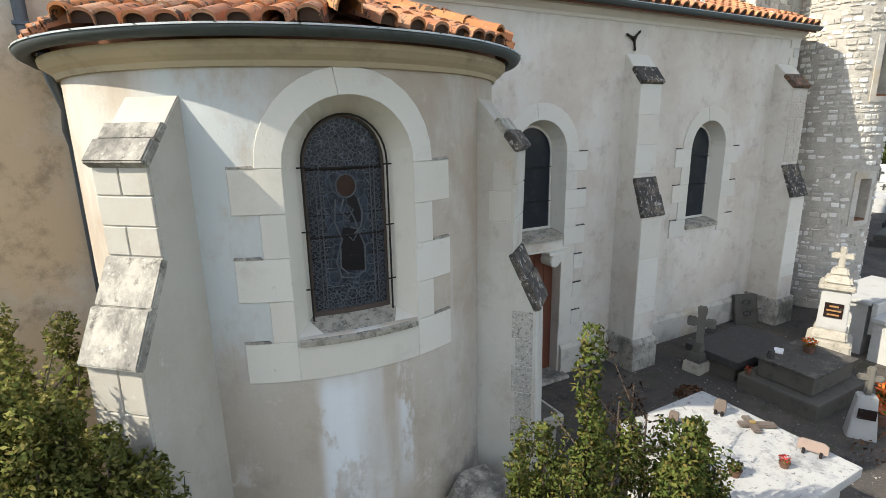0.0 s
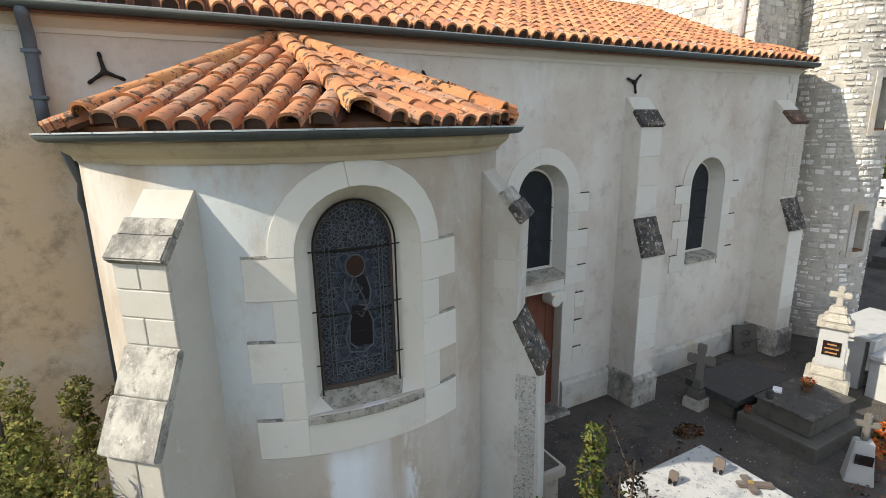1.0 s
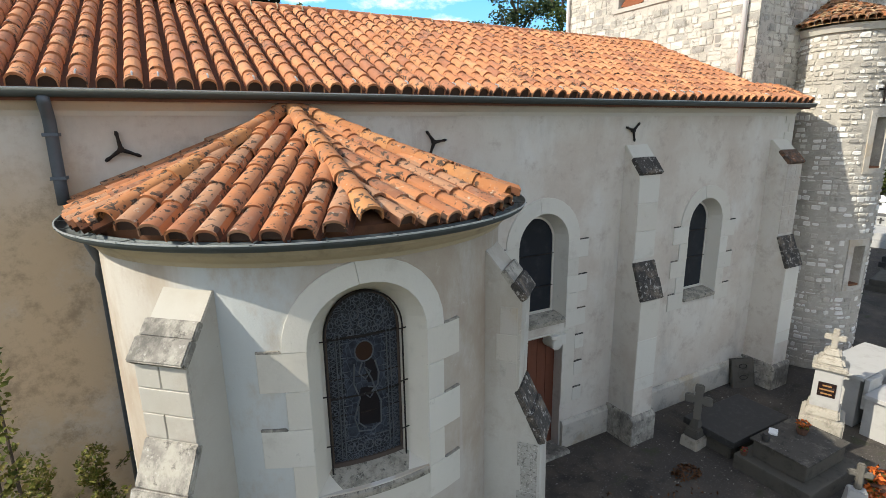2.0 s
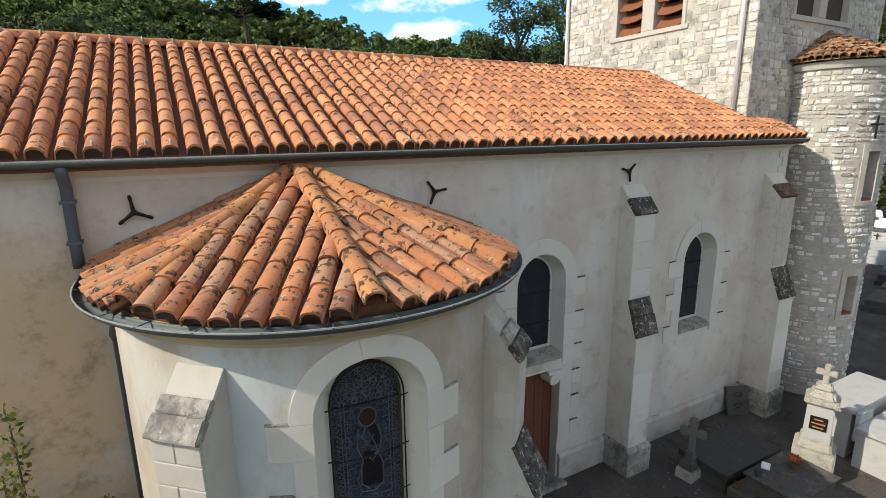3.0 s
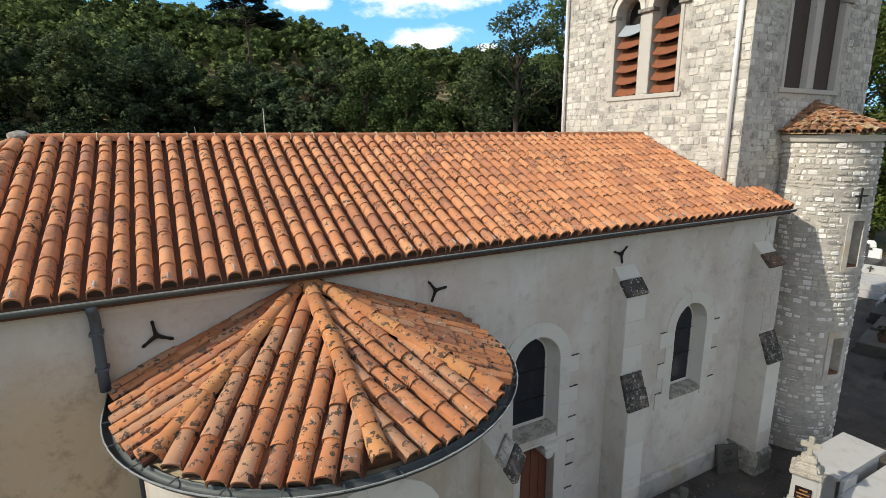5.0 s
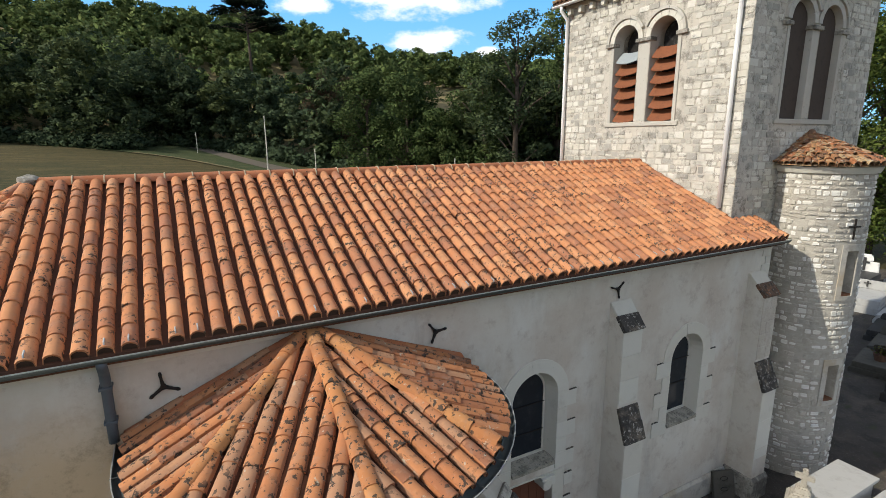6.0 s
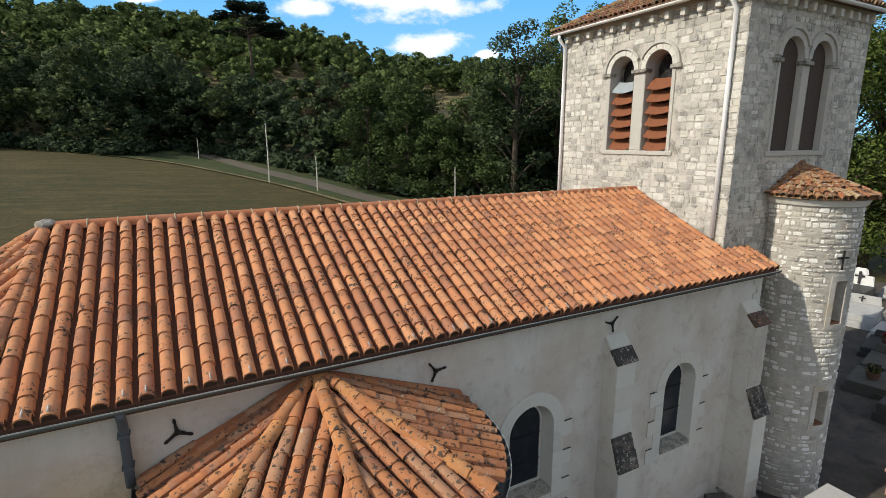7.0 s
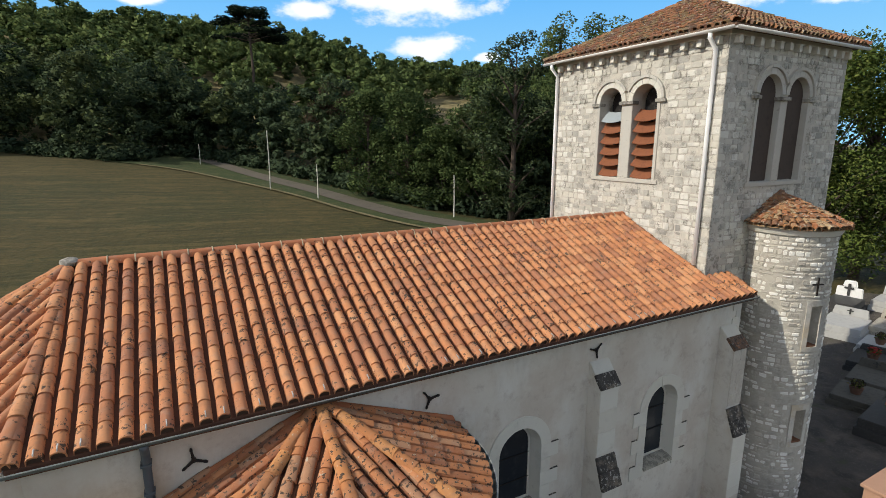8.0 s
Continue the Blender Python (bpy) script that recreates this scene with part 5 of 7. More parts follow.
U_TOP = Vector((15.45, 0.62, 9.04))
bm = bmesh.new()
va = bm.verts.new(U_TOP)
ve = [bm.verts.new(TC + Vector(((TR + 0.2) * math.cos(t), (TR + 0.2) * math.sin(t), 8.30))) for t in tw]
for k in range(30):
    bm.faces.new((va, ve[k], ve[k + 1]))
turret_roof = part("roof", bm, M_TURRET_TILE, turret, "half-cone roof of mossy tiles")
rng = random.Random(8)
poses = []
for k in range(34):
    t = radians(-205 + 230 * k / 33)
    foot = TC + Vector(((TR + 0.22) * math.cos(t), (TR + 0.22) * math.sin(t), 8.31))
    way = U_TOP - foot
    side = way.cross(Vector((0, 0, 1))).normalized()
    n = int(way.length / 0.25)
    for q in range(n):
        if q > n * 0.55 and k % 2 or q > n * 0.8 and k % 4:
            continue
        poses.append(wobble(frame_of(foot + way * (q / n), side, way), rng, 8, 0.03))
turret_tile = tile_mesh("tile", 0.2, 0.34, 0.075, 0.065, M_TURRET_TILE, 0.034)
joined("roof_tiling", turret_tile, poses, turret_roof, "small mossy clay tiles")
bm = tube([tuple(on_turret(-0.02, 0.03, z)) for z in (6.55, 7.05)], 0.022, 6)
tube([tuple(on_turret(s, 0.035, 6.86)) for s in (-0.17, 0.13)], 0.022, 6, bm)
part("wall_anchor", bm, M_IRON, turret, "rusty iron cross-shaped tie")

# ---------------------------------------------------------------- yard, lane and field
def sheet(name, outline, z, material, label, category, thick=0.05):
    bm = bmesh.new()
    f = bm.faces.new([bm.verts.new((x, y, z)) for x, y in outline])
    ext = bmesh.ops.extrude_face_region(bm, geom=[f])
    bmesh.ops.translate(bm, vec=(0, 0, -thick), verts=[g for g in ext["geom"] if isinstance(g, bmesh.types.BMVert)])
    bmesh.ops.recalc_face_normals(bm, faces=bm.faces[:])
    return tagged(part(name, bm, material, None, label), category=category, kind="structure")


yard_rng = random.Random(61)
YARD = [(2.6, -9.5), (9.0, -14.0), (22.0, -17.0), (36.0, -15.0), (45.0, -8.0), (47.0, 2.0), (43.0, 9.0), (30.0, 11.0), (20.0, 9.0), (19.0, 7.5), (12.5, 7.5), (12.4, 0.3), (4.0, 0.3), (3.4, -2.0)]
yard_edge = []
for a, b in zip(YARD, YARD[1:] + YARD[:1]):
    n = max(1, int(math.dist(a, b) / 0.8))
    rough = 0.0 if max(a[1], b[1]) < 8 and a[0] < 13 and min(a[1], b[1]) > -3 else 0.22
    yard_edge += [(a[0] + (b[0] - a[0]) * k / n + yard_rng.uniform(-rough, rough), a[1] + (b[1] - a[1]) * k / n + yard_rng.uniform(-rough, rough)) for k in range(n)]
sheet("gravel_yard", yard_edge, 0.02, M_GRAVEL, "dark gravel churchyard with fallen leaves", "ground")

FIELD_EDGE = [(-27, 116), (-18.8, 109), (-11.1, 101), (-4.5, 95.6), (1.5, 89.0), (6.7, 80.1), (12.4, 69.1), (16.3, 59.8), (19.3, 51.2), (24, 42), (33, 32), (48, 22), (68, 13), (93, 3)]
LANE = [(-8, 138), (0, 123), (5.5, 109), (12.6, 84), (18.6, 67.5), (22.3, 55.3), (26.7, 45.2), (36, 36), (50, 27), (70, 18), (95, 8)]


def along_path(path, n, start=0.0):
    """Points and side ways at even steps of a smooth path."""
    out = []
    for k in range(n + 1):
        u = start + k / n * (len(path) - 1 - start)
        i = min(int(u), len(path) - 2)
        a, b = Vector((*path[i], 0)), Vector((*path[i + 1], 0))
        c, d = Vector((*path[max(i - 1, 0)], 0)), Vector((*path[min(i + 2, len(path) - 1)], 0))
        f = u - i
        p = 0.5 * ((2 * a) + (b - c) * f + (2 * c - 5 * a + 4 * b - d) * f * f + (3 * a - c - 3 * b + d) * f ** 3)
        w = (b - a).normalized()
        out.append((p, Vector((-w.y, w.x, 0))))
    return out


def strip(name, rows, lift, material, label, category):
    m = len(rows[0])
    vs = [(q.x, q.y, land(q.x, q.y) + lift) for row in rows for q in row]
    fs = [(k * m + j, k * m + j + 1, (k + 1) * m + j + 1, (k + 1) * m + j) for k in range(len(rows) - 1) for j in range(m - 1)]
    return tagged(raw(name, vs, fs, material, None, label, True), category=category, kind="structure")


def ribbon(name, path, offs, lift, material, label, category, start=0.0):
    return strip(name, [[p + s * o for o in offs] for p, s in along_path(path, 60, start)], lift, material, label, category)


_m = Mat("lush_verge", (0.042, 0.058, 0.020), 0.95)
_m.over((0.085, 0.085, 0.034), _m.ramp(_m.noise(0.6, 7), 0.45, 0.7), 0.7)
M_VERGE = _m.bump(_m.noise(5, 6), 0.8, 0.1).done()
_m = Mat("straw_edge", (0.20, 0.165, 0.085), 0.95)
_m.over((0.10, 0.09, 0.04), _m.ramp(_m.noise(0.9, 7, rough=0.7), 0.45, 0.62), 0.9)
ribbon("verge", FIELD_EDGE, (-0.35, 0.0, 0.35), 0.17, _m.bump(_m.noise(6, 6), 0.8, 0.08).done(), "pale straw edge of the mown field", "verge", 3.0)
strip("verge", [[a.lerp(b - s * 1.6, f / 6) for f in range(7)] for (a, _), (b, s) in zip(along_path(FIELD_EDGE, 60), along_path(LANE, 60))], 0.14, M_VERGE, "green grass verge between field and lane", "verge")
ribbon("verge", LANE, (1.6, 2.4, 3.2, 4.5), 0.16, M_VERGE, "green grass verge under the trees", "verge")
ribbon("road", LANE, (-1.7, -0.6, 0.6, 1.7), 0.20, M_ROAD, "narrow grey country lane", "road")

for x, y, h, r in ((5.4, 97.0, 3.8, 0.07), (12.8, 68.5, 8.3, 0.09), (17.5, 60.3, 4.7, 0.08), (30.5, 46.1, 5.3, 0.08)):
    p = thing("pole", (x, y, land(x, y)), "thin pale wooden pole beside the lane", "pole", "poles along the lane")
    part("shaft", tube([(x, y, land(x, y) - 0.2), (x + 0.05, y, land(x, y) + h * 0.5), (x + 0.02, y, land(x, y) + h)], [r, r * 0.85, r * 0.7], 8), M_STONE, p)
    part("cap", tube([(x + 0.02, y, land(x, y) + h), (x + 0.02, y, land(x, y) + h + 0.12)], r * 0.9, 8), M_IRON, p)


# ---------------------------------------------------------------- distant sky
def sky_backdrop():
    """A far curved screen of summer sky with a few cumulus clouds behind the hill."""
    mat = bpy.data.materials.new("summer_sky")
    mat.use_nodes = True
    n, l = mat.node_tree.nodes, mat.node_tree.links
    n.clear()
    geo = n.new("ShaderNodeNewGeometry")
    sep = n.new("ShaderNodeSeparateXYZ")
    l.new(geo.outputs["Position"], sep.inputs["Vector"])

    def calc(op, a, b=0.0):
        m = n.new("ShaderNodeMath")
        m.operation = op
        for k, v in enumerate((a, b)):
            if isinstance(v, (int, float)):
                m.inputs[k].default_value = v
            else:
                l.new(v, m.inputs[k])
        return m.outputs[0]

    up = calc("DIVIDE", sep.outputs["Z"], FAR)
    az = calc("ARCTAN2", sep.outputs["X"], sep.outputs["Y"])
    nz = n.new("ShaderNodeTexNoise")
    nz.inputs["Scale"].default_value, nz.inputs["Detail"].default_value, nz.inputs["Roughness"].default_value = 0.010, 8, 0.6
    mp = n.new("ShaderNodeMapping")
    mp.inputs["Scale"].default_value = (1, 1, 1.8)
    l.new(geo.outputs["Position"], mp.inputs["Vector"]), l.new(mp.outputs["Vector"], nz.inputs["Vector"])
    rough = calc("MULTIPLY", calc("SUBTRACT", nz.outputs["Fac"], 0.5), 2.6)
    total = None
    for a, e, wa, we in ((25.0, 15.2, 8.3, 2.5), (27.0, 10.5, 4.4, 1.3), (14.0, 13.6, 3.0, 1.1), (-0.8, 13.6, 2.4, 0.7), (33.0, 9.4, 1.6, 0.5), (19.0, 18.5, 8.0, 2.0), (64.0, 13.5, 7.0, 1.4)):
        da = calc("DIVIDE", calc("SUBTRACT", az, radians(a)), radians(wa))
        de = calc("DIVIDE", calc("SUBTRACT", up, math.tan(radians(e))), math.tan(radians(we)))
        d = calc("SUBTRACT", 1.0, calc("SQRT", calc("ADD", calc("MULTIPLY", da, da), calc("MULTIPLY", de, de))))
        total = d if total is None else calc("MAXIMUM", total, d)
    soft = n.new("ShaderNodeMapRange")
    soft.interpolation_type = "SMOOTHSTEP"
    soft.inputs["From Min"].default_value, soft.inputs["From Max"].default_value = -0.2, 0.5
    l.new(calc("ADD", total, rough), soft.inputs["Value"])
    blue = n.new("ShaderNodeValToRGB")
    blue.color_ramp.elements[0].position, blue.color_ramp.elements[0].color = 0.05, (0.36, 0.74, 1.0, 1)
    blue.color_ramp.elements[1].position, blue.color_ramp.elements[1].color = 0.32, (0.115, 0.46, 0.98, 1)
    l.new(up, blue.inputs["Fac"])
    mix = n.new("ShaderNodeMix")
    mix.data_type = "RGBA"
    l.new(soft.outputs["Result"], mix.inputs["Factor"])
    l.new(blue.outputs["Color"], mix.inputs["A"])
    mix.inputs["B"].default_value = (1.05, 1.08, 1.12, 1)
    em = n.new("ShaderNodeEmission")
    em.inputs["Strength"].default_value = 1.2
    l.new(mix.outputs["Result"], em.inputs["Color"])
    out = n.new("ShaderNodeOutputMaterial")
    l.new(em.outputs["Emission"], out.inputs["Surface"])
    vs, fs = [], []
    m = 48
    for k in range(m + 1):
        a = radians(-75 + 170 * k / m)
        for z in (-60, 200, 420, 640):
            vs.append((FAR * math.sin(a), FAR * math.cos(a), z))
    for k in range(m):
        for j in range(3):
            fs.append((k * 4 + j, k * 4 + j + 1, k * 4 + j + 5, k * 4 + j + 4))
    return tagged(raw("backdrop", vs, fs, mat, None, "bright blue sky with white cumulus clouds"), category="sky", kind="structure")


FAR = 1300.0
sky_backdrop()

# ---------------------------------------------------------------- trees and shrubs
def leaf_mat(name, tones, through=0.25):
    m = Mat(name, tones[0], 0.9)
    m.bsdf.inputs["Specular IOR Level"].default_value = 0.08
    m.pick(tones, 1.0)
    m.over(tuple(c * 0.55 for c in tones[0]), m.ramp(m.noise(0.35, 4), 0.4, 0.7), 0.5)
    mat = m.done()
    n, l = mat.node_tree.nodes, mat.node_tree.links
    tr = n.new("ShaderNodeBsdfTranslucent")
    l.new(m.col, tr.inputs["Color"])
    mix = n.new("ShaderNodeMixShader")
    mix.inputs["Fac"].default_value = through
    l.new(m.bsdf.outputs["BSDF"], mix.inputs[1]), l.new(tr.outputs["BSDF"], mix.inputs[2])
    l.new(mix.outputs["Shader"], n["Material Output"].inputs["Surface"])
    return mat


M_WOODS = leaf_mat("wood_leaves", [(0.070, 0.102, 0.050), (0.083, 0.115, 0.053), (0.061, 0.090, 0.048), (0.095, 0.125, 0.055), (0.077, 0.098, 0.050)], 0.22)
# Lighter than the wood leaves: sunlight on the hilltop, put into colour.
M_HILL = leaf_mat("hill_leaves", [(0.115, 0.162, 0.056), (0.133, 0.181, 0.062), (0.097, 0.142, 0.051), (0.152, 0.190, 0.067)])
M_TREE = leaf_mat("tree_leaves", [(0.069, 0.105, 0.037), (0.090, 0.127, 0.043), (0.054, 0.086, 0.030), (0.108, 0.142, 0.051)])
M_RIGHT = leaf_mat("yard_tree_leaves", [(0.105, 0.150, 0.033), (0.150, 0.195, 0.045), (0.075, 0.112, 0.030), (0.180, 0.210, 0.053)])
M_RED = leaf_mat("reddish_leaves", [(0.085, 0.062, 0.040), (0.10, 0.072, 0.045), (0.065, 0.058, 0.036)])
M_DEAD = leaf_mat("withered_leaves", [(0.035, 0.026, 0.020), (0.055, 0.038, 0.026), (0.09, 0.055, 0.035)])
M_PINE = leaf_mat("pine_needles", [(0.016, 0.026, 0.016), (0.022, 0.034, 0.020)], 0.1)
M_LIME = leaf_mat("light_leaves", [(0.16, 0.19, 0.04), (0.20, 0.22, 0.05), (0.12, 0.16, 0.035)])
M_BARK = plain("bark", (0.085, 0.065, 0.05), 0.95, 0.0, (0.04, 0.032, 0.026), 0.6, 8, 0.6)


def leaves(centres, radii, counts, size, nrng, flat=0.6, jitter=0.45):
    """Leaf blades scattered through clumps: corner points, four to a leaf, and a soft outward way for each leaf."""
    out, ways = [], []
    for c, r, n in zip(centres, radii, counts):
        v = nrng.normal(size=(n, 3))
        v /= np.linalg.norm(v, axis=1)[:, None]
        p = np.array(c) + v * np.array(r) * (nrng.uniform(0.25, 1.0, (n, 1)) ** 0.45)
        a = nrng.normal(size=(n, 3))
        a[:, 2] *= flat
        a /= np.linalg.norm(a, axis=1)[:, None]
        b = np.cross(a, nrng.normal(size=(n, 3)))
        b /= np.linalg.norm(b, axis=1)[:, None] + 1e-9
        b *= np.where((np.cross(a, b) * v).sum(axis=1) < 0, -1.0, 1.0)[:, None]
        s = size * nrng.uniform(0.6, 1.3, (n, 1))
        soft = v + jitter * nrng.normal(size=(n, 3)) + np.array((0, 0, 0.25))
        ways.append(soft / (np.linalg.norm(soft, axis=1)[:, None] + 1e-9))
        a, b = a * s, b * s * 0.55
        out.append(np.stack([p - a, p - b * 0.9 + a * 0.1, p + a, p + b * 0.9 + a * 0.1], axis=1))
    return np.concatenate(out).reshape(-1, 3), np.concatenate(ways)


def leaf_object(name, blades, material, parent, label="", base=None):
    pts, ways = blades
    me = bpy.data.meshes.new(name)
    o = np.array(at(parent)) if parent is not None else np.zeros(3)
    n = len(pts) // 4
    me.from_pydata((pts - o).tolist(), [], np.arange(n * 4).reshape(n, 4).tolist())
    me.shade_smooth()
    me.normals_split_custom_set_from_vertices(np.repeat(ways, 4, axis=0).tolist())
    me.materials.append(material)
    ob = new(name, me)
    ob.parent = parent
    return tagged(ob, label)


def crown_clumps(x, y, z0, h, r, n, nrng, shape="round"):
    cs, rs = [], []
    for k in range(n):
        f = nrng.uniform(0.08, 1.0)
        if shape == "round":
            w = r * math.sqrt(max(0.05, 1 - (2 * f - 0.85) ** 2 / 1.5))
        elif shape == "tall":
            w = r * (0.35 + 0.9 * math.sin(math.pi * min(1, f * 0.9 + 0.08)))
        else:
            w = r * (1.1 - f)
        a, q = nrng.uniform(0, 2 * math.pi), nrng.uniform(0.25, 0.95)
        s = r * nrng.uniform(0.24, 0.42)
        cs.append((x + w * q * math.cos(a), y + w * q * math.sin(a), z0 + f * h))
        rs.append((s, s, s * 0.75))
    return cs, rs


def broad_tree(x, y, h, r, seed, mat, label, leaf=0.22, n=34, per=150, foot=0.22, shape="round", group=""):
    nrng = np.random.default_rng(seed)
    z = land(x, y)
    t = thing("tree", (x, y, z), label, "tree", group)
    lean = nrng.uniform(-0.4, 0.4, 2)
    bm = tube([(x, y, z - 0.3), (x + lean[0] * 0.3, y + lean[1] * 0.3, z + h * 0.25), (x + lean[0], y + lean[1], z + h * 0.6), (x + lean[0], y + lean[1], z + h * 0.88)], [h * 0.022, h * 0.016, h * 0.010, h * 0.003], 8)
    part("trunk", bm, M_BARK, t, "", True)
    cs, rs = crown_clumps(x + lean[0] * 0.5, y + lean[1] * 0.5, z + h * foot, h * (1 - foot) * 0.95, r, n, nrng, shape)
    bm = bmesh.new()
    for c in cs[::3]:
        a = Vector((x + lean[0] * 0.6, y + lean[1] * 0.6, max(z + h * foot * 0.8, c[2] - r * 0.7)))
        b = Vector(c)
        tube([tuple(a), tuple(a.lerp(b, 0.5) + Vector((0, 0, 0.2))), tuple(b)], [h * 0.007, h * 0.005, h * 0.002], 5, bm)
    part("branchwork", bm, M_BARK, t, "", True)
    leaf_object("crown", leaves(cs, rs, [per] * len(cs), leaf, nrng), mat, t)
    return t


def edge_of_woods(az):
    return float(np.interp(az, [-40, -12, -6, -2.5, -0.5, 2, 5, 8, 11, 15, 20, 28, 45, 70], [132, 123, 106, 103, 113, 112, 106, 99, 92, 83, 72, 64, 58, 58]))


nrng = np.random.default_rng(5)
M_WOODS_B = leaf_mat("wood_leaves_deep", [(0.055, 0.081, 0.045), (0.066, 0.095, 0.048), (0.045, 0.070, 0.040)], 0.22)
M_WOODS_C = leaf_mat("wood_leaves_olive", [(0.087, 0.114, 0.046), (0.103, 0.126, 0.048), (0.076, 0.098, 0.041)], 0.22)
stands = [([], [], []) for _ in range(3)]
for k in range(300):
    az = nrng.uniform(-42, 52)
    r = edge_of_woods(az) + 3 + 46 * nrng.uniform(0, 1) ** 1.4
    x, y = r * math.sin(radians(az)), r * math.cos(radians(az)) - 5
    h = nrng.uniform(8, 16) + (3.5 if az < 2 else 0) - (5 if 22 < az < 34 else 0) - 0.08 * max(0.0, r - edge_of_woods(az) - 8)
    a, b = crown_clumps(x, y, land(x, y) + 1.2, h, h * nrng.uniform(0.22, 0.32), 17, nrng, "tall" if k % 3 else "round")
    which = stands[(0, 1, 1, 0, 2, 1)[k % 6]]
    which[0].extend(a), which[1].extend(b), which[2].extend([74] * len(a))
for k in range(420):
    az = nrng.uniform(-42, 50)
    r = edge_of_woods(az) + nrng.uniform(0.5, 6.0)
    x, y = r * math.sin(radians(az)), r * math.cos(radians(az)) - 5
    s = nrng.uniform(0.8, 2.0)
    # Low bushes get the deep leaves, painting the shade under the trees.
    which = stands[1]
    which[0].append((x, y, land(x, y) + s * 0.6)), which[1].append((s * 1.3, s * 1.3, s)), which[2].append(110)
for (cs, rs, ns), mat, label in zip(stands, (M_WOODS, M_WOODS_B, M_WOODS_C), ("dense green wood at the foot of the hill", "deep green trees in the wood below the hill", "olive green trees scattered through the wood")):
    tagged(leaf_object("woods", leaves(cs, rs, ns, 0.38, nrng, jitter=0.2), mat, None, label), category="woods", kind="stuff")
cs, rs, ns = [], [], []
for k in range(1500):
    az = nrng.uniform(-42, 58)
    r = 135 + 220 * nrng.uniform(0, 1) ** 0.9
    if 25.6 < az < 32.5 and 162 < r < 206:
        continue
    x, y = r * math.sin(radians(az)), r * math.cos(radians(az)) - 5
    h = nrng.uniform(8, 13) if not (21 < az < 34 and r < 163) else nrng.uniform(4, 6)
    a, b = crown_clumps(x, y, land(x, y) + 0.5, h, h * 0.48, 8, nrng)
    cs += a
    rs += b
    ns += [44] * len(a)
tagged(leaf_object("hill_woods", leaves(cs, rs, ns, 0.85, nrng), M_HILL, None, "sunlit green wood over the hilltop"), category="woods", kind="stuff")


def polar(px, r):
    """A place r metres off, given as the bearing east of north."""
    return r * math.sin(radians(px)), r * math.cos(radians(px)) - 6


for az, r, h, w, mat, label, shape in (
        (20.5, 72, 15.5, 4.6, M_TREE, "broad dark green tree by the lane", "round"), (25.0, 70, 15.0, 5.0, M_TREE, "tall full-leaved green tree by the lane", "round"), (29.0, 66, 10.5, 4.2, M_TREE, "rounded green tree by the lane", "round"),
        (34.0, 64, 17.5, 5.0, M_TREE, "spreading green tree behind the belfry", "round"), (17.0, 88, 16.0, 4.6, M_RED, "tree with reddish brown foliage", "tall"), (37.0, 60, 22.5, 4.4, M_WOODS, "tall thin-crowned tree behind the belfry", "tall"),
        (32.0, 84, 20.0, 4.0, M_WOODS, "tall thin-crowned tree on the slope", "tall"), (26.0, 285, 14.0, 7.5, M_WOODS, "lone round tree on the hilltop", "round"), (0.3, 134, 10.0, 3.4, M_LIME, "small yellow-green tree in the wood", "round"),
        (41.5, 70, 26.5, 5.0, M_HILL, "tall airy tree behind the tower", "tall"), (46.0, 72, 27.0, 5.0, M_HILL, "tall airy tree behind the tower", "tall")):
    x, y = polar(az, r)
    far = r > 200
    broad_tree(x, y, h, w, int(az * 10) + 900, mat, label, 0.21 if not far else 0.8, 64 if w > 4.1 else 48, 190 if shape == "round" else 150, 0.02, shape)
for az, r, h, w in ((62, 50, 19, 5.6), (66.5, 47, 18, 5.4), (70.0, 50, 18, 5.6), (74.5, 52, 17, 5.4), (57, 58, 19, 5.4)):
    x, y = polar(az, r)
    broad_tree(x, y, h, w, int(az * 10), M_RIGHT, "full green tree beyond the graves", 0.14, 74, 300, 0.04, "round", "trees beyond the graves")

# umbrella pine on the slope
px, py = polar(8.6, 165)
pine = thing("pine_tree", (px, py, land(px, py)), "dark flat-topped pine standing above the wood", "tree")
pz = land(px, py)
part("trunk", tube([(px, py, pz - 0.5), (px + 0.3, py, pz + 12), (px - 0.2, py, pz + 29)], [0.55, 0.40, 0.14], 8), M_BARK, pine, "", True)
nrng = np.random.default_rng(12)
cs, rs = [], []
bm = bmesh.new()
for k in range(48):
    f = nrng.uniform(0.70, 1.0)
    a = nrng.uniform(0, 2 * math.pi)
    w = (2.5 + 9.5 * (1 - (f - 0.70) / 0.30) ** 0.7) * nrng.uniform(0.4, 1.0)
    c = (px + w * math.cos(a), py + w * math.sin(a) * 0.8, pz + 30.0 * f - 0.5)
    cs.append(c), rs.append((2.4, 2.4, 0.6))
    tube([(px, py, c[2] - 1.2), tuple(Vector((px, py, c[2])).lerp(Vector(c), 0.6)), c], [0.14, 0.09, 0.04], 5, bm)
part("branchwork", bm, M_BARK, pine, "", True)
leaf_object("crown", leaves(cs, rs, [170] * 48, 0.40, nrng, flat=0.3), M_PINE, pine)

M_SHRUB = leaf_mat("shrub_leaves", [(0.115, 0.15, 0.036), (0.15, 0.18, 0.046), (0.085, 0.12, 0.03), (0.19, 0.19, 0.052), (0.22, 0.17, 0.052)], 0.3)
M_OLIVE = leaf_mat("hedge_leaves", [(0.17, 0.185, 0.05), (0.23, 0.23, 0.068), (0.12, 0.145, 0.04), (0.30, 0.26, 0.09)], 0.35)


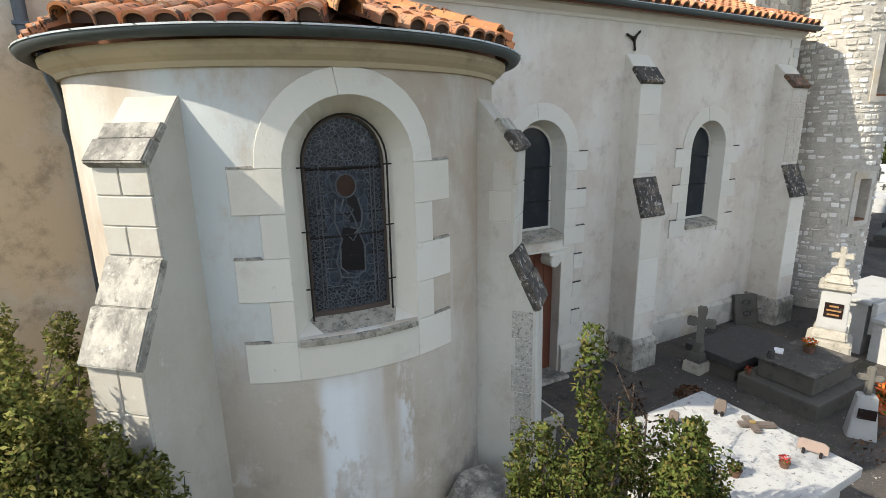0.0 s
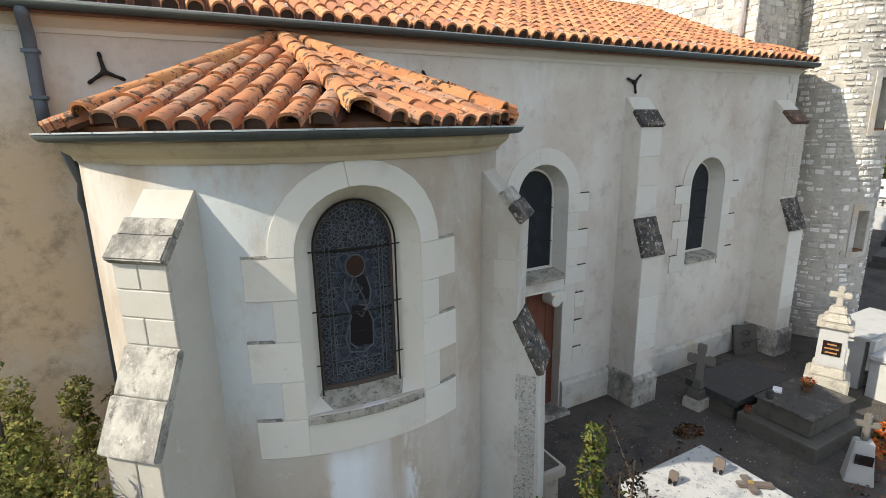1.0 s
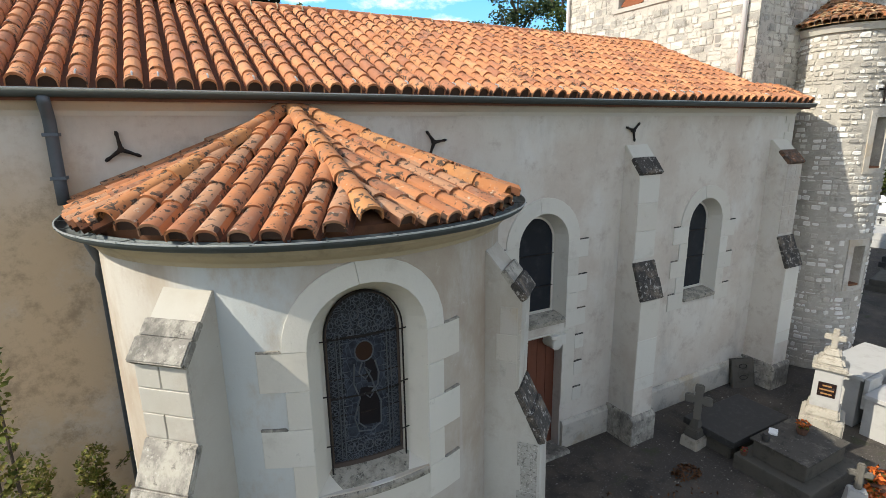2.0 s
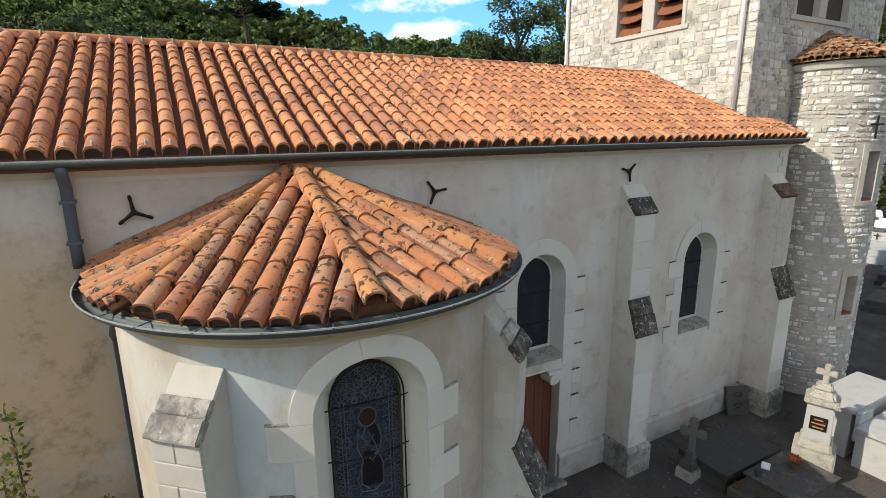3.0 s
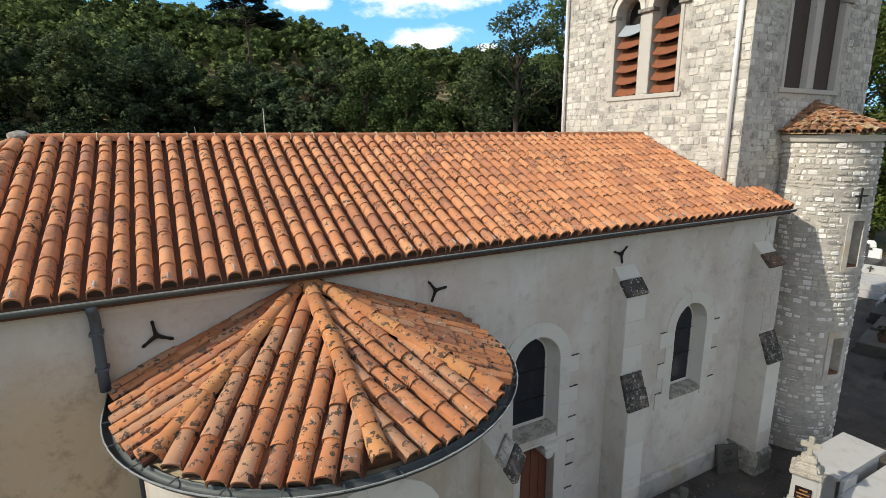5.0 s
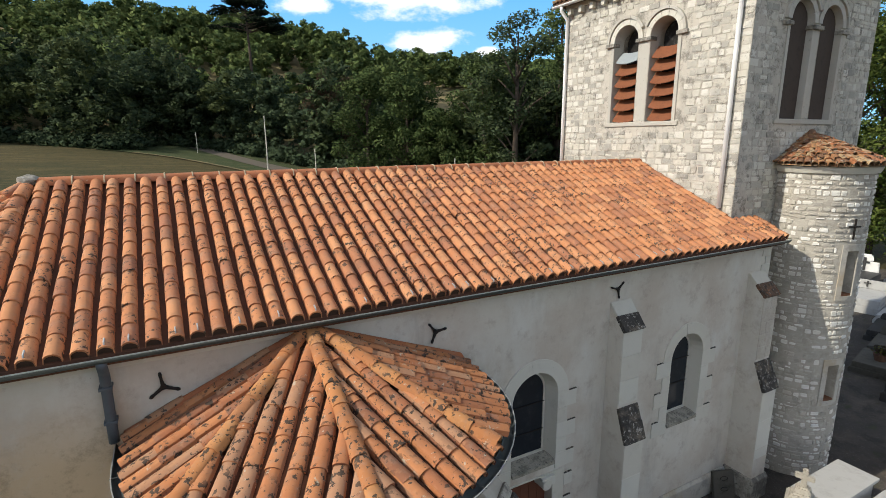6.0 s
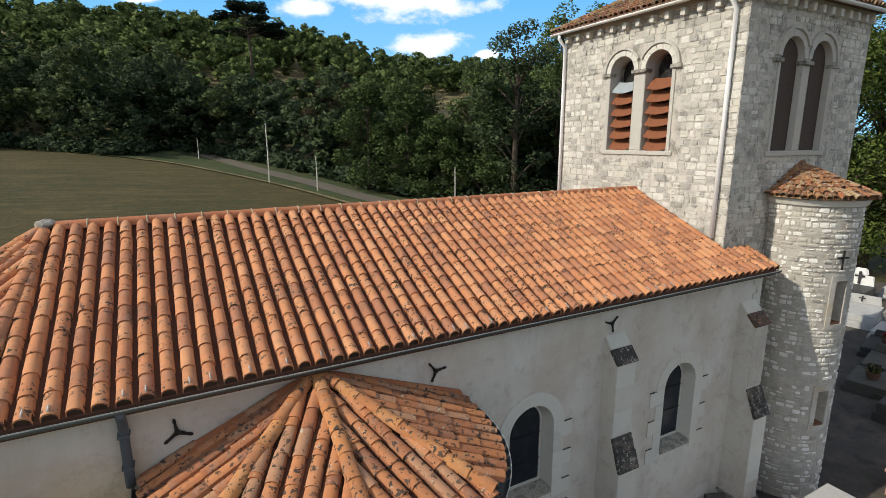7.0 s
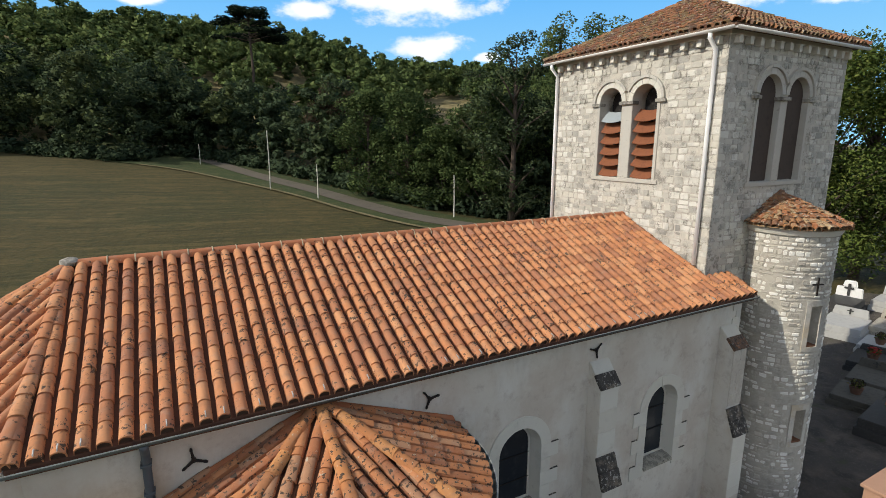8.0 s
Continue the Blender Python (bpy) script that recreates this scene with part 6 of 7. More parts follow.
def shrub(name, x, y, lobes, seed, mat, leaf, label, per, sprigs=0, group=""):
    """A leafy bush of stems and clumps: lobes are (dx, dy, top, radius)."""
    nrng = np.random.default_rng(seed)
    t = thing(name, (x, y, 0), label, "shrub", group)
    cs, rs = [], []
    bm = bmesh.new()
    for dx, dy, top, r in lobes:
        n = max(6, int(top * 9))
        for k in range(n):
            f = (k + 0.5) / n
            w = r * (1.0 if f < 0.55 else max(0.12, 1.0 - (f - 0.55) / 0.5))
            a, q = nrng.uniform(0, 2 * math.pi), nrng.uniform(0.1, 0.85)
            s = nrng.uniform(0.10, 0.17) * (0.6 + r)
            cs.append((x + dx + w * q * math.cos(a), y + dy + w * q * math.sin(a), 0.08 + f * (top - 0.1)))
            rs.append((s, s, s * 1.1))
        tube([(x + dx * 0.6, y + dy * 0.6, -0.1), (x + dx, y + dy, top * 0.5), (x + dx, y + dy, top * 0.95)], [0.035, 0.02, 0.006], 5, bm)
    for k in range(sprigs):
        dx, dy, top, r = lobes[int(nrng.integers(len(lobes)))]
        a = nrng.uniform(0, 2 * math.pi)
        p0 = Vector((x + dx + r * 0.5 * math.cos(a), y + dy + r * 0.5 * math.sin(a), top * nrng.uniform(0.6, 0.95)))
        p1 = p0 + Vector((0.25 * math.cos(a), 0.25 * math.sin(a), nrng.uniform(0.15, 0.45)))
        tube([tuple(p0), tuple(p0.lerp(p1, 0.5)), tuple(p1)], [0.006, 0.005, 0.003], 4, bm)
        for q in range(5):
            c = p0.lerp(p1, 0.2 + 0.2 * q)
            cs.append(tuple(c)), rs.append((0.05, 0.05, 0.05))
    part("stem", bm, M_BARK, t)
    ns = [per if r[0] > 0.06 else 9 for r in rs]
    leaf_object("foliage", leaves(cs, rs, ns, leaf, nrng, flat=0.9), mat, t)
    return t


shrub("shrub", -0.9, -1.8, [(-0.05, 0.55, 3.15, 0.40), (0.30, 1.15, 2.85, 0.35), (0.10, 0.0, 3.0, 0.45), (-0.45, 0.2, 3.35, 0.5), (-0.30, -0.45, 2.95, 0.5), (0.30, -0.55, 2.45, 0.38), (0.52, -1.0, 1.95, 0.34),
                            (0.15, -1.1, 2.2, 0.45), (-0.5, -1.0, 2.7, 0.5), (-0.95, -0.3, 3.2, 0.5), (0.75, -1.35, 1.35, 0.34), (0.35, -1.5, 1.6, 0.4), (-0.25, -1.6, 2.1, 0.5), (0.45, -1.2, 3.0, 0.3), (0.65, -1.22, 2.5, 0.3), (0.85, -1.28, 1.9, 0.24), (0.2, -1.0, 3.15, 0.35), (0.55, -0.85, 2.7, 0.26),
                            (0.65, -1.2, 2.45, 0.32), (0.95, -1.35, 1.95, 0.3), (1.1, -1.45, 1.6, 0.26), (0.2, -0.8, 2.9, 0.4), (0.0, -1.2, 2.7, 0.45), (-0.7, -0.7, 3.0, 0.5), (0.88, -1.25, 2.75, 0.26), (1.06, -1.3, 2.5, 0.22), (1.2, -1.4, 2.2, 0.2), (0.6, -1.1, 3.0, 0.3), (0.35, -1.0, 3.1, 0.34), (-0.1, -0.6, 2.95, 0.45), (-0.35, -0.75, 3.05, 0.45), (0.15, -0.35, 3.0, 0.36)], 3, M_OLIVE, 0.024, "dense olive-green shrub growing against the apse", 190, 90)
shrub("shrub", -1.0, -1.7, [(0.05, 0.0, 4.72, 0.10), (-0.1, 0.1, 4.2, 0.12)], 14, M_OLIVE, 0.036, "tall thin sprigs rising out of the shrub", 13, 3)
shrub("shrub", 2.79, -4.50, [(0, 0, 3.38, 0.12), (0.02, -0.03, 2.80, 0.20), (-0.05, 0.04, 2.4, 0.24), (0.08, -0.06, 2.2, 0.26)], 8, M_SHRUB, 0.020, "slender upright green shrub with a yellowish tip", 130, 6)
shrub("shrub", 3.42, -4.50, [(-0.27, 0.2, 2.38, 0.20), (-0.1, 0.08, 2.48, 0.24), (0.1, -0.06, 2.48, 0.24), (0.28, -0.2, 2.42, 0.24), (0.12, -0.28, 2.42, 0.24), (0.0, -0.2, 2.36, 0.28), (0.34, -0.32, 2.3, 0.2), (-0.3, -0.42, 2.55, 0.14), (-0.36, -0.57, 2.96, 0.06)], 9, M_SHRUB, 0.020, "rounded green box shrub beside the white tomb", 190, 8)
shrub("shrub", 2.83, -4.03, [(0, 0, 2.42, 0.12), (0.06, 0.36, 2.10, 0.12), (-0.12, 0.16, 2.05, 0.2), (0.1, -0.08, 2.1, 0.2), (0.0, 0.1, 1.9, 0.25)], 10, M_SHRUB, 0.020, "low green shrub with upright shoots", 150, 6)

# ---------------------------------------------------------------- graves near the church
_m = Mat("whitewashed_cement", (0.40, 0.395, 0.375), 0.9)
_m.over((0.27, 0.285, 0.30), _m.ramp(_m.noise(2.6, 8, rough=0.72), 0.48, 0.70), 0.8)
_m.over((0.36, 0.33, 0.27), _m.ramp(_m.noise(6, 7, rough=0.7, shift=4), 0.56, 0.72), 0.6)
_m.over((0.08, 0.078, 0.07), _m.ramp(_m.noise(15, 7, rough=0.72, shift=9), 0.58, 0.64), 0.8)
_m.over((0.20, 0.205, 0.205), _m.ramp(_m.noise(1.7, 9, rough=0.78, shift=14), 0.49, 0.60), 0.75)
M_TOMB = _m.bump(_m.noise(40, 5), 0.4, 0.008).done()
M_TOMB_SIDE = plain("clean_white_cement", (0.41, 0.405, 0.385), 0.85, 0.0, (0.28, 0.27, 0.245), 0.6, 2.6, 0.4)
M_GRANITE = plain("dark_granite", (0.048, 0.046, 0.044), 0.55, 0.0, (0.10, 0.096, 0.088), 0.6, 12)
_m = Mat("lichened_slab", (0.075, 0.068, 0.058), 0.92)
_m.over((0.17, 0.155, 0.125), _m.ramp(_m.noise(4, 8, rough=0.75), 0.5, 0.68), 0.7)
_m.over((0.03, 0.029, 0.026), _m.ramp(_m.noise(7, 7, rough=0.7, shift=4), 0.52, 0.66), 0.7)
_m.over((0.34, 0.33, 0.29), _m.ramp(_m.noise(30, 5, rough=0.7, shift=6), 0.62, 0.68), 0.6)
M_SLATE = _m.bump(_m.noise(26, 6), 0.5, 0.01).done()
M_OLD = plain("weathered_grave_stone", (0.10, 0.092, 0.076), 0.95, 0.0, (0.05, 0.047, 0.038), 0.85, 5, 0.6)
M_OLD_PALE = plain("cream_grave_stone", (0.40, 0.37, 0.31), 0.9, 0.0, (0.16, 0.145, 0.11), 0.75, 6, 0.6)
M_CROSS = plain("lichened_dark_stone", (0.145, 0.135, 0.115), 0.95, 0.0, (0.16, 0.15, 0.12), 0.6, 14, 0.6)
M_PLAQUE = plain("black_plaque", (0.02, 0.012, 0.011), 0.25)
M_GOLD = plain("gilt_letters", (0.42, 0.22, 0.08), 0.5, 0.3)
M_PINK = plain("pink_marble", (0.27, 0.205, 0.17), 0.5, 0.0, (0.20, 0.15, 0.125), 0.5)
M_TAUPE = plain("taupe_marble", (0.12, 0.095, 0.078), 0.5)
M_ORANGE = plain("orange_petals", (0.62, 0.14, 0.02), 0.7)
M_REDPET = plain("red_petals", (0.45, 0.035, 0.03), 0.7)
M_PAPER = plain("white_paper", (0.78, 0.78, 0.76), 0.8)
M_POT = plain("dull_clay_pot", (0.14, 0.075, 0.05), 0.9, 0.0, (0.07, 0.05, 0.04), 0.6, 20)
M_BRONZE = plain("dull_gilt", (0.36, 0.26, 0.10), 0.5, 0.4)
M_SAND = plain("pink_sandstone", (0.42, 0.25, 0.17), 0.85, 0.0, (0.30, 0.18, 0.12), 0.5, 4)
M_LEAFDRY = plain("dry_leaves", (0.16, 0.075, 0.035), 0.9, 0.0, (0.09, 0.05, 0.03), 0.6, 20)


def turned_box(cx, cy, sx, sy, z0, z1, turn=0.0, bevel=0.012, taper=1.0):
    bm = box(-sx / 2, sx / 2, -sy / 2, sy / 2, z0, z1, 0)
    for v in bm.verts:
        if v.co.z > (z0 + z1) / 2:
            v.co.x *= taper
            v.co.y *= taper
    if bevel:
        bmesh.ops.bevel(bm, geom=bm.edges[:], offset=bevel, segments=2, affect="EDGES")
    bm.transform(pose(cx, cy, 0, 0, 0, turn))
    return bm


# large white tomb
tomb = thing("tomb", (5.35, -4.1, 0), "large white cement tomb with stained top slab", "tomb")
part("body", box(4.58, 5.80, -4.85, -3.40, -0.1, 1.34, 0.01), M_TOMB_SIDE, tomb)
part("top_slab", box(4.46, 5.90, -4.95, -3.30, 1.35, 1.46, 0.02), M_TOMB, tomb, "white slab with grey weather stains")


def standing_plaque(x, y, z, w, h, turn, mat, label):
    t = thing("memorial_plaque", (x, y, z), label, "plaque")
    bm = bmesh.new()
    vs = [(-w / 2, 0), (w / 2, 0), (w / 2, h * 0.8), (w * 0.35, h), (-w * 0.35, h), (-w / 2, h * 0.8)]
    b = slab(vs, 0, 0.03, bevel=0.004)
    b.transform(pose(x, y, z + 0.03, -14, 0, turn))
    part("slab", b, mat, t)
    for o in (-w * 0.28, w * 0.28):
        part("foot", turned_box(x + o * math.cos(radians(turn)), y + o * math.sin(radians(turn)), 0.025, 0.06, z, z + 0.05, turn, 0.004), M_IRON, t)
    return t


standing_plaque(5.57, -3.73, 1.46, 0.12, 0.15, -72, M_TAUPE, "small taupe memorial plaque on the white tomb")
standing_plaque(4.97, -3.60, 1.46, 0.10, 0.12, -72, M_TAUPE, "small memorial plaque at the tomb's edge")
standing_plaque(5.69, -4.61, 1.46, 0.25, 0.11, -68, M_PINK, "pink marble memorial plaque on the white tomb")
cp = thing("cross_plaque", (5.69, -4.06, 1.46), "flat taupe cross plaque lying on the tomb", "plaque")
part("upright", turned_box(5.71, -4.07, 0.38, 0.10, 1.465, 1.50, -34), M_TAUPE, cp)
part("crossbar", turned_box(5.66, -4.04, 0.09, 0.30, 1.47, 1.506, -34), M_TAUPE, cp)
part("emblem", turned_box(5.67, -4.045, 0.06, 0.05, 1.50, 1.525, -34, 0.008), M_BRONZE, cp, "dull gilt emblem")


def flower_pot(x, y, z, r, seed, petal, label, n=60, green=30):
    nr = np.random.default_rng(seed)
    t = thing("flower_pot", (x, y, z), label, "flower pot")
    part("pot", tube([(x, y, z), (x, y, z + r * 0.9), (x, y, z + r * 1.0)], [r * 0.6, r * 0.85, r * 0.92], 12), M_POT, t)
    leaf_object("foliage", leaves([(x, y, z + r * 1.4)], [(r, r, r * 0.6)], [green], r * 0.28, nr), M_SHRUB, t)
    leaf_object("blossom", leaves([(x, y, z + r * 1.7)], [(r * 0.95, r * 0.95, r * 0.6)], [n], r * 0.25, nr), petal, t)
    return t


flower_pot(5.27, -4.58, 1.46, 0.055, 1, M_REDPET, "small pot of red flowers on the tomb")
flower_pot(4.76, -4.42, 1.46, 0.07, 2, M_RED, "pot with a leafy plant and faded blossom", 30, 110)

# old stone cross on a stepped base
cg = thing("grave_cross", (8.85, -1.3, 0), "old dark stone cross on a stepped base", "grave")
part("base", turned_box(8.93, -1.22, 0.46, 0.36, -0.05, 0.22, 6, 0.02, 0.92), M_OLD_PALE, cg)
part("step", turned_box(8.93, -1.22, 0.36, 0.28, 0.221, 0.40, 6, 0.02, 0.85), M_OLD, cg)
part("shaft_foot", turned_box(8.93, -1.22, 0.24, 0.18, 0.401, 0.58, 6, 0.02, 0.6), M_OLD, cg)
bm = turned_box(8.93, -1.22, 0.13, 0.09, 0.57, 1.26, -62, 0.012)
merge(bm, turned_box(8.93, -1.22, 0.34, 0.085, 0.92, 1.05, -62, 0.012))
for dx, dz in ((-0.16, 0.985), (0.16, 0.985), (0, 1.21)):
    merge(bm, turned_box(8.93 + dx * math.cos(radians(-62)), -1.22 + dx * math.sin(radians(-62)), 0.16, 0.088, dz - 0.09, dz + 0.09, -62, 0.02))
part("cross", bm, M_CROSS, cg, "lichen-darkened cross with flared ends")

fs_ = thing("slab_grave", (9.85, -1.25, 0), "low flat dark granite slab grave", "grave")
part("kerb", box(9.08, 10.70, -1.86, -0.98, -0.05, 0.30, 0.02), M_OLD, fs_)
part("slab", box(8.99, 10.78, -1.94, -0.90, 0.301, 0.44, 0.015), M_GRANITE, fs_)
hs = thing("headstone", (11.95, -0.34, 0), "dark stone slab leaning against the buttress", "headstone")
b = box(-0.28, 0.28, -0.05, 0.05, 0.0, 0.70, 0.015)
b.transform(pose(11.95, -0.34, 0.0, -14, 0, -22))
part("slab", b, M_OLD, hs)
for dz in (0.25, 0.52):
    b = bmesh.new()
    tube([(0.10 * math.cos(a * math.pi / 6), -0.055, dz + 0.05 * math.sin(a * math.pi / 6)) for a in range(13)], 0.008, 5, b, False)
    b.transform(pose(11.95, -0.34, 0.0, -14, 0, -22))
    part("ring", b, M_IRON, hs)

tg = thing("stepped_grave", (9.75, -2.65, 0), "two-tier dark stone grave with mementoes", "grave")
part("lower_tier", box(8.92, 10.55, -3.28, -2.0, -0.05, 0.30, 0.03), M_OLD, tg)
part("upper_tier", box(9.12, 10.40, -3.08, -2.20, 0.301, 0.62, 0.03), M_OLD, tg)
part("top_slab", box(9.08, 10.45, -3.12, -2.16, 0.621, 0.66, 0.012), M_SLATE, tg, "brown-grey lichened slab")
ob = tagged(part("open_book", turned_box(9.58, -2.28, 0.20, 0.14, 0.662, 0.70, 25, 0.006), M_PAPER, None, "white open-book memorial on the dark grave"), category="memorial")
flower_pot(10.0, -2.55, 0.66, 0.12, 5, M_ORANGE, "faded orange flower arrangement on the grave", 90, 20)
flower_pot(9.02, -2.12, 0.30, 0.07, 6, M_REDPET, "small red flower pot on the grave step", 40, 20)
vz = tube([(9.22, -2.35, 0.62), (9.22, -2.35, 0.72), (9.22, -2.35, 0.80)], [0.05, 0.065, 0.05], 10)
tagged(part("vase", vz, M_GRANITE, None, "small black grave vase"), category="vase")

mon = thing("monument", (11.18, -2.33, 0), "cream stone grave monument topped by a cross", "monument")
TT = 22
part("step", turned_box(11.18, -2.33, 0.70, 0.70, -0.05, 0.62, TT, 0.03), M_OLD_PALE, mon)
part("base", turned_box(11.18, -2.33, 0.56, 0.56, 0.621, 0.82, TT, 0.03, 0.9), M_OLD_PALE, mon)
shaft = part("shaft", turned_box(11.18, -2.33, 0.46, 0.46, 0.821, 1.58, TT, 0.012, 0.94), M_TOMB_SIDE, mon)
part("cornice", turned_box(11.18, -2.33, 0.56, 0.56, 1.581, 1.68, TT, 0.025), M_OLD_PALE, mon)
part("crown", turned_box(11.18, -2.33, 0.46, 0.46, 1.681, 1.84, TT, 0.04, 0.75), M_OLD_PALE, mon)
part("crown", turned_box(11.18, -2.33, 0.30, 0.30, 1.841, 1.98, TT, 0.03, 0.75), M_OLD_PALE, mon)
bm = turned_box(11.18, -2.33, 0.11, 0.10, 1.97, 2.36, TT, 0.015)
merge(bm, turned_box(11.18, -2.33, 0.11, 0.34, 2.14, 2.24, TT, 0.015))
part("cross", bm, M_OLD_PALE, mon, "weathered cream stone cross")
face = pose(11.18, -2.33, 0, 0, 0, TT)
b = box(-0.240, -0.215, -0.14, 0.14, 1.06, 1.34, 0.003)
b.transform(face)
plq = part("plaque", b, M_PLAQUE, mon, "dark plaque with three gilt lines")
for z, w in ((1.28, 0.07), (1.20, 0.11), (1.12, 0.09)):
    b = box(-0.245, -0.241, -w, w, z - 0.014, z + 0.014)
    b.transform(face)
    part("gilt_bar", b, M_GOLD, plq)

wt = thing("tomb", (13.2, -2.4, 0), "clean white double tomb with flat slabs", "tomb")
part("body", box(12.25, 14.2, -2.45, -1.72, -0.05, 1.08, 0.01), M_TOMB_SIDE, wt)
part("top_slab", box(12.18, 14.28, -2.52, -1.66, 1.081, 1.16, 0.015), M_TOMB_SIDE, wt)
part("head_slab", box(12.2, 12.75, -2.62, -2.53, 0.5, 1.14, 0.012), M_TOMB_SIDE, wt)
part("lower_body", box(12.1, 14.3, -3.65, -2.63, -0.05, 0.82, 0.01), M_TOMB_SIDE, wt)
part("lower_slab", box(12.02, 14.36, -3.74, -2.62, 0.821, 0.91, 0.015), M_TOMB_SIDE, wt)

st = thing("stele", (9.12, -3.77, 0), "white tapered stele with a dark cross and plaque", "gravestone")
part("body", turned_box(9.12, -3.77, 0.38, 0.26, -0.05, 0.70, -55, 0.015, 0.62), M_TOMB_SIDE, st)
b = box(-0.11, 0.11, -0.125, -0.10, 0.38, 0.54, 0.003)
b.transform(pose(9.12, -3.77, 0, 5, 0, -55) )
part("plaque", b, M_PLAQUE, st, "blank black plaque")
bm = turned_box(9.12, -3.77, 0.10, 0.09, 0.70, 1.14, -55, 0.02)
merge(bm, turned_box(9.12, -3.77, 0.32, 0.085, 0.92, 1.01, -55, 0.02))
part("cross", bm, M_CROSS, st)
flower_pot(9.75, -3.75, 0.0, 0.2, 15, M_ORANGE, "large pot of bright orange flowers", 120, 30)
flower_pot(10.4, -3.6, 0.0, 0.2, 16, M_ORANGE, "large pot of bright orange flowers", 120, 30)

sg = thing("tomb", (17.8, -2.4, 0), "low pink sandstone tomb", "tomb")
part("body", box(17.0, 18.6, -3.0, -1.95, -0.05, 0.72, 0.02), M_SAND, sg)
part("top_slab", box(16.92, 18.68, -3.08, -1.88, 0.721, 0.82, 0.02), M_SAND, sg)

# fallen masonry at the foot of the apse
rb = thing("stone_block", (2.85, -2.85, 0), "weathered broken stone block at the apse foot", "stone block")
bm = bmesh.new()
bmesh.ops.create_icosphere(bm, subdivisions=3, radius=1.0)
for v in bm.verts:
    p = v.co.copy()
    q = Vector((max(-0.72, min(0.72, p.x)), max(-0.7, min(0.7, p.y)), max(-0.75, min(0.62, p.z))))
    q *= 1 + 0.10 * noise.noise(p * 2.3) + 0.04 * noise.noise(p * 7)
    v.co = Vector((q.x * 0.42, q.y * 0.36, q.z * 0.95 + 0.45))
bm.transform(pose(2.88, -2.95, 0, 0, 6, 30))
part("block", bm, M_CAP, rb)
gs = thing("gravestone", (4.2, -1.95, 0), "grey stone box with dark earth beside the apse buttress", "gravestone")
part("body", box(3.98, 4.44, -2.38, -1.52, -0.05, 0.96, 0.02), M_OLD_PALE, gs)
part("rim", box(3.93, 4.50, -2.44, -1.46, 0.961, 1.10, 0.02), M_OLD_PALE, gs)
part("earth", box(3.99, 4.44, -2.38, -1.52, 1.09, 1.12, 0.01), M_OLD, gs, "dark earth and dead leaves")

# heaps of dry leaves and small stones
nr = np.random.default_rng(44)
tagged(leaf_object("dry_leaves", leaves([(8.0, -1.75, 0.06), (10.6, -3.9, 0.05), (7.2, -2.3, 0.04), (9.2, -4.2, 0.05)], [(0.3, 0.22, 0.08), (0.9, 0.5, 0.06), (0.9, 0.5, 0.03), (0.8, 0.5, 0.05)], [260, 240, 90, 160], 0.035, nr), M_LEAFDRY, None, "scattered brown dry leaves on the gravel"), category="leaves", kind="stuff")
pv, pf = [], []
for k in range(320):
    x, y = nr.uniform(4.2, 12.0), nr.uniform(-4.6, -0.2)
    s = nr.uniform(0.008, 0.022)
    o = len(pv)
    pv += [(x - s, y, 0.02), (x + s, y - s * 0.4, 0.02), (x, y + s, 0.02), (x, y, 0.02 + s)]
    pf += [(o, o + 1, o + 3), (o + 1, o + 2, o + 3), (o + 2, o, o + 3)]
tagged(raw("pebbles", pv, pf, M_CAP, None, "pale pebbles strewn over the gravel"), category="pebbles", kind="stuff")
shrub("dead_plant", 3.74, -4.07, [(0, 0, 2.62, 0.06), (0.09, -0.08, 2.36, 0.07), (-0.07, 0.08, 2.45, 0.05)], 21, M_DEAD, 0.022, "withered dark brown plant beside the white tomb", 9, 7)

# ---------------------------------------------------------------- graves further off
def far_grave(x, y, w, l, h, mat, head, label, turn=0.0, flowers=None, seed=0):
    t = thing("grave", (x, y, 0), label, "grave", "graves in the churchyard")
    part("kerb", turned_box(x, y, l + 0.15, w + 0.15, -0.05, h * 0.5, turn, 0.02), mat, t)
    part("slab", turned_box(x, y, l, w, h * 0.5 + 0.001, h, turn, 0.02), mat, t)
    if head:
        hx, hy = x + (l / 2 - 0.05) * math.cos(radians(turn)), y + (l / 2 - 0.05) * math.sin(radians(turn))
        part("headstone", turned_box(hx, hy, 0.16, w * 0.9, h, h + head, turn, 0.03, 0.9), mat, t)
        bm = turned_box(hx - 0.11, hy, 0.04, 0.08, h + head * 0.25, h + head * 0.9, turn, 0.008)
        merge(bm, turned_box(hx - 0.11, hy, 0.04, 0.30, h + head * 0.6, h + head * 0.7, turn, 0.008))
        part("cross", bm, M_GRANITE, t)
    if flowers:
        flower_pot(x - 0.2, y, h, 0.28, seed, flowers, "pot of flowers on a grave", 90, 50)
    return t


far_grave(36.5, 7.2, 1.6, 2.2, 0.9, M_GRANITE, 0.0, "dark granite grave with a white cross stone", 8)
wc = thing("headstone", (37.6, 7.4, 0), "white shaped headstone with a dark cross", "headstone")
part("stone", turned_box(37.6, 7.4, 0.2, 1.5, 0, 1.5, 8, 0.04, 0.9), M_WHITE, wc)
part("stone_top", turned_box(37.6, 7.4, 0.2, 0.8, 1.501, 1.95, 8, 0.06, 0.75), M_WHITE, wc)
part("cross", turned_box(37.46, 7.4, 0.05, 0.14, 0.95, 1.75, 8, 0.01), M_GRANITE, wc)
part("crossbar", turned_box(37.45, 7.4, 0.05, 0.5, 1.40, 1.52, 8, 0.01), M_GRANITE, wc)
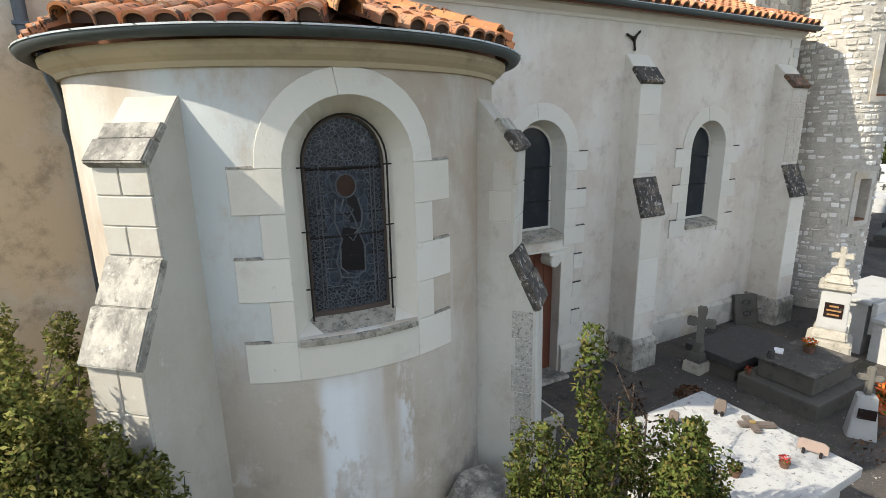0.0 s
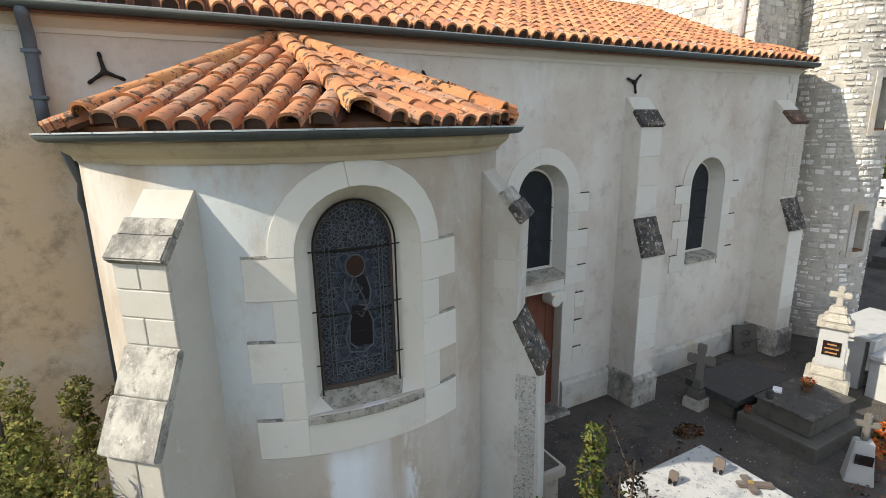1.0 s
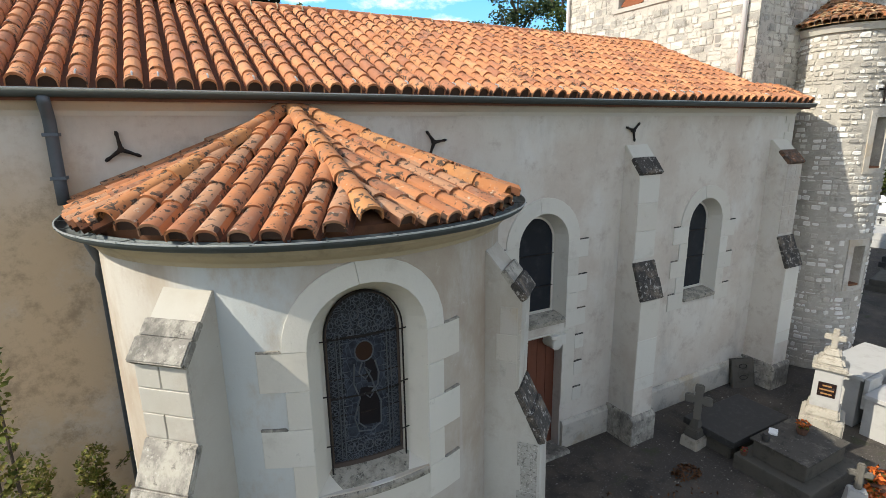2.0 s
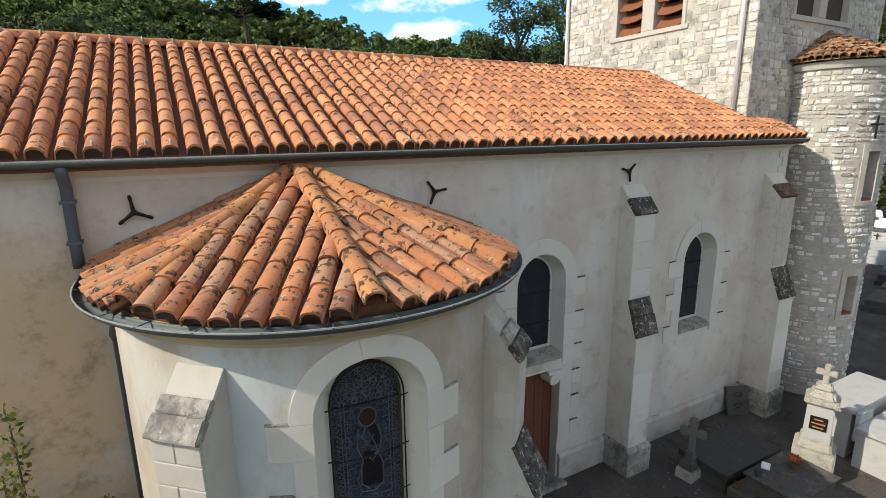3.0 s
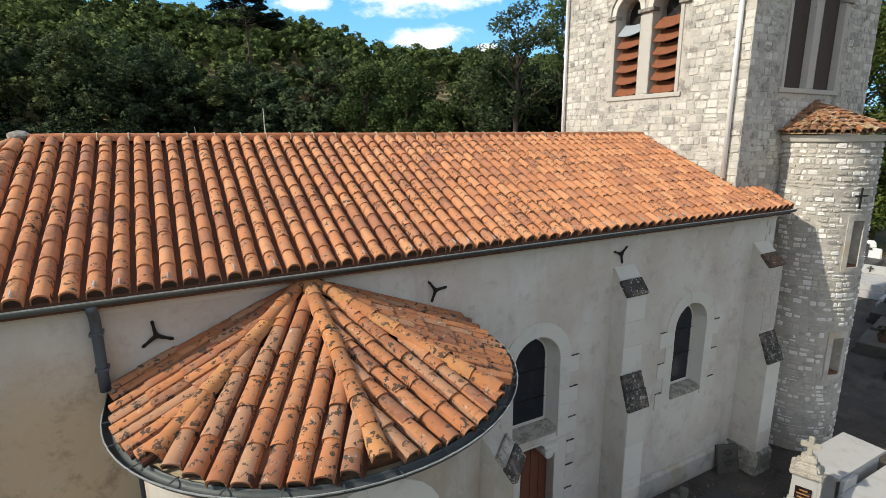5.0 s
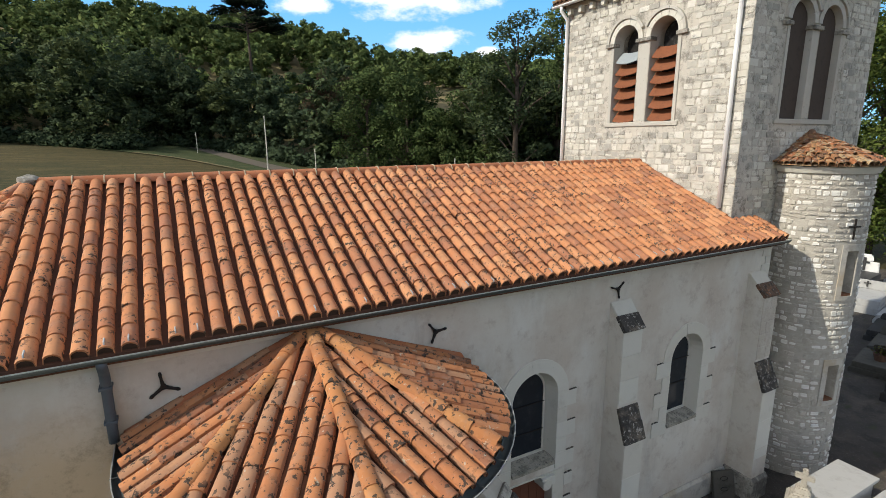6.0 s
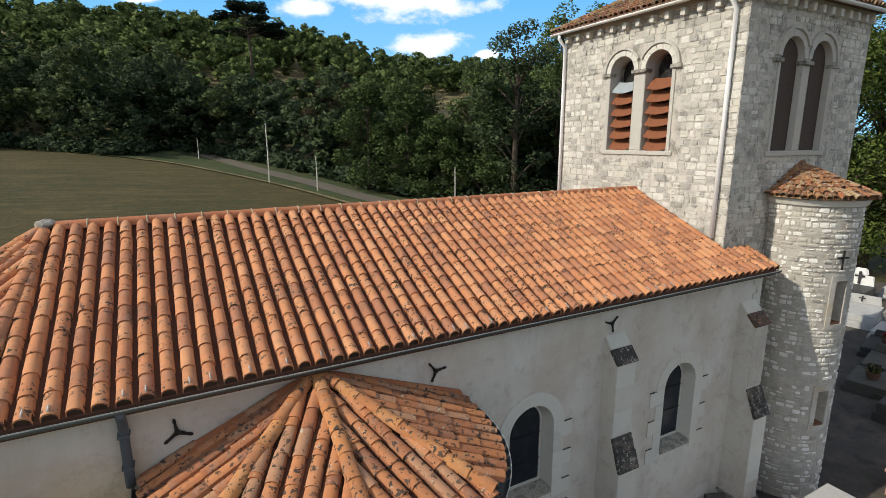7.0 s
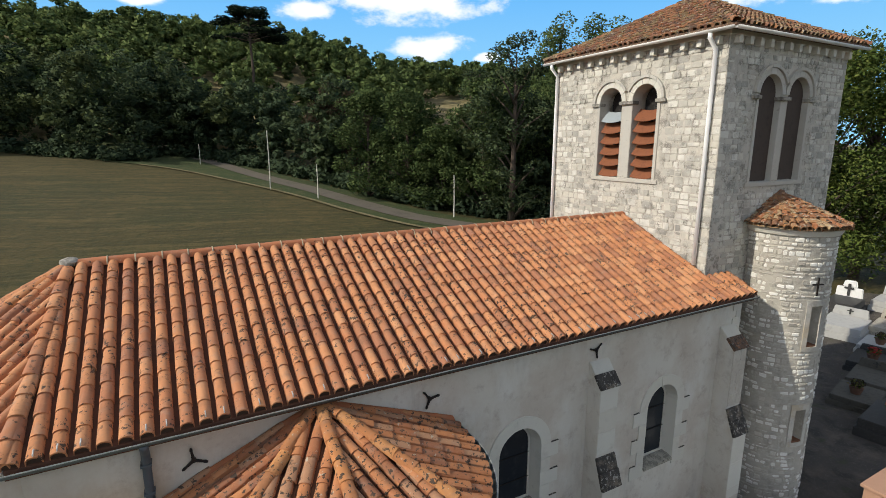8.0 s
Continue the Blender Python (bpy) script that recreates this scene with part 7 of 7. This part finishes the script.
far_grave(32.6, 5.4, 1.9, 2.6, 0.75, M_TOMB_SIDE, 0.5, "pale grey-white grave with a headstone", 12)
far_grave(34.6, 4.0, 1.6, 2.2, 0.6, M_OLD_PALE, 0.6, "cream grave with bright flowers", 10, M_ORANGE, 31)
far_grave(31.4, 3.2, 1.6, 2.2, 0.45, M_TOMB_SIDE, 0.0, "low white kerbed grave", 10, M_RED, 32)
far_grave(28.6, 2.4, 1.7, 2.3, 0.5, M_GRANITE, 0.3, "dark granite grave with plaques", 12, M_REDPET, 33)
far_grave(26.4, 1.6, 1.5, 2.1, 0.5, M_OLD, 0.4, "old grey stone grave", 12)
far_grave(24.2, 1.2, 1.5, 2.0, 0.45, M_OLD, 0.0, "old dark stone grave with rusted ornaments", 12, M_RED, 34)
far_grave(22.6, -0.6, 1.6, 2.3, 0.7, M_GRANITE, 0.0, "plain grey stone grave slab", 8, M_ORANGE, 35)
far_grave(36.0, 1.6, 1.7, 2.3, 0.8, M_OLD_PALE, 0.7, "cream grave with a headstone", 8)
far_grave(40.0, 6.0, 1.7, 2.3, 0.7, M_TOMB_SIDE, 0.7, "white grave by the trees", 8)

# ---------------------------------------------------------------- stones and tiles piece by piece
for m in near:
    piece("tile", nave_tile, m, nave_roof)
rng = random.Random(41)
east = coursed(TY, TY1, 6.4, TZ - 0.03, rng, (0.14, 0.22), (0.16, 0.37), skip=near_opening(E_OPEN, OW, OZ - 0.1, OS, 0.26))
one = [p for p in east if 1.2 < p[0] < 5.2 and p[2] > 7.6][:290]
chosen = set(one)
t_wall = next(o for o in tower.children if o.name.startswith("wall"))
for p in one:
    vs, fs = stone_mesh("stone", [p], on_east, tower, M_RUBBLE, "", rng)
    raw("stone", vs, fs, M_RUBBLE, t_wall)
vs, fs = stone_mesh("stones", [p for p in east if p not in chosen], on_east, tower, M_RUBBLE, "", rng)
tagged(raw("stonework", vs, fs, M_RUBBLE, t_wall, "grey and cream rubble stones"), kind="stuff")
south = coursed(TX, TX1, 5.8, TZ - 0.03, rng, (0.14, 0.22), (0.16, 0.37), skip=near_opening(S_OPEN, SW, OZ - 0.1, OS + 0.05, 0.26))
vs, fs = stone_mesh("stones", south, on_south, tower, M_RUBBLE, "", rng)
tagged(raw("stonework", vs, fs, M_RUBBLE, tower, "shaded grey rubble stones"), kind="stuff")


def plain_course(s0, s1, z0, z1, rng, keep):
    """Blocky stones scattered through mortar."""
    out = []
    z = z0
    while z < z1 - 0.08:
        h = rng.uniform(0.085, 0.165)
        s = s0 + rng.uniform(0, 0.1)
        while s < s1 - 0.1:
            w = rng.uniform(0.08, 0.24)
            if rng.random() < keep and not skip_niche(s, s + w, z, z + h):
                a, b = rng.uniform(0.006, 0.03), rng.uniform(0.006, 0.03)
                out.append((s + 0.010, s + w - 0.010, z + a, min(z + h - b, z1 - 0.01), rng.uniform(-0.012, 0.008)))
            s += w
        z += h
    return out


def skip_niche(a, b, z, zz):
    return any(b > c - 0.31 and a < c + 0.31 and zz > lo - 0.13 and z < hi + 0.17 for c, lo, hi in NICHES)


tur = plain_course(-2.2, 2.6, 0.0, 4.3, rng, 0.72) + plain_course(-2.2, 2.6, 4.3, 8.12, rng, 0.86)
u_wall = next(o for o in turret.children if o.name.startswith("wall"))
one = [p for p in tur if p[2] > 4.2 and -1.3 < p[0] < 0.9][:280]
chosen = set(one)
for p in one:
    vs, fs = stone_mesh("stone", [p], on_turret, turret, M_RUBBLE_T, "", rng)
    raw("stone", vs, fs, M_RUBBLE_T, u_wall)
vs, fs = stone_mesh("stones", [p for p in tur if p not in chosen], on_turret, turret, M_RUBBLE_T, "", rng)
tagged(raw("stonework", vs, fs, M_RUBBLE_T, turret, "irregular pale rubble stones in mortar"), kind="stuff")
